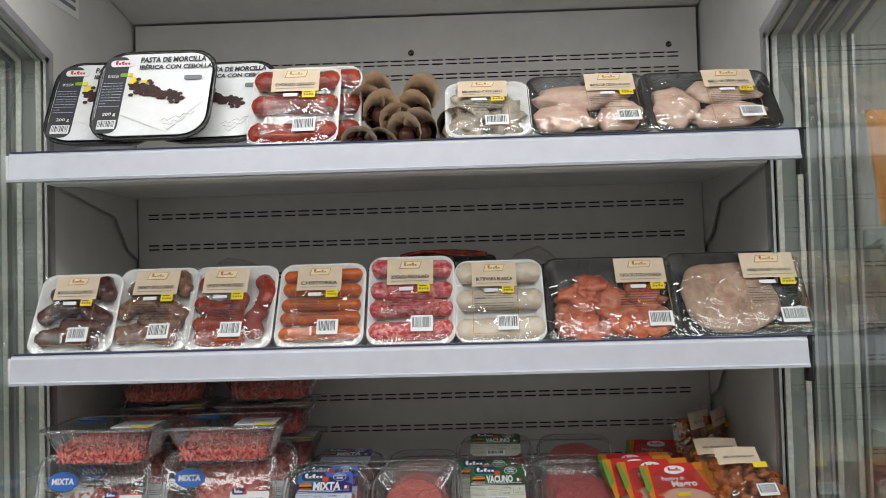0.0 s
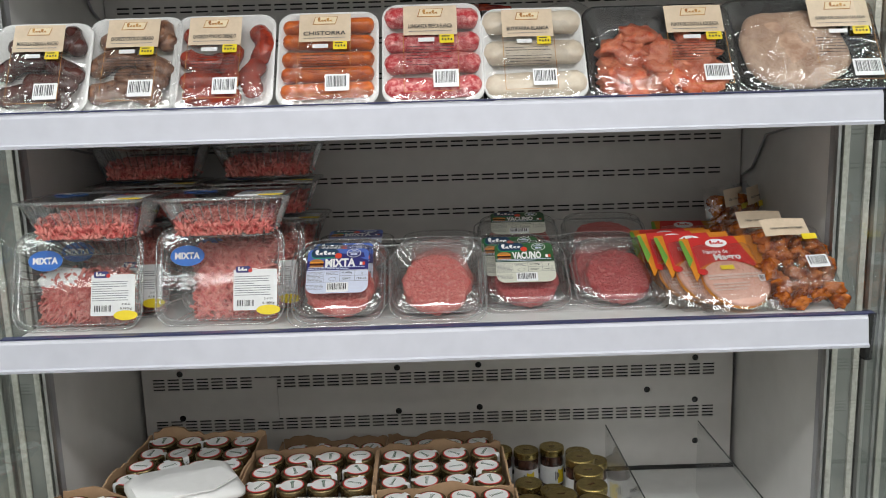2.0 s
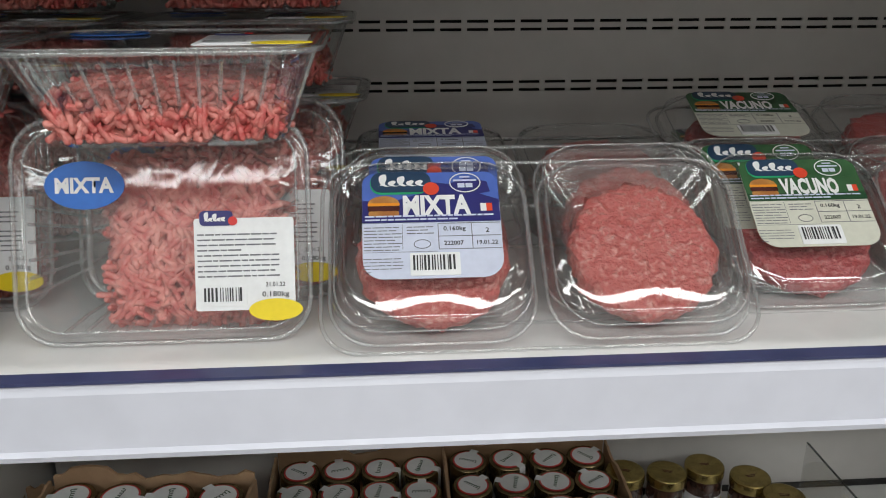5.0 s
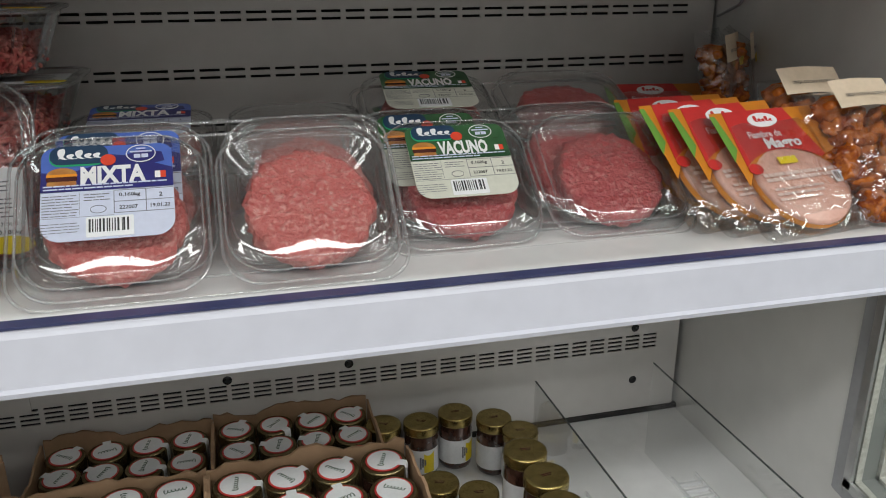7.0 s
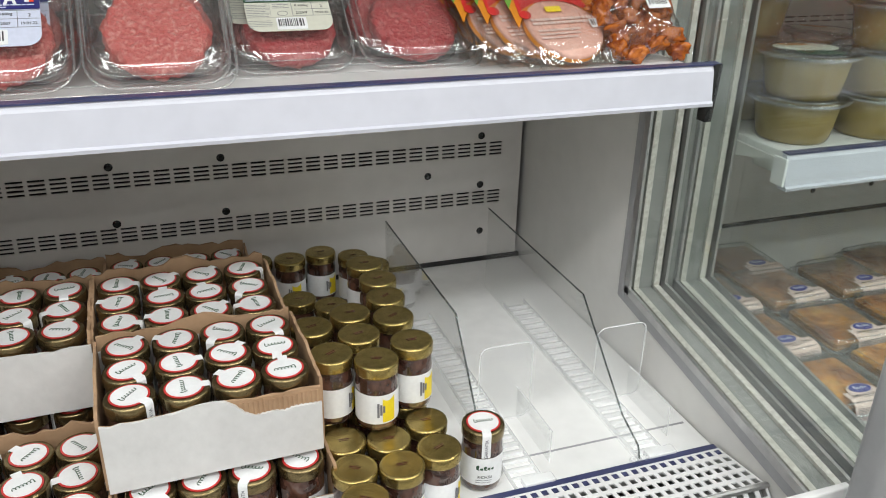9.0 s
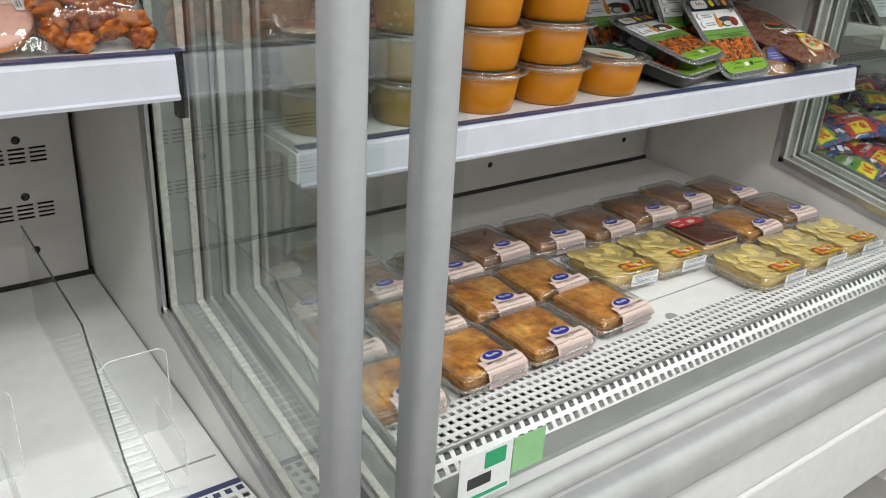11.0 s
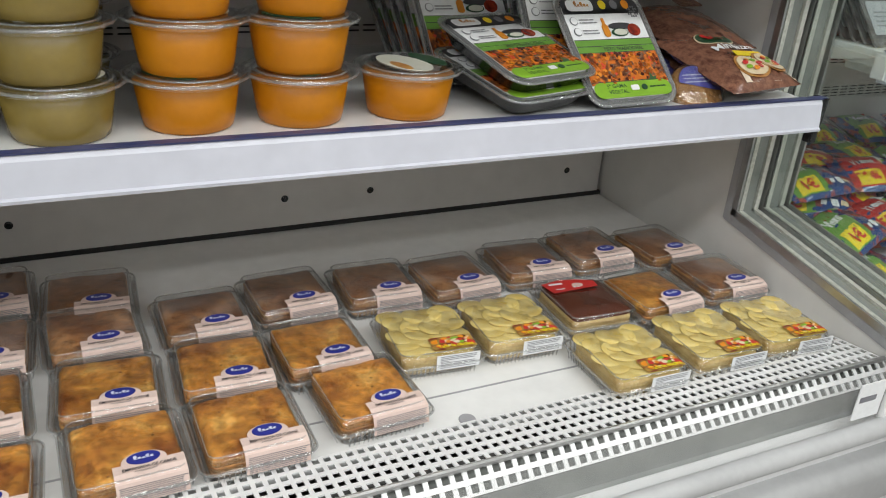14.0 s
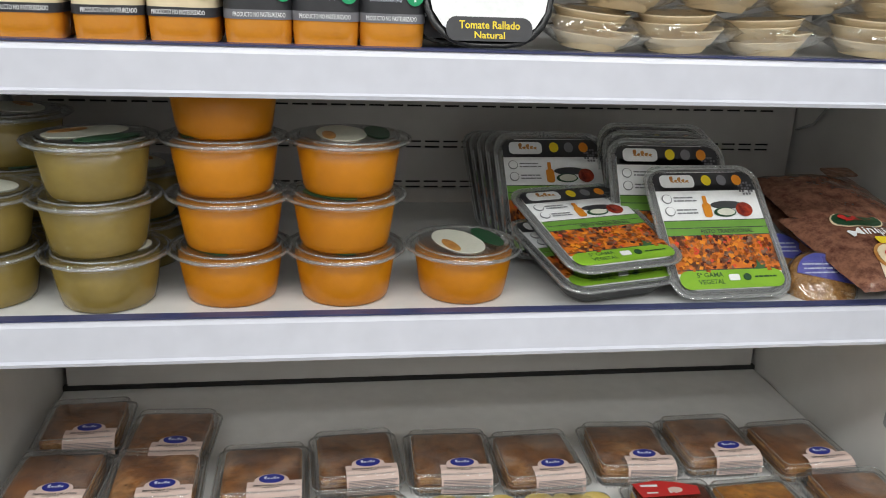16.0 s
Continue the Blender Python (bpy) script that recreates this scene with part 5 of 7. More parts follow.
copy_thing(bv, lean(0.118, 1.485, SH3 + 0.008, 90))


def ham_pack():
    w, h = 0.135, 0.142
    t = thing("sliced_ham_pack", "flat vacuum pack of pink sliced ham with red and yellow print", "ham pack", "sliced ham packs")
    part("sleeve", loft([rrect(w, h, 0.014, 0, 5, 0, h / 2), rrect(w, h, 0.014, 0.001, 5, 0, h / 2)]), M_PACK, t, "clear sealed sleeve")
    part("ham", lathe([(0.048, 0.001), (0.052, 0.004), (0.052, 0.011), (0.049, 0.013)], 28), M_HAM, t, "round pink slices", True).location = (0.004, 0.058, 0)
    rim = part("rind", lathe([(0.053, 0.003), (0.054, 0.006), (0.053, 0.009)], 28, False, False), M_ORANGE, t, "orange rind edge", True)
    rim.location = (0.004, 0.058, 0)
    z = 0.014
    def arch(y_mid, y_end, n=14):
        return [(-w / 2 + 0.004 + (w - 0.008) * k / n, h - y_mid - (y_end - y_mid) * abs(2 * k / n - 0.95) ** 2.2) for k in range(n + 1)]

    topline = [(w / 2 - 0.004, h - 0.004), (-w / 2 + 0.004, h - 0.004)]
    part("amber_print", loft([[Vector((x, y, zz)) for x, y in arch(0.050, 0.094) + topline] for zz in (z, z + 0.0002)]), M_AMBER, t, "amber curved band")
    part("header", loft([[Vector((x * 0.80 - 0.004, y + 0.004, zz)) for x, y in arch(0.056, 0.074) + [(w / 2 - 0.028, h - 0.008), (-w / 2 + 0.012, h - 0.008)]] for zz in (z + 0.0005, z + 0.0007)]), M_RED, t, "red printed header")
    part("green_print", loft([[Vector((x, y, zz)) for x, y in ((-w / 2 + 0.002, h - 0.008), (-w / 2 + 0.002, h - 0.062), (-w / 2 + 0.012, h - 0.048), (-w / 2 + 0.008, h - 0.008))] for zz in (z + 0.0008, z + 0.0012)]), M_STRIPE, t)
    part("logo", oval(0.036, 0.017, -0.006, h - 0.017, z + 0.0008), M_PAPER, t, "white oval logo")
    part("logo_mark", script(-0.006, h - 0.017, 0.026, 0.005, z + 0.0018, 6), M_RED, t)
    words("Fiambre de", 0.040, 0.008, -0.014, h - 0.034, z + 0.0016, M_WHITE, t)
    words("Magro", 0.044, 0.016, 0.002, h - 0.047, z + 0.0016, M_WHITE, t, bold=0.04)
    part("price_tag", card(0.022, 0.008, 0.001, -0.006, h - 0.066, z + 0.0014), M_YELLOW, t)
    part("red_spot", oval(0.016, 0.012, -0.048, h - 0.072, z + 0.0014), M_RED, t)
    text_bars(t, 0.004, h - 0.080, 0.094, 2, 0.0055, z + 0.001, M_PINK, 4, 0.0036)
    text_bars(t, -0.010, h - 0.096, 0.060, 3, 0.0055, z + 0.001, M_PINK, 9, 0.0026)
    barcode(t, 0.048, 0.052, 0.022, 0.013, z + 0.0008, 12)
    part("film", film_mesh(w, h, 0.006, 0.011, 8, 14, 14), M_FILM, t, "", True)
    return t


hp = place(ham_pack(), lean(0.364, 1.326, SH3 - 0.002, 50, 0, 9))
copy_thing(hp, lean(0.332, 1.345, SH3, 49, 0, 12))
copy_thing(hp, lean(0.309, 1.362, SH3, 48, 0, 12))
copy_thing(hp, lean(0.30, 1.405, SH3, 50, 0, 4))


def spicy_pack():
    w, h = 0.128, 0.156
    t = thing("marinated_meat_pack", "clear bag of orange marinated pork pieces with beige label", "meat pack", "marinated meat packs")
    for k, (x, y, a, b) in enumerate([(-0.042 + 0.028 * (i % 4) + 0.006 * math.sin(i * 5), 0.014 + 0.0142 * (i // 4) + 0.005 * math.cos(i * 3), 0.026 + 0.008 * math.sin(i), 0.020 + 0.007 * math.cos(i * 2)) for i in range(34)]):
        part("piece", lump(a, b, 0.024 + 0.004 * math.sin(k * 4), x, y, 0, k, 0.75), M_SPICE, t, "", True)
    part("film", film_mesh(w, h, 0.004, 0.030, 14, 20, 20), M_FILM, t, "crinkled clear film", True)
    z = 0.036
    lab = part("label", grid(0.075, 0.032, 6, 2, lambda u, v: z + 0.002 * math.sin(u * 4), -0.01, h - 0.026), M_BEIGE, t, "beige paper label")
    words("OREJA COCIDA ADOBADA", 0.055, 0.0045, -0.01, h - 0.030, z + 0.003, M_INK, lab)
    part("price_tag", card(0.024, 0.010, 0.001, 0.022, h - 0.046, z + 0.001), M_YELLOW, t)
    barcode(t, 0.018, 0.064, 0.034, 0.022, z + 0.001, 15)
    return t


sp = place(spicy_pack(), lean(0.468, 1.338, SH3 - 0.004, 45, 0, 8))
copy_thing(sp, lean(0.445, 1.392, SH3, 44, 0, 4))
copy_thing(sp, lean(0.452, LIPY + 0.35, SH3, 12, 30, 14))
copy_thing(sp, lean(0.492, LIPY + 0.38, SH3, 10, 36, 16))
copy_thing(hp, lean(0.37, LIPY + 0.3, SH3, 60, 0, -8))

# ---- jars, cartons and dividers on the first fridge's deck ----


def jar(gold):
    """A small glass jar of anchovies; the gold ones have a plain lid and a yellow label."""
    t = thing("anchovy_jar", "glass jar of dark anchovies with " + ("plain gold lid and yellow label" if gold else "bronze lid, round white seal sticker"), "jar", "gold lidded jars" if gold else "boxed anchovy jars")
    part("glass_body", lathe([(0.020, 0.0), (0.0235, 0.003), (0.0245, 0.008), (0.0245, 0.060), (0.0232, 0.068), (0.0215, 0.072)], 22), M_ANCHOVY, t, "glass full of anchovy fillets", True)
    lid = part("lid", lathe([(0.0242, 0.070), (0.0250, 0.0705), (0.0253, 0.072), (0.0253, 0.082), (0.0246, 0.0841), (0.0222, 0.0846), (0.0205, 0.0843), (0.0120, 0.0844), (0.004, 0.0845)], 24), M_GOLD if gold else M_BRONZE, t, "", True)
    lab = loft([[Vector((0.0249 * math.sin(a), -0.0249 * math.cos(a), z)) for a in [-2.2 + 4.4 * i / 24 for i in range(25)]] for z in (0.012, 0.050)], False, False)
    face = [f for f in lab.faces if len(f.verts) == 4 and max((v.co - f.calc_center_median()).length for v in f.verts) > 0.022]
    bmesh.ops.delete(lab, geom=face, context="FACES")
    part("label", lab, M_PAPER, t, "white paper label", True)
    if gold:
        yl = loft([[Vector((0.0252 * math.sin(a), -0.0252 * math.cos(a), z + 0.004 * math.cos(a * 5) * (1 if z > 0.03 else 0))) for a in [0.35 + 1.0 * i / 8 for i in range(9)]] for z in (0.014, 0.046)], False, False)
        face = [f for f in yl.faces if max((v.co - f.calc_center_median()).length for v in f.verts) > 0.0175]
        bmesh.ops.delete(yl, geom=face, context="FACES")
        part("yellow_print", yl, M_YELLOW, t, "yellow print on the label", True)
        fish = bmesh.new()
        for k in range(3):
            merge(fish, loft([[Vector((0.0255 * math.sin(a), -0.0255 * math.cos(a), z)) for a in (0.10 + 0.13 * k, 0.20 + 0.13 * k)] + [Vector((0.0256 * math.sin(a), -0.0256 * math.cos(a), z - 0.001)) for a in (0.20 + 0.13 * k, 0.10 + 0.13 * k)] for z in (0.022 + 0.003 * k, 0.040 - 0.002 * k)], False, False))
        part("fish_print", fish, M_GREYINK, t)
        part("date_stamp", rects([(0.0, 0.0015, 0.013, 0.0012), (0.0, -0.0012, 0.011, 0.0012)], 0.0847), M_MORC, lid)
    else:
        st = part("seal_sticker", lathe([(0.0200, 0.0846), (0.0200, 0.0852)], 24), M_RED, t, "round white sticker with red ring")
        part("sticker_face", lathe([(0.0180, 0.0853), (0.0180, 0.0856)], 24), M_PAPER, st)
        sq = bmesh.new()
        tube([(-0.0118 + 0.0236 * i / 60 + 0.0011 * math.cos(i * 0.68), 0.0005 + (0.0034 if i < 9 else 0.0019) * math.sin(i * 0.68) + 0.00003 * i, 0.0860) for i in range(61)], 0.00042, 4, sq)
        part("script_mark", sq, M_DKGREEN, st)
        strip = bmesh.new()
        pr = [(0.012, 0.0859), (0.0245, 0.0855), (0.0259, 0.082), (0.0259, 0.052)]
        rows = [[strip.verts.new((sx * 0.0052, -r, z)) for sx in (-1, 1)] for r, z in pr]
        for a, b in zip(rows, rows[1:]):
            strip.faces.new((a[0], a[1], b[1], b[0]))
        part("seal_strip", strip, M_PAPER, t, "white seal strip")
        text = words("GARANTIA", 0.026, 0.004, 0, 0, 0, M_GREYINK, t)
        text.matrix_basis = pose(0, -0.0263, 0.065, 90, -90, 0)
        for ob in (words("ANCHOAS", 0.018, 0.0042, 0, 0.024, 0, M_INK, t), part("label_mark", script(0, 0.036, 0.026, 0.0045, 0, 5), M_DKGREEN, t), text_bars(t, 0, 0.019, 0.022, 2, 0.003, 0, M_GREYINK, 6)):
            for v in ob.data.vertices:
                a, r = v.co.x / 0.0252, 0.0252 + v.co.z
                v.co = (r * math.sin(a), -r * math.cos(a), v.co.y)
    return t


def carton(w, d, h, front, torn):
    """An open tray carton with torn upper edges; origin at its base centre."""
    t = thing("jar_carton", "open torn cardboard carton packed with anchovy jars", "carton", "jar cartons")
    rnd = random.Random(int(w * 1e4) + int(d * 1e4) + torn)

    def wall(x0, y0, x1, y1, hh, ragged, name, material):
        n = 22
        bm = bmesh.new()
        nx, ny = (y1 - y0), -(x1 - x0)
        ln = math.hypot(nx, ny)
        off = Vector((nx / ln, ny / ln, 0)) * 0.0032
        rows = []
        for i in range(n + 1):
            u = i / n
            p = Vector((x0 + (x1 - x0) * u, y0 + (y1 - y0) * u, 0))
            top = hh + ragged * (noise.noise(Vector((u * 3.1 + torn * 7, torn, 0))) + 0.35 * noise.noise(Vector((u * 14, torn * 3, 1))))
            if name == "front_wall" and torn % 2:
                top -= 0.020 * min(1.0, max(0.0, (u - 0.56) / 0.1))
            rows.append([bm.verts.new(q) for q in (p, p + Vector((0, 0, top)), p + off + Vector((0, 0, top + rnd.uniform(-0.001, 0.001))), p + off)])
        for a, b in zip(rows, rows[1:]):
            for k in range(4):
                bm.faces.new((a[k], b[k], b[(k + 1) % 4], a[(k + 1) % 4]))
        bm.faces.new(rows[0])
        bm.faces.new(rows[-1][::-1])
        return part(name, bm, material, t)

    a, b = w / 2, d / 2
    wall(-a, -b, a, -b, front, 0.010, "front_wall", M_CARTONW)
    wall(-a, -b + 0.0035, a, -b + 0.0035, front - 0.002, 0.009, "inner_front_wall", M_CARTON)
    wall(a, -b + 0.004, a, b - 0.004, h, 0.010, "side_wall", M_CARTON)
    wall(-a, b - 0.004, -a, -b + 0.004, h, 0.010, "side_wall", M_CARTON)
    wall(a, b, -a, b, h + 0.004, 0.020, "back_wall", M_CARTON)
    part("base", box(-a, a, -b, b, 0, 0.003), M_CARTON, t)
    flu = bmesh.new()
    for i in range(int(w * 0.40 / 0.005)):
        tube([(a - 0.004 - 0.005 * i, -b + 0.0008, front - 0.026), (a - 0.004 - 0.005 * i, -b + 0.001, front - 0.006 + 0.005 * noise.noise(Vector((i * 0.3, torn, 0))))], 0.0022, 5, flu, False)
    part("corrugation", flu, M_CARTON, t, "exposed brown corrugation")["kind"] = "stuff"
    return t


JAR = place(jar(False), pose(0.212, 1.200, DECK, 0, 0, -12))
GOLD = place(jar(True), pose(0.095, 1.240, DECK + 0.0855, 0, 0, -20))
rnd = random.Random(8)
L2 = 0.098


def fill_carton(cx, cy, level, nx, ny, px, py, h=0.088, front=0.07, torn=1, rz=0.0, stagger=0.0, skip=()):
    z = DECK + level * L2
    w, d = nx * px + 0.010, ny * py + 0.010
    c = carton(w, d, h, front, torn)
    c.matrix_basis = pose(cx, cy, z, 0, 0, rz)
    for j in range(ny):
        for i in range(nx):
            if (i, j) in skip:
                continue
            q = pose(cx, cy, z, 0, 0, rz) @ Vector(((i - (nx - 1) / 2) * px + stagger * (j % 2) + rnd.uniform(-0.001, 0.001), (j - (ny - 1) / 2) * py + rnd.uniform(-0.0015, 0.0015), 0.0035))
            copy_thing(JAR, pose(q.x, q.y, q.z, 0, 0, rnd.uniform(0, 360)))


fill_carton(-0.088, 1.272, 1, 4, 3, 0.0515, 0.050, 0.086, 0.080, 3, 2)
fill_carton(-0.098, 1.430, 1, 4, 3, 0.0515, 0.0505, 0.088, 0.07, 5, 1)
fill_carton(-0.314, 1.430, 1, 4, 3, 0.0515, 0.0505, 0.088, 0.080, 8, 1)
fill_carton(-0.534, 1.490, 1, 4, 4, 0.0505, 0.0505, 0.090, 0.07, 10, -3)
fill_carton(-0.600, 1.285, 1, 4, 3, 0.0515, 0.0505, 0.088, 0.075, 11, -4)
fill_carton(-0.672, 1.560, 0, 2, 6, 0.047, 0.0505, 0.092, 0.07, 13, 0)
fill_carton(-0.082, 1.245, 0, 4, 3, 0.0515, 0.0505, 0.088, 0.055, 14, 2)
fill_carton(-0.092, 1.428, 0, 4, 3, 0.0515, 0.0505, 0.088, 0.07, 15, 0)
fill_carton(-0.100, 1.698, 0, 4, 3, 0.0515, 0.0505, 0.094, 0.07, 16, 0)
fill_carton(-0.304, 1.240, 0, 4, 3, 0.0515, 0.0505, 0.088, 0.06, 17, 0)
fill_carton(-0.314, 1.428, 0, 4, 3, 0.0515, 0.0505, 0.088, 0.07, 18, 0)
fill_carton(-0.318, 1.690, 0, 4, 3, 0.0515, 0.0505, 0.094, 0.07, 19, 0)
fill_carton(-0.510, 1.480, 0, 4, 4, 0.0505, 0.0505, 0.088, 0.07, 20, 0)
fill_carton(-0.585, 1.275, 0, 4, 3, 0.0515, 0.0505, 0.088, 0.05, 21, 0)

# plain gold-lidded jars, two high at the back
lower = [(0.160, 1.215), (0.109, 1.195), (0.060, 1.207), (0.110, 1.147), (0.158, 1.163), (0.060, 1.157), (0.059, 1.108)]
upper = [(0.049, 1.266), (0.145, 1.267), (0.090, 1.300), (0.141, 1.330), (0.040, 1.332), (0.092, 1.353), (0.146, 1.383), (0.150, 1.435), (0.145, 1.487)]
rear = [(0.022, 1.719), (0.075, 1.713), (0.129, 1.725), (0.178, 1.696), (0.064, 1.568), (0.106, 1.536), (0.062, 1.486), (0.054, 1.433), (0.143, 1.487), (0.148, 1.436), (0.203, 1.655)]
for x, y in lower:
    copy_thing(GOLD, pose(x - 0.010, y + 0.010, DECK, 0, 0, rnd.uniform(-40, 40)))
for x, y in upper:
    copy_thing(GOLD, pose(x, y, DECK + 0.0855, 0, 0, rnd.uniform(-35, 35)))
for x, y in rear:
    copy_thing(GOLD, pose(x, y, DECK, 0, 0, rnd.uniform(-30, 10)))
for j in range(3):
    for i in range(3):
        copy_thing(GOLD, pose(0.042 + 0.0495 * i, 1.275 + 0.0505 * j, DECK, 0, 0, rnd.uniform(-40, 40)))
wrap = thing("white_pack", "white paper wrapped pack lying on the jar cartons", "pack")
bm = loft([rrect(0.175 - 0.02 * abs(k - 1.5), 0.13 - 0.02 * abs(k - 1.5), 0.02, 0.008 * k, 6) for k in range(4)])
for v in bm.verts:
    v.co += Vector((0, 0, 0.004 * noise.noise(v.co * 20)))
part("wrapping", bm, M_WHITE, wrap, "", True)
part("folded_flap", loft([[Vector((a, b, 0.0255 + 0.003 * q + 0.004 * noise.noise(Vector((a * 30, b * 30, 4))))) for a, b in ((-0.078, -0.050), (0.030, -0.056), (0.074, -0.030), (0.060, 0.012), (-0.020, 0.026), (-0.080, 0.004))] for q in (0, 1)]), M_WHITE, wrap, "loose folded paper flap")
wrap.matrix_basis = pose(-0.500, 1.350, DECK + 0.190, 3, 3, 32)


def divider(x, y0=1.16, y1=1.77, tall=0.151):
    t = thing("acrylic_divider", "clear acrylic shelf divider standing on the deck", "divider", "acrylic dividers")
    low = [(y0, DECK + 0.001), (y1, DECK + 0.001), (y1, DECK + tall), (1.338, DECK + tall + 0.002), (y0 + 0.048, DECK + 0.042), (y0 + 0.006, DECK + 0.024), (y0, DECK + 0.010)]
    part("sheet", prism(low, x, x + 0.002), M_ACRYL, t, "clear sheet")
    bm = bmesh.new()
    for a, b in zip(low[2:], low[3:]):
        tube([(x + 0.001, *a), (x + 0.001, *b)], 0.0013, 5, bm)
    part("cut_edge", bm, M_EDGE, t, "grey cut edge")
    part("foot", box(x - 0.012, x + 0.014, y0 - 0.004, y0 + 0.004, DECK, DECK + 0.012, 0.002), M_ACRYL, t)
    return t


divider(0.226, 1.20, 1.665)
divider(0.410, 1.165, 1.672)
for x in (0.285, 0.455):
    pu = thing("pusher_tray", "clear ribbed plastic pusher tray on the deck", "pusher", "pusher trays")
    for sx in (-0.042, -0.004):
        part("runner", box(x + sx, x + sx + 0.0025, 1.165, 1.60, DECK + 0.001, DECK + 0.007, 0.0005), M_RIB, pu)
    for k in range(26):
        part("rib", box(x - 0.0394, x - 0.0041, 1.18 + 0.016 * k, 1.184 + 0.016 * k, DECK + 0.001, DECK + 0.0065), M_RIB, pu)
    stop = part("front_stop", loft([[Vector((x + p.x, yy, DECK + 0.06 + p.y)) for p in rrect(0.075, 0.115, 0.012, 0)] for yy in (1.30, 1.302)]), M_ACRYL, pu, "clear upright stop")
    edge = bead(0.075, 0.115, 0.012, 0, 0, 0.0009)
    ed = part("stop_edge", edge, M_RIB, stop, "", True)
    ed.matrix_basis = pose(x, 1.301, DECK + 0.06, 90, 0, 0)
    part("spring_arm", box(x + 0.018, x + 0.020, 1.20, 1.30, DECK + 0.004, DECK + 0.05), M_ACRYL, pu)
    part("spring_edge", tube([(x + 0.019, 1.20, DECK + 0.004), (x + 0.019, 1.20, DECK + 0.05), (x + 0.019, 1.30, DECK + 0.05)], 0.0009, 5), M_RIB, pu)
    part("foot_block", box(x - 0.03, x + 0.01, 1.163, 1.178, DECK + 0.001, DECK + 0.010, 0.001), M_RIB, pu)
part("dark_strip", box(X1 + 0.005, X1 + W - 0.005, 1.145, 1.165, DECK - 0.002, DECK + 0.006, 0.001), M_BLUE, c1, "dark blue deck edge strip")
drain = part("drain_plug", lathe([(0.011, 0), (0.011, 0.001), (0.009, 0.0015)], 18), M_TRIM, c2)
drain.matrix_basis = pose(1.285, 1.165, DECK + 0.0005)


def front_box(x, display, sticker):
    """The small box on the riser with carton thermometer."""
    t = thing("thermometer_plate", "white plate with a small red digital thermometer", "thermometer", "fridge thermometers")
    part("plate", box(x - 0.062, x + 0.062, 0.975, 0.984, 0.495, 0.590, 0.002), M_WHITE, t)
    part("slot", card(0.036, 0.013, 0.006, 0, 0, 0), M_DARK, t).matrix_basis = pose(x - 0.012, 0.9748, 0.570, 90, 0, 0)
    part("bezel", box(x - 0.036, x + 0.030, 0.968, 0.976, 0.506, 0.546, 0.003), M_GREY, t, "grey bezel")
    part("screen", box(x - 0.028, x + 0.022, 0.966, 0.969, 0.515, 0.538, 0.001), M_BLACK, t, "dark screen")
    dg = part("digits", rects([(-0.008, 0.003, 0.007, 0.0015), (-0.008, -0.003, 0.007, 0.0015), (-0.0045, 0, 0.0015, 0.012), (0.004, 0.005, 0.006, 0.0015), (0.0065, 0, 0.0015, 0.012)], 0), M_REDDISP, t, "red glowing digits")
    dg.matrix_basis = pose(x, 0.9655, 0.5265, 90, 0, 0)
    return t


front_box(0.480, True, False)
front_box(1.864, True, False)
stick = thing("green_sticker", "green and white shop sticker on the clear riser", "sticker")
part("white_half", box(0.70, 0.775, 0.9835, 0.9845, 0.514, 0.582), M_PAPER, stick)
part("green_border", box(0.703, 0.772, 0.9828, 0.9834, 0.518, 0.523), M_TEAL, stick)
part("green_swoosh", prism([(0.9828, 0.556), (0.9833, 0.556), (0.9833, 0.578), (0.9828, 0.578)], 0.735, 0.765), M_TEAL, stick)
part("green_half", box(0.777, 0.825, 0.9835, 0.9845, 0.530, 0.580), M_PALEGREEN, stick, "light green half")
part("print", box(0.712, 0.745, 0.9826, 0.9833, 0.535, 0.550), M_INK, stick)
blue = thing("blue_sticker", "small blue lettered label on the grey bumper", "sticker")
part("label", box(1.812, 1.890, 0.9376, 0.9384, 0.432, 0.452), M_SKYBLUE, blue)
tx = words("AUTOMERO 8", 0.06, 0.009, 0, 0, 0, M_INK, blue)
tx.matrix_basis = pose(1.851, 0.9371, 0.442, 90, 0, 0)
tag = thing("price_card", "small white card on the clear riser", "sticker")
part("card", box(1.750, 1.800, 0.9825, 0.9840, 0.513, 0.568), M_PAPER, tag)
part("card_print", box(1.755, 1.785, 0.9818, 0.9824, 0.540, 0.548), M_GREYINK, tag)

# ---- second fridge: pastry packs on the deck ----


def pastry_block(w, h, d, seed):
    bm = bmesh.new()
    rings = []
    for k, (s, z) in enumerate(((0.97, 0.0), (1.0, 0.25), (0.99, 0.5), (1.0, 0.7), (0.985, 0.9), (0.93, 0.98), (0.75, 1.0), (0.5, 1.0), (0.25, 1.0), (0.05, 1.0))):
        ringp = rrect(w * s, h * s, 0.008 * s, 0, 6)
        rings.append([Vector((p.x, p.y, z * d)) + Vector((noise.noise(Vector((p.x * 60, p.y * 60, z * 3 + seed))), noise.noise(Vector((p.x * 60 + 9, p.y * 60, z * 3 + seed))), 0)) * 0.0022 + Vector((0, 0, 0.004 * noise.noise(Vector((p.x * 30, p.y * 30, seed))) * (1 if z > 0.6 else 0))) for p in ringp])
    return loft(rings, True, True, bm)


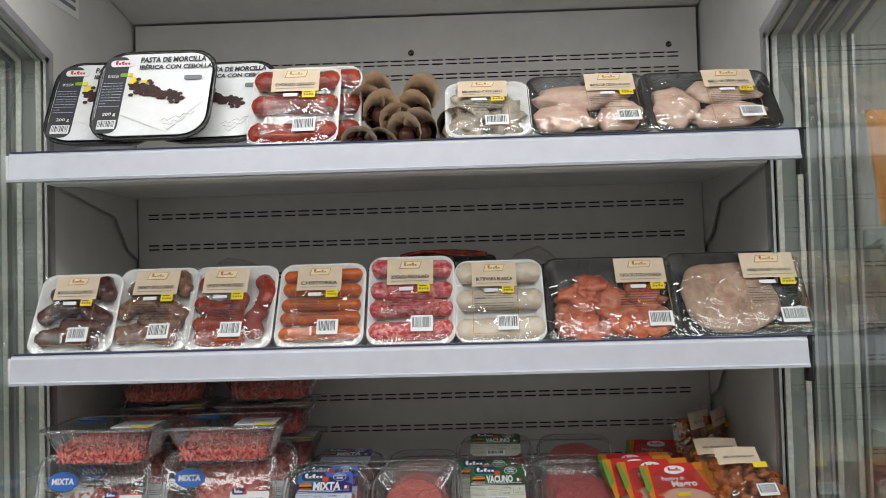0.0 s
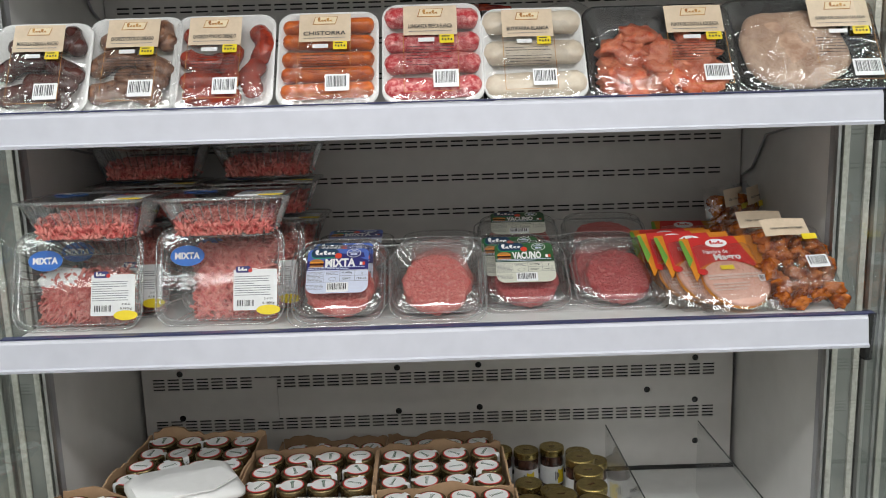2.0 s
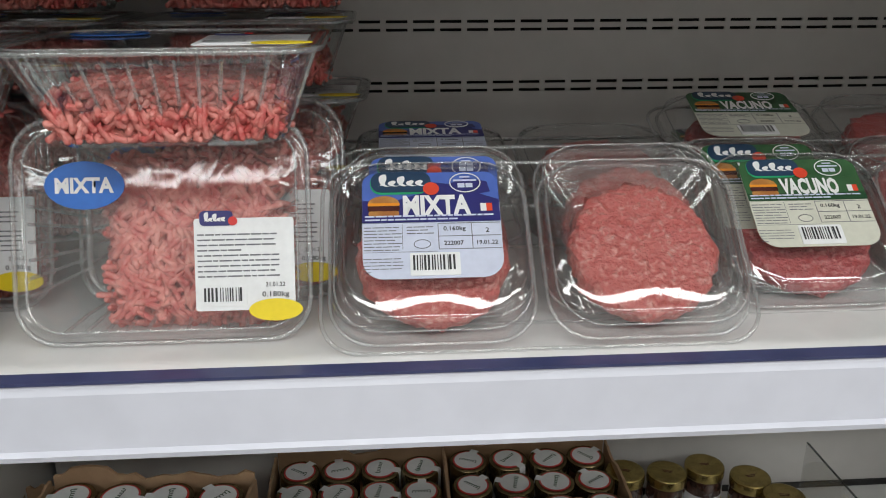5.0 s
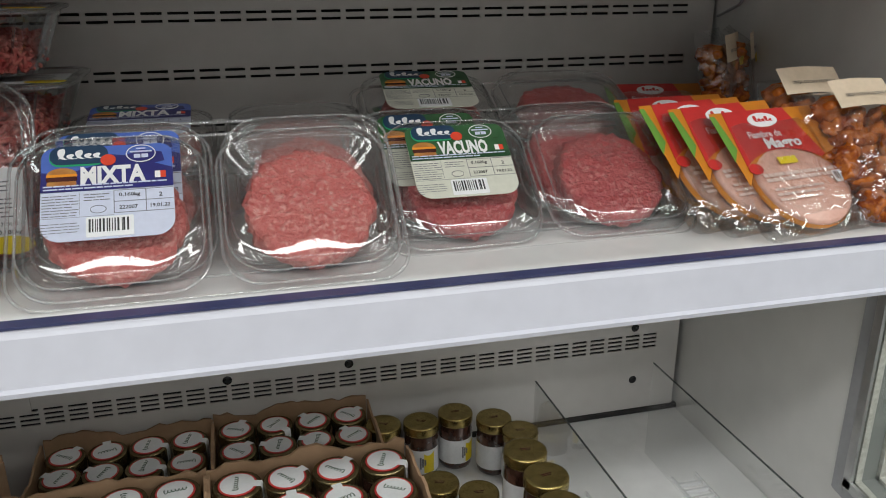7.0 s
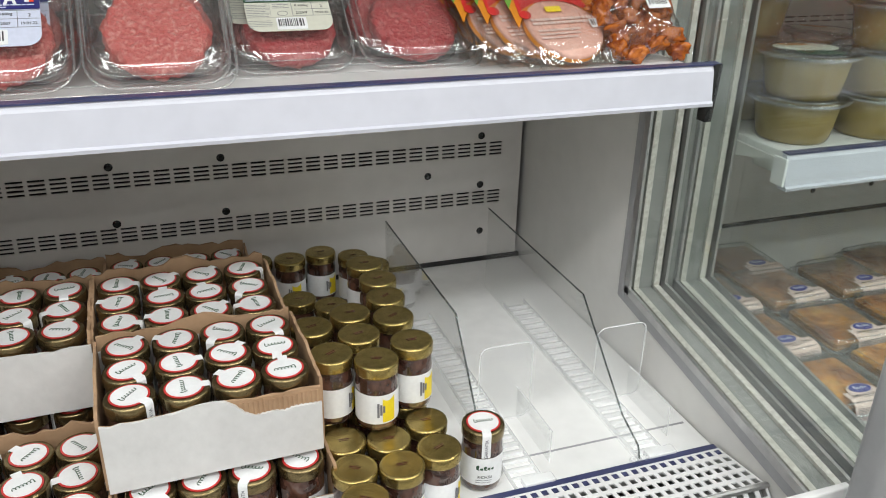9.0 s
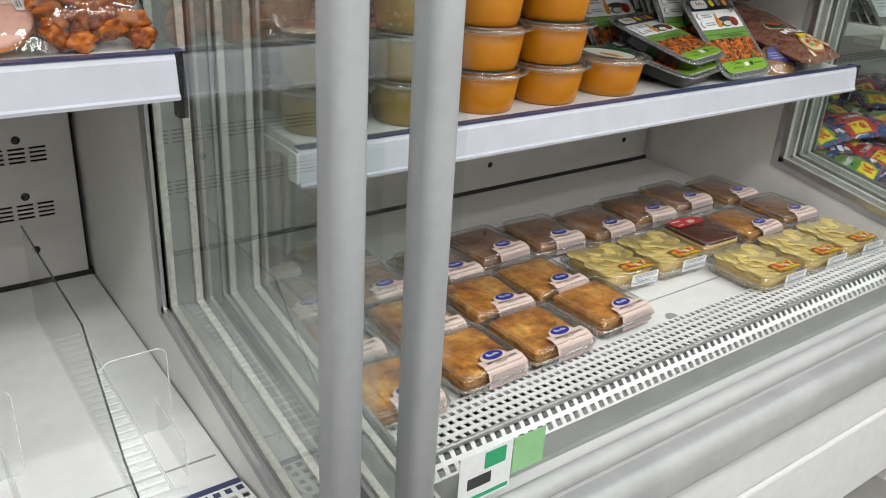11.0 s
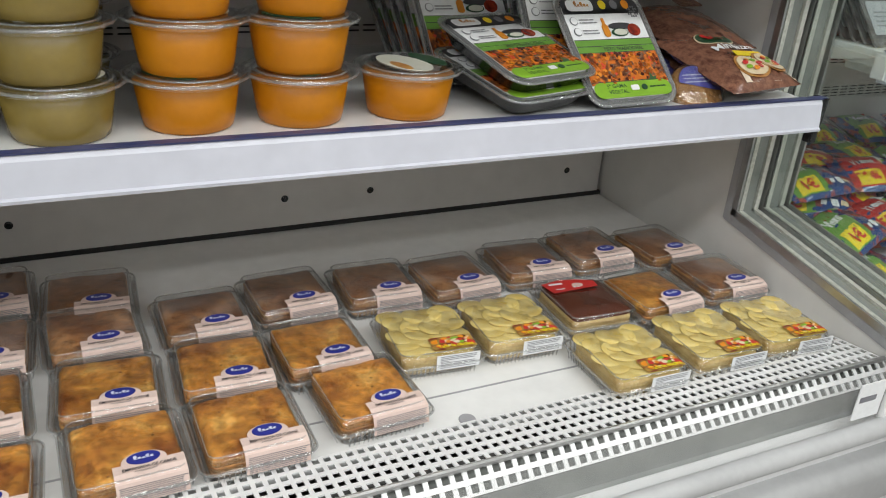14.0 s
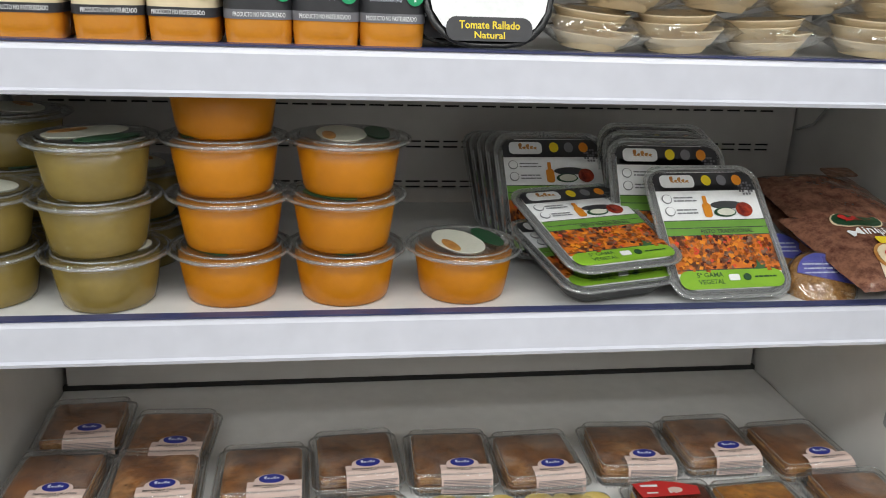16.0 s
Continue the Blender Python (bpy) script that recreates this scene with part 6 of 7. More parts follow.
def crust_top(w, h, seed):
    """A blistered pastry sheet with an uneven outline and sagging edges."""
    n = 30
    off = Vector((seed * 3.7, seed * 1.9, 0))
    bm = bmesh.new()
    rows = []
    for j in range(n + 1):
        row = []
        for i in range(n + 1):
            u, v = i / n * 2 - 1, j / n * 2 - 1
            p = Vector((u, v, 0))
            edge = max(abs(u), abs(v))
            k = 1 + edge ** 6 * (0.035 * noise.noise(p * 4 + off) + 0.02 * noise.noise(p * 13 + off))
            c = 1 - 0.035 * (abs(u * v)) ** 6
            z = 0.0065 - 0.005 * edge ** 22 + 0.0022 * noise.noise(p * 1.3 + off) + 0.0008 * noise.noise(p * 5 + off) + 0.0005 * noise.noise(p * 14 + off)
            row.append(bm.verts.new((u * w / 2 * k * c, v * h / 2 * k * c, z)))
        rows.append(row)
    for a, b in zip(rows, rows[1:]):
        for i in range(n):
            bm.faces.new((a[i], a[i + 1], b[i + 1], b[i]))
    rim = [rows[0][i] for i in range(n)] + [rows[j][n] for j in range(n)] + [rows[n][n - i] for i in range(n)] + [rows[n - j][0] for j in range(n)]
    low = [bm.verts.new((q.co.x * 0.985, q.co.y * 0.985, -0.004)) for q in rim]
    for i in range(len(rim)):
        k = (i + 1) % len(rim)
        bm.faces.new((rim[i], rim[k], low[k], low[i]))
    return bm


def pastry_pack(name, label, top_mat, brand, seed):
    """A clear clam pack with a square pastry and the label over its front edge."""
    t = thing(name, label, "pastry pack", "pastry packs")
    w, h, d = 0.120, 0.128, 0.036
    part("tray", shell(w, h, d * 0.55, 0.012, True, 0.010), M_PACK, t, "clear ribbed tray", True)
    part("lid", loft([rrect(w, h, 0.012, d * 0.6, 6, 0, h / 2), rrect(w - 0.006, h - 0.006, 0.012, d * 0.95, 6, 0, h / 2), rrect(w - 0.014, h - 0.014, 0.010, d, 6, 0, h / 2)], False, True), M_FOG if top_mat == M_CRUSTDK else M_PACKLID, t, "clear lid, partly fogged" if top_mat == M_CRUSTDK else "clear lid", True)
    ribs = bmesh.new()
    for k in range(17):
        for sy in (0, 1):
            tube([(-w / 2 + 0.012 + (w - 0.024) * k / 16, 0.0045 - 0.005 + sy * (h + 0.001), 0.002), (-w / 2 + 0.012 + (w - 0.024) * k / 16, -0.004 + sy * (h + 0.008), d * 0.52)], 0.0011, 4, ribs, False)
            tube([(-w / 2 - 0.0005 + sy * (w + 0.001) + 0.004 * (0.5 - sy), 0.012 + (h - 0.024) * k / 16, 0.002), (-w / 2 - 0.003 + sy * (w + 0.006), 0.012 + (h - 0.024) * k / 16, d * 0.52)], 0.0011, 4, ribs, False)
    part("tray_ribs", ribs, M_BEAD, t, "fine clear ribs")["kind"] = "stuff"
    pb = part("pastry", pastry_block(w - 0.016, h - 0.018, d * 0.74, seed), M_DOUGH if brand == "blue" else M_SPONGE, t, "layered pastry side", True)
    pb.location = (0, h / 2, 0.002)
    tp = part("crust", crust_top(w - 0.014, h - 0.016, seed) if brand == "blue" else pastry_block(w - 0.018, h - 0.020, 0.008, seed + 3), top_mat, t, "baked top", True)
    tp.location = (0, h / 2, d * 0.70)
    if brand == "blue":
        for k in range(3):
            part("pastry_layer", loft([[p + Vector((0, 0, 0.0012 * noise.noise(Vector((p.x * 50, p.y * 50, k + seed))))) for p in rrect(w - 0.0135 + 0.001 * s, h - 0.0155 + 0.001 * s, 0.009, zz, 8)] for s, zz in ((-1, 0), (0.4, 0.001), (0.4, 0.0028), (-1, 0.004))]), (M_DOUGH, top_mat)[k % 2], t, "", True).location = (0, h / 2, 0.006 + 0.0088 * k)
    part("rim", bead(w + 0.010, h + 0.010, 0.015, d * 0.57, h / 2, 0.0016), M_BEAD, t, "clear rim", True)
    part("lid_edge", bead(w - 0.010, h - 0.010, 0.011, d * 0.985, h / 2, 0.0009), M_BEAD, t, "", True)
    z = d + 0.0012
    if brand == "blue":
        rnd2 = random.Random(seed)
        cx = 0.018
        strip = [(0.026, z), (0.012, z + 0.0004), (0.001, z - 0.004), (-0.003, z - 0.014), (-0.004, z - 0.027)]
        bm = bmesh.new()
        rows = [[bm.verts.new((cx + sx * 0.036, y, zz)) for sx in (-1, 1)] for y, zz in strip]
        for a, b in zip(rows, rows[1:]):
            bm.faces.new((a[0], a[1], b[1], b[0]))
        lab = part("label", bm, M_PINK, t, "pale pink paper label")
        part("label_tab", oval(0.046, 0.030, cx - 0.004, 0.027, z), M_PINK, lab)
        part("logo", oval(0.034, 0.0195, cx - 0.004, 0.0305, z + 0.0009), M_LOGO, lab, "blue oval logo")
        part("logo_mark", script(cx - 0.004, 0.0305, 0.024, 0.0045, z + 0.0019, 2), M_LILAC, lab)
        words("EMPANADA DE CARNE" if seed % 2 else "EMPANADA DE ATÚN", 0.054, 0.0048, cx, 0.0155, z + 0.0016, M_INK, lab)
        words("HOJALDRE", 0.022, 0.0034, cx - 0.004, 0.0095, z + 0.0020, M_INK, lab)
        bars = bmesh.new()
        rr = random.Random(seed)
        for k in range(9):
            cur = -0.033
            while cur < 0.030:
                ln = rr.uniform(0.0012, 0.0050)
                u = k / 8
                y, zz = -0.0032 - 0.0014 * u, z - 0.0065 - 0.0185 * u
                bars.faces.new([bars.verts.new((cx + q, y, zz + e)) for q, e in ((cur, 0), (cur + ln, 0), (cur + ln, 0.0011), (cur, 0.0011))])
                cur += ln + 0.0009
        part("fine_print", bars, M_GREYINK, lab)["kind"] = "stuff"
    elif brand == "fruit":
        lab = part("label", card(0.062, 0.030, 0.002, 0.022, 0.022, z), M_FRUIT, t, "fruit printed label")
        rq = random.Random(17)
        for mm, n in ((M_RED, 12), (M_ORANGE, 12), (M_PASTRY, 9), (M_LIME, 7), (M_MORC, 9)):
            spots_bm = bmesh.new()
            for k in range(n):
                ww = rq.uniform(0.004, 0.010)
                merge(spots_bm, oval(ww, ww * rq.uniform(0.6, 1.0), 0.022 + rq.uniform(-0.026, 0.026), 0.024 + rq.uniform(-0.010, 0.010), z + 0.0007 + rq.uniform(0, 0.0004), 0.0001, 9))
            part("fruit_print", spots_bm, mm, lab)["kind"] = "stuff"
        skirt = part("label_skirt", box(-0.009, 0.053, -0.0045, -0.0035, z - 0.024, z - 0.002), M_PAPER, lab, "white printed skirt")
        tb = text_bars(skirt, 0.022, -0.004, 0.052, 8, 0.0024, 0, M_GREYINK, 9, 0.0011)
        tb.matrix_basis = pose(0, -0.0049, z, 90, 0, 0)
        words("Tarta de manzana", 0.050, 0.008, 0.024, 0.013, z + 0.0016, M_YELLOW, lab, bold=0.03)
        rr = random.Random(seed)
        for k in range(24):
            i, j = k % 4, k // 4
            sl = part("apple_slice", lathe([(0.020, 0), (0.0220, 0.0004), (0.0212, 0.0010), (0.008, 0.0011)], 16), M_APPLE, t, "", True)
            sl.matrix_basis = pose(-0.037 + 0.025 * i + rr.uniform(-0.004, 0.004), 0.022 + 0.0165 * j + rr.uniform(-0.003, 0.003), d * 0.70 + 0.0072 + 0.00010 * k, rr.uniform(-5, 8), rr.uniform(-6, 6), rr.uniform(0, 180)) @ Matrix.Diagonal((1, rr.uniform(0.65, 0.9), 1, 1))
    else:
        lab = part("label", loft([[Vector((a, b, zq)) for a, b in ((-0.052, h - 0.016), (-0.046, h - 0.046), (0.036, h - 0.042), (0.038, h - 0.024), (0.010, h - 0.014), (-0.016, h - 0.010))] for zq in (z, z + 0.0006)]), M_RED, t, "red printed label")
        part("label_print", rects([(-0.030, h - 0.022, 0.024, 0.005), (-0.004, h - 0.034, 0.004, 0.010), (0.003, h - 0.034, 0.004, 0.010), (-0.03, h - 0.038, 0.016, 0.003)], z + 0.0012), M_WHITE, lab)
        part("label_swirl", oval(0.02, 0.012, 0.004, h - 0.032, z + 0.0008), M_PINK, lab)
    return t


GOLDEN = "clear pack with a golden baked meat empanada"
DARKER = "fogged clear pack with a dark baked tuna empanada"
golden = [pastry_pack("empanada_pack", GOLDEN, M_CRUST, "blue", k) for k in (1, 3, 11)]
darker = [pastry_pack("empanada_pack", DARKER, M_CRUSTDK, "blue", k) for k in (2, 4)]
apple = pastry_pack("apple_pastry_pack", "clear pack with a yellow glazed apple slice pastry", M_APPLE, "fruit", 5)
choc = pastry_pack("chocolate_pastry_pack", "clear pack with a chocolate topped pastry and red label", M_CHOC, "choc", 6)
used = set()


def lay(pk, x, y, rz):
    m = pose(x, y, DECK + 0.0005, 0, 0, rz)
    if pk.name in used:
        return copy_thing(pk, m)
    used.add(pk.name)
    return place(pk, m)


spots = [(0.757, 1.576, 1), (0.884, 1.533, 1), (1.029, 1.424, 1), (1.161, 1.452, 1), (1.291, 1.443, 1), (1.422, 1.430, 1), (1.561, 1.444, 1), (1.700, 1.455, 1), (1.833, 1.428, 1),
         (0.750, 1.429, 1), (0.887, 1.425, 1), (1.027, 1.291, 0), (1.159, 1.297, 0), (1.706, 1.282, 0), (1.849, 1.295, 1),
         (0.747, 1.292, 0), (0.888, 1.289, 0), (1.032, 1.164, 0), (1.185, 1.180, 0), (0.750, 1.154, 0), (0.901, 1.162, 0)]
for k, (x, y, dk) in enumerate(spots):
    lay((darker[k % 2] if dk else golden[k % 3]), x - 0.007, y - 0.013, (2, -3, 1, 3, -2)[k % 5])
for x, y in ((1.288, 1.314), (1.418, 1.309), (1.535, 1.175), (1.676, 1.178), (1.805, 1.178)):
    lay(apple, x + 0.006, y - 0.052, -3 + 2 * math.sin(x * 9))
lay(choc, 1.572, 1.275, -2)

# ---- second fridge: tubs and trays on the middle shelf ----
SHC = SC - 0.003


def tub(material, label, printed):
    t = thing("soup_tub", label, "tub", "cream tubs")
    part("cream", lathe([(0.043, 0.0), (0.0465, 0.002), (0.0485, 0.01), (0.0545, 0.052), (0.052, 0.0535), (0.02, 0.0535)], 32), material, t, "", True)
    part("cup_rim", lathe([(0.0555, 0.050), (0.060, 0.0525), (0.060, 0.0545), (0.056, 0.0555)], 32, False, False), M_LIDC, t, "clear rim", True)
    lid = part("lid", lathe([(0.0575, 0.0545), (0.0625, 0.055), (0.0635, 0.058), (0.0625, 0.0605), (0.060, 0.061), (0.057, 0.0585), (0.054, 0.0585), (0.05, 0.0605), (0.01, 0.0612)], 36, False, True), M_LIDC, t, "clear snap lid", True)
    part("lid_rim", bead(0.130, 0.130, 0.0649, 0.0575, 0, 0.0019), M_BEAD, lid, "glossy clear rim", True)
    part("lid_ridge", bead(0.106, 0.106, 0.0529, 0.0605, 0, 0.0012), M_BEAD, lid, "", True)
    pr = part("lid_print", lathe([(0.050, 0.0617), (0.050, 0.0620)], 30), M_LIDC, lid, "printed lid film")
    if printed:
        part("lid_patch", oval(0.086, 0.052, 0.002, -0.008, 0.0623), M_SAGE, lid, "pale printed lid film")
        part("lid_patch_two", oval(0.066, 0.026, -0.002, 0.030, 0.0624), M_DKGREEN, lid)
        part("lid_patch_three", oval(0.040, 0.014, 0.014, -0.022, 0.0631), M_BREAD, lid)
    return t


TO = tub(M_PUMPKIN, "clear lidded tub of orange vegetable cream", True)
TG = tub(M_OLIVE, "clear lidded tub of olive green cream", True)
firsts = {}


def stack(pk, x, y, n, seed):
    r = random.Random(seed)
    for k in range(n):
        m = pose(x + r.uniform(-0.003, 0.003), y + r.uniform(-0.003, 0.003), SHC + 0.0618 * k, 0, 0, r.uniform(0, 360))
        if pk.name in firsts:
            copy_thing(pk, m)
        else:
            firsts[pk.name] = place(pk, m @ Matrix.Diagonal((1.05, 1.05, 1, 1)))


stack(TG, 0.745, 1.372, 2, 1)
stack(TG, 0.870, 1.360, 3, 2)
stack(TO, 1.006, 1.372, 4, 3)
stack(TO, 1.134, 1.372, 3, 4)
stack(TO, 1.269, 1.368, 1, 5)
stack(TG, 0.742, 1.505, 3, 6)
stack(TG, 0.880, 1.495, 2, 7)


def pisto_tray():
    w, h, d = 0.148, 0.174, 0.026
    t = thing("ready_meal_tray", "black sealed tray of stewed vegetables with printed film", "ready meal", "stewed vegetable trays")
    part("tray", tray_mesh(w, h, d, 0.024), M_BLACK, t, "black tray", True)
    part("rim", loft([rrect(w + 0.008, h + 0.008, 0.026, d - 0.001, 6, 0, h / 2), rrect(w + 0.008, h + 0.008, 0.026, d + 0.0012, 6, 0, h / 2)]), M_MILKY, t, "milky clear sealed rim")
    part("rim_bead", bead(w + 0.008, h + 0.008, 0.026, d, h / 2, 0.0018), M_BEAD, t, "", True)
    z = d + 0.0018
    W2 = w - 0.012
    film = part("film_print", card(W2, h - 0.012, 0.020, 0, h / 2, z, 0.0004), M_PAPER, t, "white printed film")
    z += 0.0009
    part("black_head", card(W2, 0.026, 0.018, 0, h - 0.020, z, 0.0002), M_INK, film)
    part("black_head_foot", rects([(0, h - 0.029, W2, 0.009)], z + 0.0002), M_INK, film)
    part("logo", card(0.046, 0.018, 0.006, -0.036, h - 0.020, z + 0.0006), M_PAPER, film, "white logo plate")
    part("logo_mark", script(-0.033, h - 0.019, 0.030, 0.006, z + 0.0016, 9), M_BREAD, film)
    for k, m in enumerate((M_YELLOW, M_GREYINK, M_ORANGE)):
        part("round_badge", oval(0.013, 0.015, 0.004 + 0.021 * k, h - 0.019, z + 0.0006), m, film)
    part("green_band", rects([(0, h * 0.535, W2, 0.0095), (0, h * 0.475, W2, 0.0095)], z + 0.0003), M_STRIPE, film)
    part("band_edge", rects([(0, h * q, W2, 0.0011) for q in (0.565, 0.505, 0.445)], z + 0.0005), M_INK, film)
    words("PISTO TRADICIONAL", 0.070, 0.0055, 0.012, h * 0.475, z + 0.001, M_INK, film)
    part("stew_print", rects([(0, h * 0.30, W2, h * 0.285)], z + 0.0002), M_PISTO, film, "photo of orange stewed vegetables")
    rnd3 = random.Random(31)
    for m, n in ((M_SPICE, 90), (M_MORC, 40), (M_ORANGE, 40), (M_SCARLET, 24), (M_CRIOLLO, 50)):
        bm = bmesh.new()
        for k in range(n):
            a = rnd3.uniform(0, 6.28)
            cx, cy, s = rnd3.uniform(-W2 / 2 + 0.005, W2 / 2 - 0.005), h * rnd3.uniform(0.17, 0.435), rnd3.uniform(0.0022, 0.0045)
            bm.faces.new([bm.verts.new((cx + s * math.cos(a + q), cy + s * math.sin(a + q) * rnd3.uniform(0.7, 1.1), z + 0.0006 + 1e-5 * k)) for q in (0, 1.3, 2.9, 4.4)])
        part("vegetable_print", bm, m, film)["kind"] = "stuff"
    part("green_foot", card(W2, 0.024, 0.012, 0, 0.0185, z + 0.0008, 0.0003), M_LIME, film)
    part("foot_edge", rects([(0, 0.0312, W2, 0.0012)], z + 0.0012), M_INK, film)
    part("leaf_print", loft([[Vector((0.040 + a, 0.030 + b, zq)) for a, b in ((-0.010, 0), (-0.004, 0.004), (-0.002, 0.013), (0.002, 0.005), (0.009, 0.006), (0.004, 0.0))] for zq in (z + 0.0014, z + 0.0016)]), M_GREEN, film)
    words("5ª GAMA", 0.034, 0.006, -0.028, 0.0245, z + 0.0012, M_DKGREEN, film)
    words("VEGETAL", 0.034, 0.006, -0.028, 0.0155, z + 0.0012, M_DKGREEN, film)
    part("white_mark", card(0.014, 0.008, 0.002, 0.002, 0.020, z + 0.0016), M_PAPER, film)
    part("green_mark", oval(0.010, 0.009, 0.019, 0.020, z + 0.0016), M_DKGREEN, film)
    text_bars(film, 0.044, 0.020, 0.03, 1, 0.003, z + 0.0016, M_DKGREEN, 3, 0.0022)
    part("bottle_print", card(0.011, 0.020, 0.004, -0.006, h * 0.645, z + 0.0006), M_AMBER, film)
    part("bottle_neck_print", card(0.005, 0.014, 0.001, -0.006, h * 0.72, z + 0.0006), M_AMBER, film)
    part("aubergine_print", oval(0.044, 0.011, 0.022, h * 0.685, z + 0.0005), M_INK, film)
    part("courgette_skin_print", oval(0.030, 0.013, 0.017, h * 0.625, z + 0.0007), M_DKGREEN, film)
    part("courgette_print", oval(0.024, 0.010, 0.018, h * 0.625, z + 0.0015), M_SAGE, film)
    part("tomato_print", oval(0.022, 0.020, 0.044, h * 0.645, z + 0.0009), M_CHORIZO, film)
    for k in range(2):
        part("round_icon", oval(0.013, 0.013, -0.056, h * (0.74 - 0.10 * k), z + 0.0005), M_GREYINK, film)
        part("round_icon_face", oval(0.011, 0.011, -0.056, h * (0.74 - 0.10 * k), z + 0.0012), M_PAPER, film)
        text_bars(film, -0.032, h * (0.75 - 0.10 * k), 0.03, 2, 0.0045, z + 0.001, M_GREYINK, 5 + k, 0.0018)
    part("corner_print", rects([(0.047 + 0.004 * q, h * 0.775 + 0.004 * g, 0.0030, 0.0030) for q in range(5) for g in range(5) if (q * 3 + g * 2) % 4], z + 0.0006), M_GREYINK, film)
    return t


PI = place(pisto_tray(), lean(1.587, LIPY + 0.042, SHC - 0.008, 46, 0, 4))
copy_thing(PI, lean(1.452, LIPY + 0.022, SHC, 80, 14))
copy_thing(PI, lean(1.452, LIPY + 0.024, SHC + 0.025, 74, 15))
for k in range(5):
    copy_thing(PI, lean(1.418 - 0.005 * k, 1.468 + 0.026 * k, SHC - 0.002, 40 + 3 * k, 2))
copy_thing(PI, lean(1.548, LIPY + 0.115, SHC, 36, -2))
copy_thing(PI, lean(1.552, LIPY + 0.155, SHC, 34, -4))
copy_thing(PI, lean(1.556, LIPY + 0.20, SHC, 30, -4))


def pillow(w, h, d, seed, nx=16, ny=16):
    """A soft filled bag, lying on its back."""
    bm = bmesh.new()
    for sgn in (1, -1):
        def fz(u, v):
            e = (max(0, math.sin(math.pi * u)) ** 0.55) * (max(0, math.sin(math.pi * v)) ** 0.45)
            return sgn * d / 2 * e * (1 + 0.25 * noise.noise(Vector((u * 4 + seed, v * 4, 0)))) + d / 2 + 0.0016 * noise.noise(Vector((u * 13, v * 13, seed)))
        merge(bm, grid(w, h, nx, ny, fz, 0, h / 2))
    return bm


def pizza_bag():
    t = thing("mini_pizza_bag", "brown printed bag of mini pizzas with green oval logo", "food bag", "mini pizza bags")
    part("bag", pillow(0.165, 0.170, 0.045, 3, 24, 24), M_BROWNBAG, t, "glossy brown bag", True)
    z = 0.047
    part("logo_border", oval(0.076, 0.048, 0.0, 0.122, z - 0.0006), M_PASTRY, t)
    part("logo", oval(0.072, 0.044, 0.0, 0.122, z), M_DKGREEN, t, "green oval logo")
    part("logo_mark", script(0, 0.122, 0.054, 0.013, z + 0.001, 8), M_RED, t)
    words("Minipizzas", 0.096, 0.019, 0.010, 0.087, z + 0.001, M_PAPER, t)
    part("yellow_band", card(0.075, 0.013, 0.004, 0.024, 0.071, z + 0.0004), M_YELLOW, t)
    part("photo_print", loft([[Vector((a, b, zq)) for a, b in ((0.078, 0.085), (0.060, 0.088), (0.020, 0.066), (-0.030, 0.050), (-0.045, 0.012), (0.02, 0.006), (0.078, 0.008))] for zq in (z - 0.0016, z - 0.0014)]), M_PAPERCONE, t, "pale photo corner")
    for k, (x, y) in enumerate(((-0.005, 0.040), (0.044, 0.046))):
        p1 = part("pizza_print", oval(0.062, 0.054, x, y, z - 0.001 + 0.001 * k), M_BREAD, t)
        part("cheese_print", oval(0.054, 0.046, x, y, z + 0.0002 + 0.001 * k), M_PASTRY, p1)
        for q in range(7):
            part("topping_print", oval(0.010, 0.008, x + 0.014 * math.cos(q * 0.9), y + 0.011 * math.sin(q * 0.9), z + 0.0012 + 0.001 * k), (M_RED, M_LIME, M_ORANGE)[q % 3], p1)
    w, h, d = 0.165, 0.170, 0.045
    bag = [o for o in t.children if o.name.startswith("bag")][0]
    for ob in [o for o in t.children if o != bag] + [q for o in t.children for q in o.children]:
        for v in ob.data.vertices:
            u, q = min(0.98, max(0.02, v.co.x / w + 0.5)), min(0.98, max(0.02, v.co.y / h))
            e = math.sin(math.pi * u) ** 0.55 * math.sin(math.pi * q) ** 0.45
            v.co.z += d / 2 * e * (1 + 0.25 * noise.noise(Vector((u * 4 + 3, q * 4, 0)))) + d / 2 + 0.0016 * noise.noise(Vector((u * 13, q * 13, 3))) + 0.0022 - 0.047
    return t


PB = place(pizza_bag(), lean(1.812, LIPY + 0.014, SHC, 76, 0, 10))
plain = thing("mini_pizza_bag", "brown glossy bag of mini pizzas seen from its plain back", "food bag", "mini pizza bags")
part("bag", pillow(0.165, 0.165, 0.042, 5, 24, 24), M_BROWNBAG, plain, "glossy brown bag", True)
part("window_print", card(0.050, 0.030, 0.008, 0.045, 0.140, 0.041), M_CRIOLLO, plain)
place(plain, lean(1.812, LIPY + 0.112, SHC, 74, 0, 6))
copy_thing(plain, lean(1.808, LIPY + 0.122, SHC + 0.034, 78, 0, 3))
ch = thing("round_pastry", "round golden pastry in film with a dark violet label", "pastry pack")
part("pastry", lathe([(0.036, 0), (0.042, 0.006), (0.042, 0.02), (0.036, 0.026), (0.01, 0.028)], 26), M_DOUGH, ch, "", True)
part("label", loft([[Vector((0.036 * math.cos(a), 0.036 * math.sin(a), z)) for a in [math.pi * i / 14 - 0.25 for i in range(15)]] for z in (0.0285, 0.029)]), M_VIOLET, ch, "violet label")
text_bars(ch, 0.0, 0.02, 0.05, 3, 0.006, 0.0296, M_LILAC, 4, 0.002)
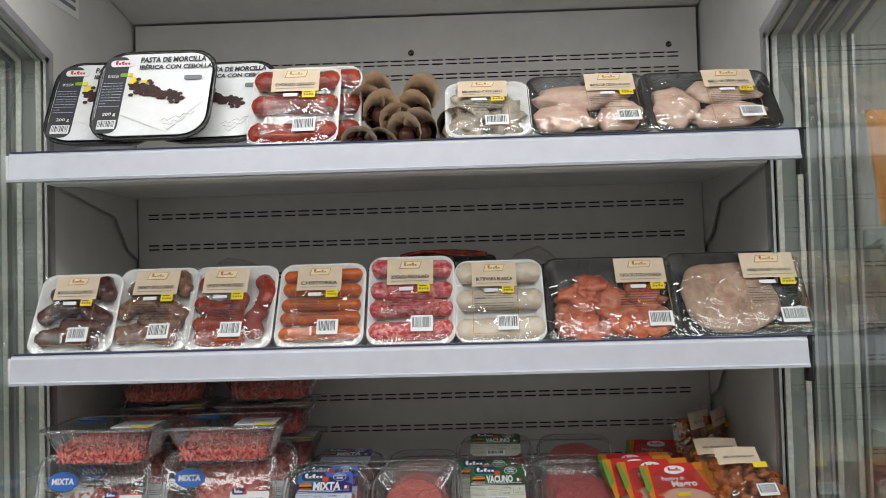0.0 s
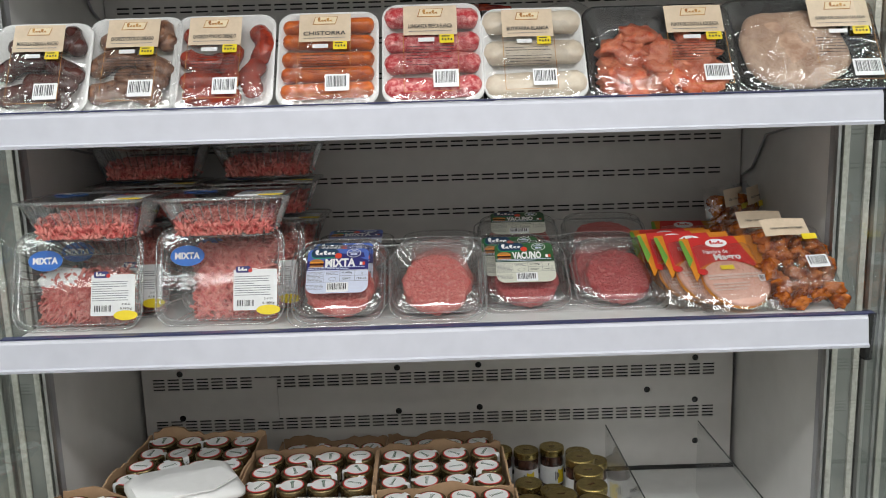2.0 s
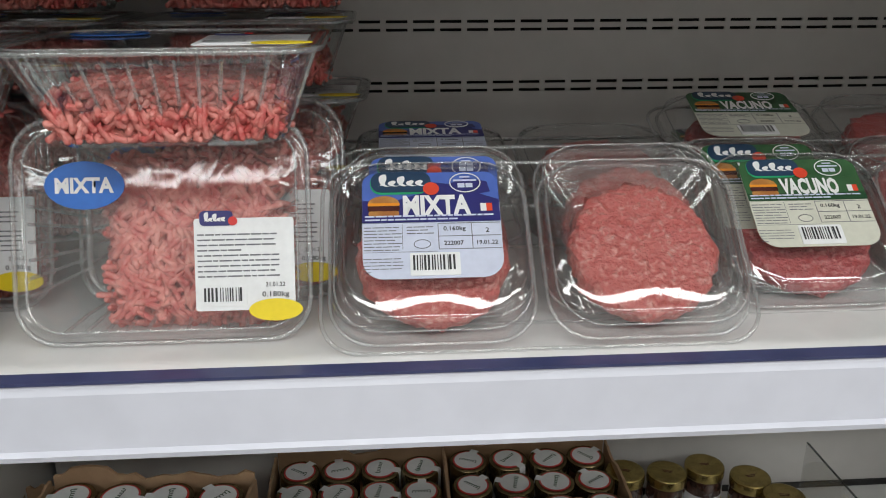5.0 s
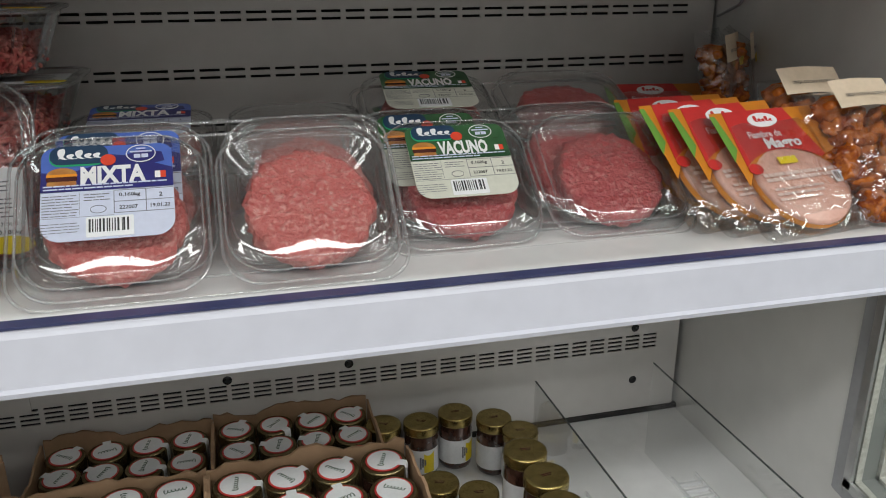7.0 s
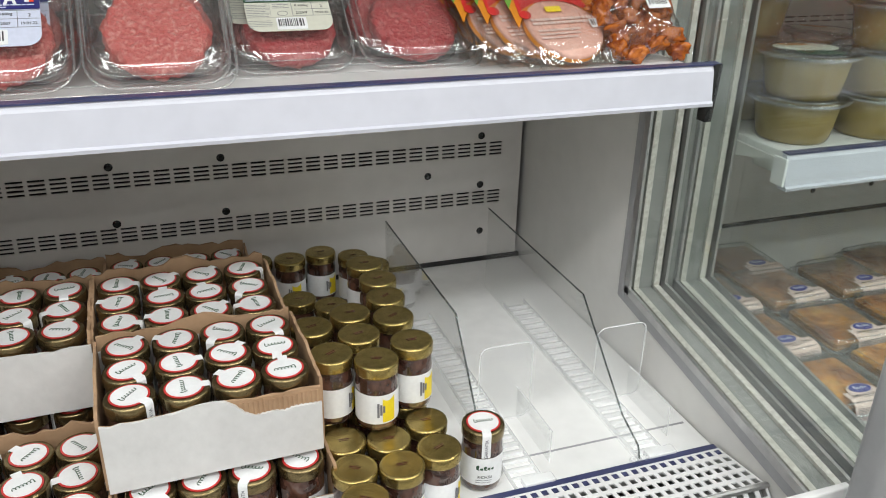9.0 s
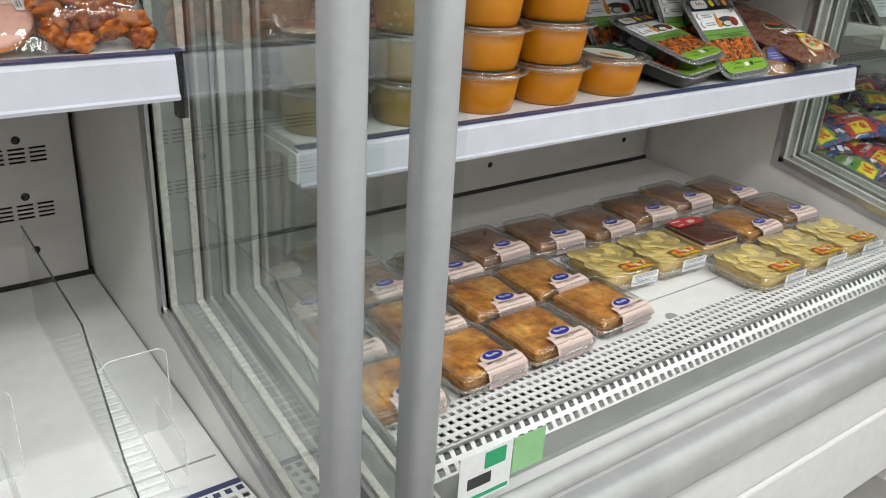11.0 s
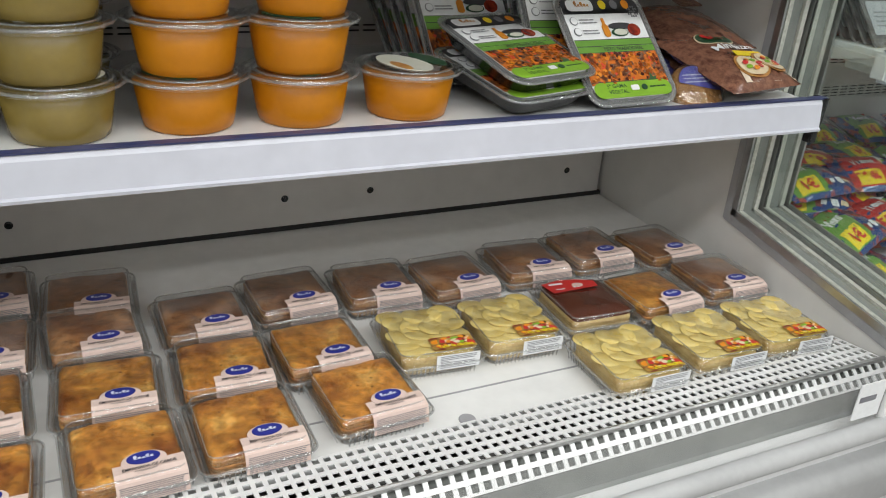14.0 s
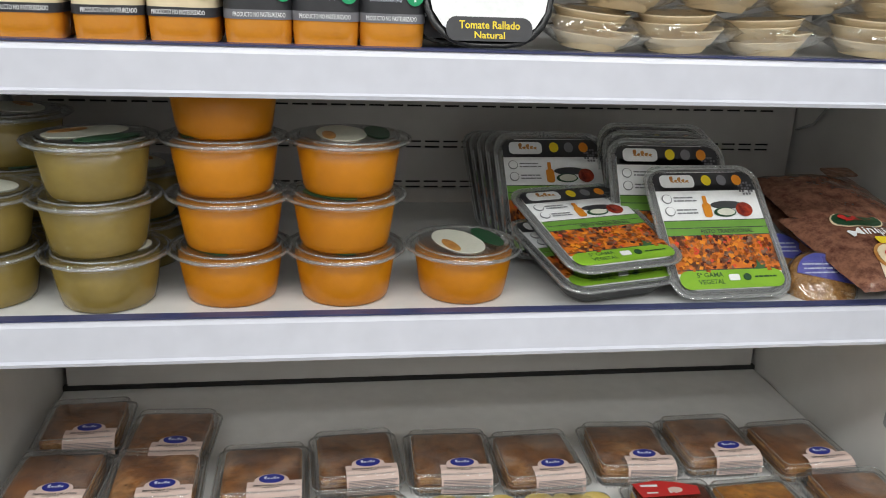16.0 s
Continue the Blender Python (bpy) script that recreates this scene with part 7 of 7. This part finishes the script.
part("film", lathe([(0.04, 0.0), (0.044, 0.008), (0.044, 0.022), (0.038, 0.030)], 26), M_FILM, ch, "", True)
ch.matrix_basis = lean(1.712, LIPY + 0.060, SHC, 50)
ch2 = copy_thing(ch, lean(1.700, LIPY + 0.14, SHC, 50))

# ---- second fridge: bottles and pastry cases on the upper shelf ----
SHB = SB - 0.003


def bottle(dark):
    t = thing("gazpacho_bottle", "plastic bottle of orange gazpacho with a " + ("black" if dark else "cream") + " printed label", "bottle", "gazpacho bottles")
    part("body", loft([rrect(0.058, 0.058, 0.016, 0.0, 5), rrect(0.064, 0.064, 0.018, 0.004, 5), rrect(0.066, 0.066, 0.018, 0.02, 5), rrect(0.066, 0.066, 0.018, 0.13, 5), rrect(0.05, 0.05, 0.02, 0.155, 5), rrect(0.028, 0.028, 0.012, 0.175, 5), rrect(0.028, 0.028, 0.012, 0.19, 5)]), M_GAZPACHO, t, "", True)
    part("cap", lathe([(0.017, 0.185), (0.018, 0.187), (0.018, 0.2), (0.016, 0.202)], 18), M_DKGREEN, t, "green cap", True)
    lab = part("label", loft([rrect(0.0672, 0.0672, 0.018, z, 5) for z in (0.027, 0.108)], False, False), M_INK if dark else M_PASTRY, t, "wrap label", True)
    part("label_foot", loft([rrect(0.0678, 0.0678, 0.018, z, 5) for z in (0.027, 0.036)], False, False), M_GREYINK if dark else M_INK, lab, "grey band", True)
    for text, w, h, z, m in (("GAZPACHO", 0.044, 0.0085, 0.078, M_PAPER if dark else M_INK), ("FRESCO", 0.030, 0.0085, 0.066, M_PAPER if dark else M_INK), ("CON ACEITE DE OLIVA", 0.036, 0.0035, 0.057, M_LILAC if dark else M_INK), ("VIRGEN EXTRA (4%)", 0.032, 0.0035, 0.051, M_LILAC if dark else M_INK), ("PRODUCTO NO PASTEURIZADO", 0.05, 0.0045, 0.034, M_PAPER)):
        o = words(text, w, h, 0, 0, 0, m, lab)
        o.matrix_basis = pose(-0.006 if h != 0.0045 else 0.0, -0.0346, z - 0.0025, 90, 0, 0)
    s = part("green_seal", oval(0.017, 0.018, 0, 0, 0), M_TEAL, lab, "round green seal")
    s.matrix_basis = pose(0.023, -0.0342, 0.053, 90, 0, 10)
    one = part("seal_mark", rects([(0, 0, 0.002, 0.010)], 0.0008), M_PAPER, s)
    return t


BC, BD = bottle(False), bottle(True)
for k, (x, pk) in enumerate(((0.828, BC), (0.902, BC), (0.975, BC), (1.045, BD), (1.113, BD), (1.180, BD))):
    m = pose(x, LIPY + 0.062, SHB, 0, 0, (3, 12, -4, 6, -2, -5)[k])
    if k in (0, 3):
        place(pk, m)
    else:
        copy_thing(pk, m)
for k in range(6):
    copy_thing(BD if k > 2 else BC, pose(0.825 + 0.072 * k, LIPY + 0.135, SHB, 0, 0, 8 * k))
tom = thing("grated_tomato_tray", "round black tray of grated tomato with white printed lid", "ready meal", "tomato trays")
part("tray", tray_mesh(0.135, 0.165, 0.024, 0.05), M_BLACK, tom, "black tray", True)
lid = part("lid", card(0.122, 0.150, 0.046, 0, 0.0825, 0.025), M_PAPER, tom, "white printed lid")
part("black_foot", card(0.088, 0.024, 0.010, 0, 0.018, 0.0262), M_INK, lid)
words("Tomate Rallado", 0.062, 0.008, 0, 0.022, 0.0275, M_YELLOW, lid)
words("Natural", 0.031, 0.007, 0, 0.012, 0.0275, M_YELLOW, lid)
for k, (x, y, s) in enumerate(((0.0, 0.075, 0.036), (0.034, 0.080, 0.030))):
    tp = part("tomato_print", oval(s, s, x, y, 0.0262), M_RED, lid)
    part("tomato_core_print", oval(s * 0.5, s * 0.5, x, y, 0.0270), M_ORANGE, tp)
words("2 uds x 110g", 0.036, 0.009, -0.026, 0.112, 0.0266, M_INK, lid)
text_bars(lid, -0.03, 0.062, 0.03, 3, 0.006, 0.0266, M_GREYINK, 4, 0.0014)
place(tom, lean(1.275, LIPY + 0.040, SHB, 16))
for k in range(4):
    copy_thing(tom, lean(1.255 - 0.003 * k, LIPY + 0.075 + 0.03 * k, SHB, 14))


def dough_pack():
    t = thing("pastry_case_pack", "clear film pack of pale pastry cases", "pastry pack", "pastry case packs")
    for k in range(4):
        part("pastry_case", lathe([(0.030, 0.0), (0.041, 0.015), (0.043, 0.0165), (0.040, 0.0165), (0.029, 0.004)], 24), M_PASTRY, t, "", True).location = (0.010 * math.sin(k * 2), 0.046, 0.003 + 0.0078 * k)
    part("film", pillow(0.115, 0.105, 0.05, 7), M_FILM, t, "crinkled clear film", True)
    return t


dp = dough_pack()
first = True
rnd = random.Random(14)
for row in range(3):
    for col in range(5):
        m = pose(1.395 + 0.108 * col + (0.03 if row % 2 else 0) * (col < 4) + rnd.uniform(-0.008, 0.008), LIPY + 0.022 + 0.008 * row + rnd.uniform(0, 0.006), SHB + 0.044 * row, rnd.uniform(-3, 5), rnd.uniform(-6, 6), rnd.uniform(-14, 14))
        if first:
            place(dp, m)
            first = False
        else:
            copy_thing(dp, m)
# bags on the top shelf of the second fridge
for k, (x, m) in enumerate(((0.74, M_ORANGE), (0.86, M_YELLOW), (0.98, M_ORANGE), (1.12, M_PAPER), (1.3, M_ORANGE))):
    b = thing("food_bag", "bright printed food bag standing on a shelf", "food bag", "top shelf bags")
    part("bag", pillow(0.12, 0.20, 0.06, k), m, b, "", True)
    part("stripe", rects([(0, 0.1 + 0.012 * q, 0.08, 0.005) for q in range(4)], 0.066), M_INK, b)
    place(b, lean(x, LIPY + 0.09, 1.457, 12))

# ---- third fridge: sausage bags on the deck, flat packs on the shelf ----


def crumple(u, v, k):
    return 0.003 * noise.noise(Vector((u * 9, v * 7, k))) + 0.0018 * noise.noise(Vector((u * 21, v * 17, k + 5)))


def viena_bag(k):
    t = thing("sausage_bag", "blue and red sausage bag with green and yellow band", "food bag", "sausage bags")
    w, h, d = 0.165, 0.115, 0.042
    blue = mat("printed_bag", (0.02, 0.065, 0.22), (0.36, 0.07, 0.05), 42, 0.16, lo=0.50, hi=0.56, detail=5, coat=0.4)

    def top(u, v, lift):
        e = (max(0, math.sin(math.pi * u)) ** 0.55) * (max(0, math.sin(math.pi * v)) ** 0.45)
        return d / 2 + d / 2 * e + crumple(u, v, k) + lift

    part("bag", grid(w, h, 20, 16, lambda u, v: top(u, v, 0), 0, h / 2), blue, t, "shiny printed bag", True)
    part("bag_back", grid(w, h, 8, 6, lambda u, v: d - top(u, v, 0.0), 0, h / 2), blue, t, "", True)

    def patch(name, u0, u1, v0, v1, lift, material, parent, skew=0.0):
        bm, rows = bmesh.new(), []
        for j in range(9):
            rows.append([])
            for i in range(11):
                v = v0 + (v1 - v0) * j / 8
                u = u0 + (u1 - u0) * i / 10 + skew * (v - v0)
                rows[-1].append(bm.verts.new((w * (u - 0.5), h * v, top(u, v, lift))))
        for a, b in zip(rows, rows[1:]):
            for i in range(10):
                bm.faces.new((a[i], a[i + 1], b[i + 1], b[i]))
        return part(name, bm, material, parent, "", True)

    def curved(ob):
        for v in ob.data.vertices:
            v.co.z = top(v.co.x / w + 0.5, v.co.y / h, 0.0022)

    green = patch("green_print", 0.06, 0.56, 0.06, 0.94, 0.0008, (M_STRIPE, M_RED, M_STRIPE)[k], t, 0.08)
    patch("yellow_print", 0.14, 0.46, 0.08, 0.42, 0.0014, M_YELLOW, green, 0.08)
    curved(words("1€", 0.030, 0.026, w * -0.17, h * 0.25, 0, M_RED, green, bold=0.03))
    curved(words("Viena", 0.052, 0.020, w * -0.15, h * 0.66, 0, M_PAPER, green, bold=0.03))
    rq = random.Random(k + 40)
    for q in range(7):
        u, v = rq.uniform(0.56, 0.86), rq.uniform(0.08, 0.82)
        patch("bag_print", u, u + rq.uniform(0.05, 0.13), v, v + rq.uniform(0.06, 0.16), 0.0008 + 0.0001 * q, (M_RED, M_PAPER, M_RED, M_LIME, M_PASTRY, M_NAVY, M_PAPER)[q], t, rq.uniform(-0.3, 0.3))
    return t


vb = [viena_bag(k) for k in range(3)]
rnd = random.Random(3)
n = 0
for level in range(3):
    for j in range(5 - level):
        for i in range(6):
            x = 2.13 + 0.16 * i + rnd.uniform(-0.03, 0.03)
            y = 1.20 + 0.115 * j + 0.10 * level + rnd.uniform(-0.02, 0.02)
            m = pose(x, y, DECK + 0.01 + 0.042 * level, rnd.uniform(0, 18), rnd.uniform(-12, 12), rnd.uniform(-30, 30))
            pk = vb[n % 3]
            if n < 3:
                place(pk, m)
            else:
                copy_thing(pk, m)
            n += 1


def flat_pack():
    t = thing("sliced_meat_pack", "flat silver pack of sliced cold meat", "meat pack", "flat cold meat packs")
    part("pack", loft([rrect(0.11, 0.16, 0.01, z, 4, 0, 0.08) for z in (0, 0.004)]), mat("silver_film", (0.42, 0.41, 0.41), (0.16, 0.14, 0.14), 40, 0.2, metal=0.5, grain=0.7), t, "silver film")
    part("print", card(0.09, 0.06, 0.004, 0, 0.05, 0.0044), M_GREY, t, "grey printed panel")
    part("colour_print", card(0.09, 0.03, 0.004, 0, 0.125, 0.0044), M_BEIGE, t)
    text_bars(t, 0, 0.06, 0.07, 4, 0.008, 0.0055, M_GREYINK, 6, 0.002)
    return t


fp = place(flat_pack(), lean(2.12, LIPY + 0.05, 0.910, 40))
for row in range(7):
    for col in range(6):
        if row or col:
            copy_thing(fp, lean(2.12 + 0.125 * col, LIPY + 0.05 + 0.022 * row, 0.910, 40 - row, 3 * math.sin(col + row)))
notice = thing("notice_sheet", "small grey printed notice on the white fridge wall", "notice")
part("sheet", box(X1 + 0.0005, X1 + 0.0015, 1.36, 1.53, 1.905, 2.03), M_PAPER, notice)
for k in range(7):
    part("print_row", box(X1 + 0.0016, X1 + 0.0021, 1.375, 1.515, 1.918 + 0.015 * k, 1.925 + 0.015 * k), M_GREYINK, notice)
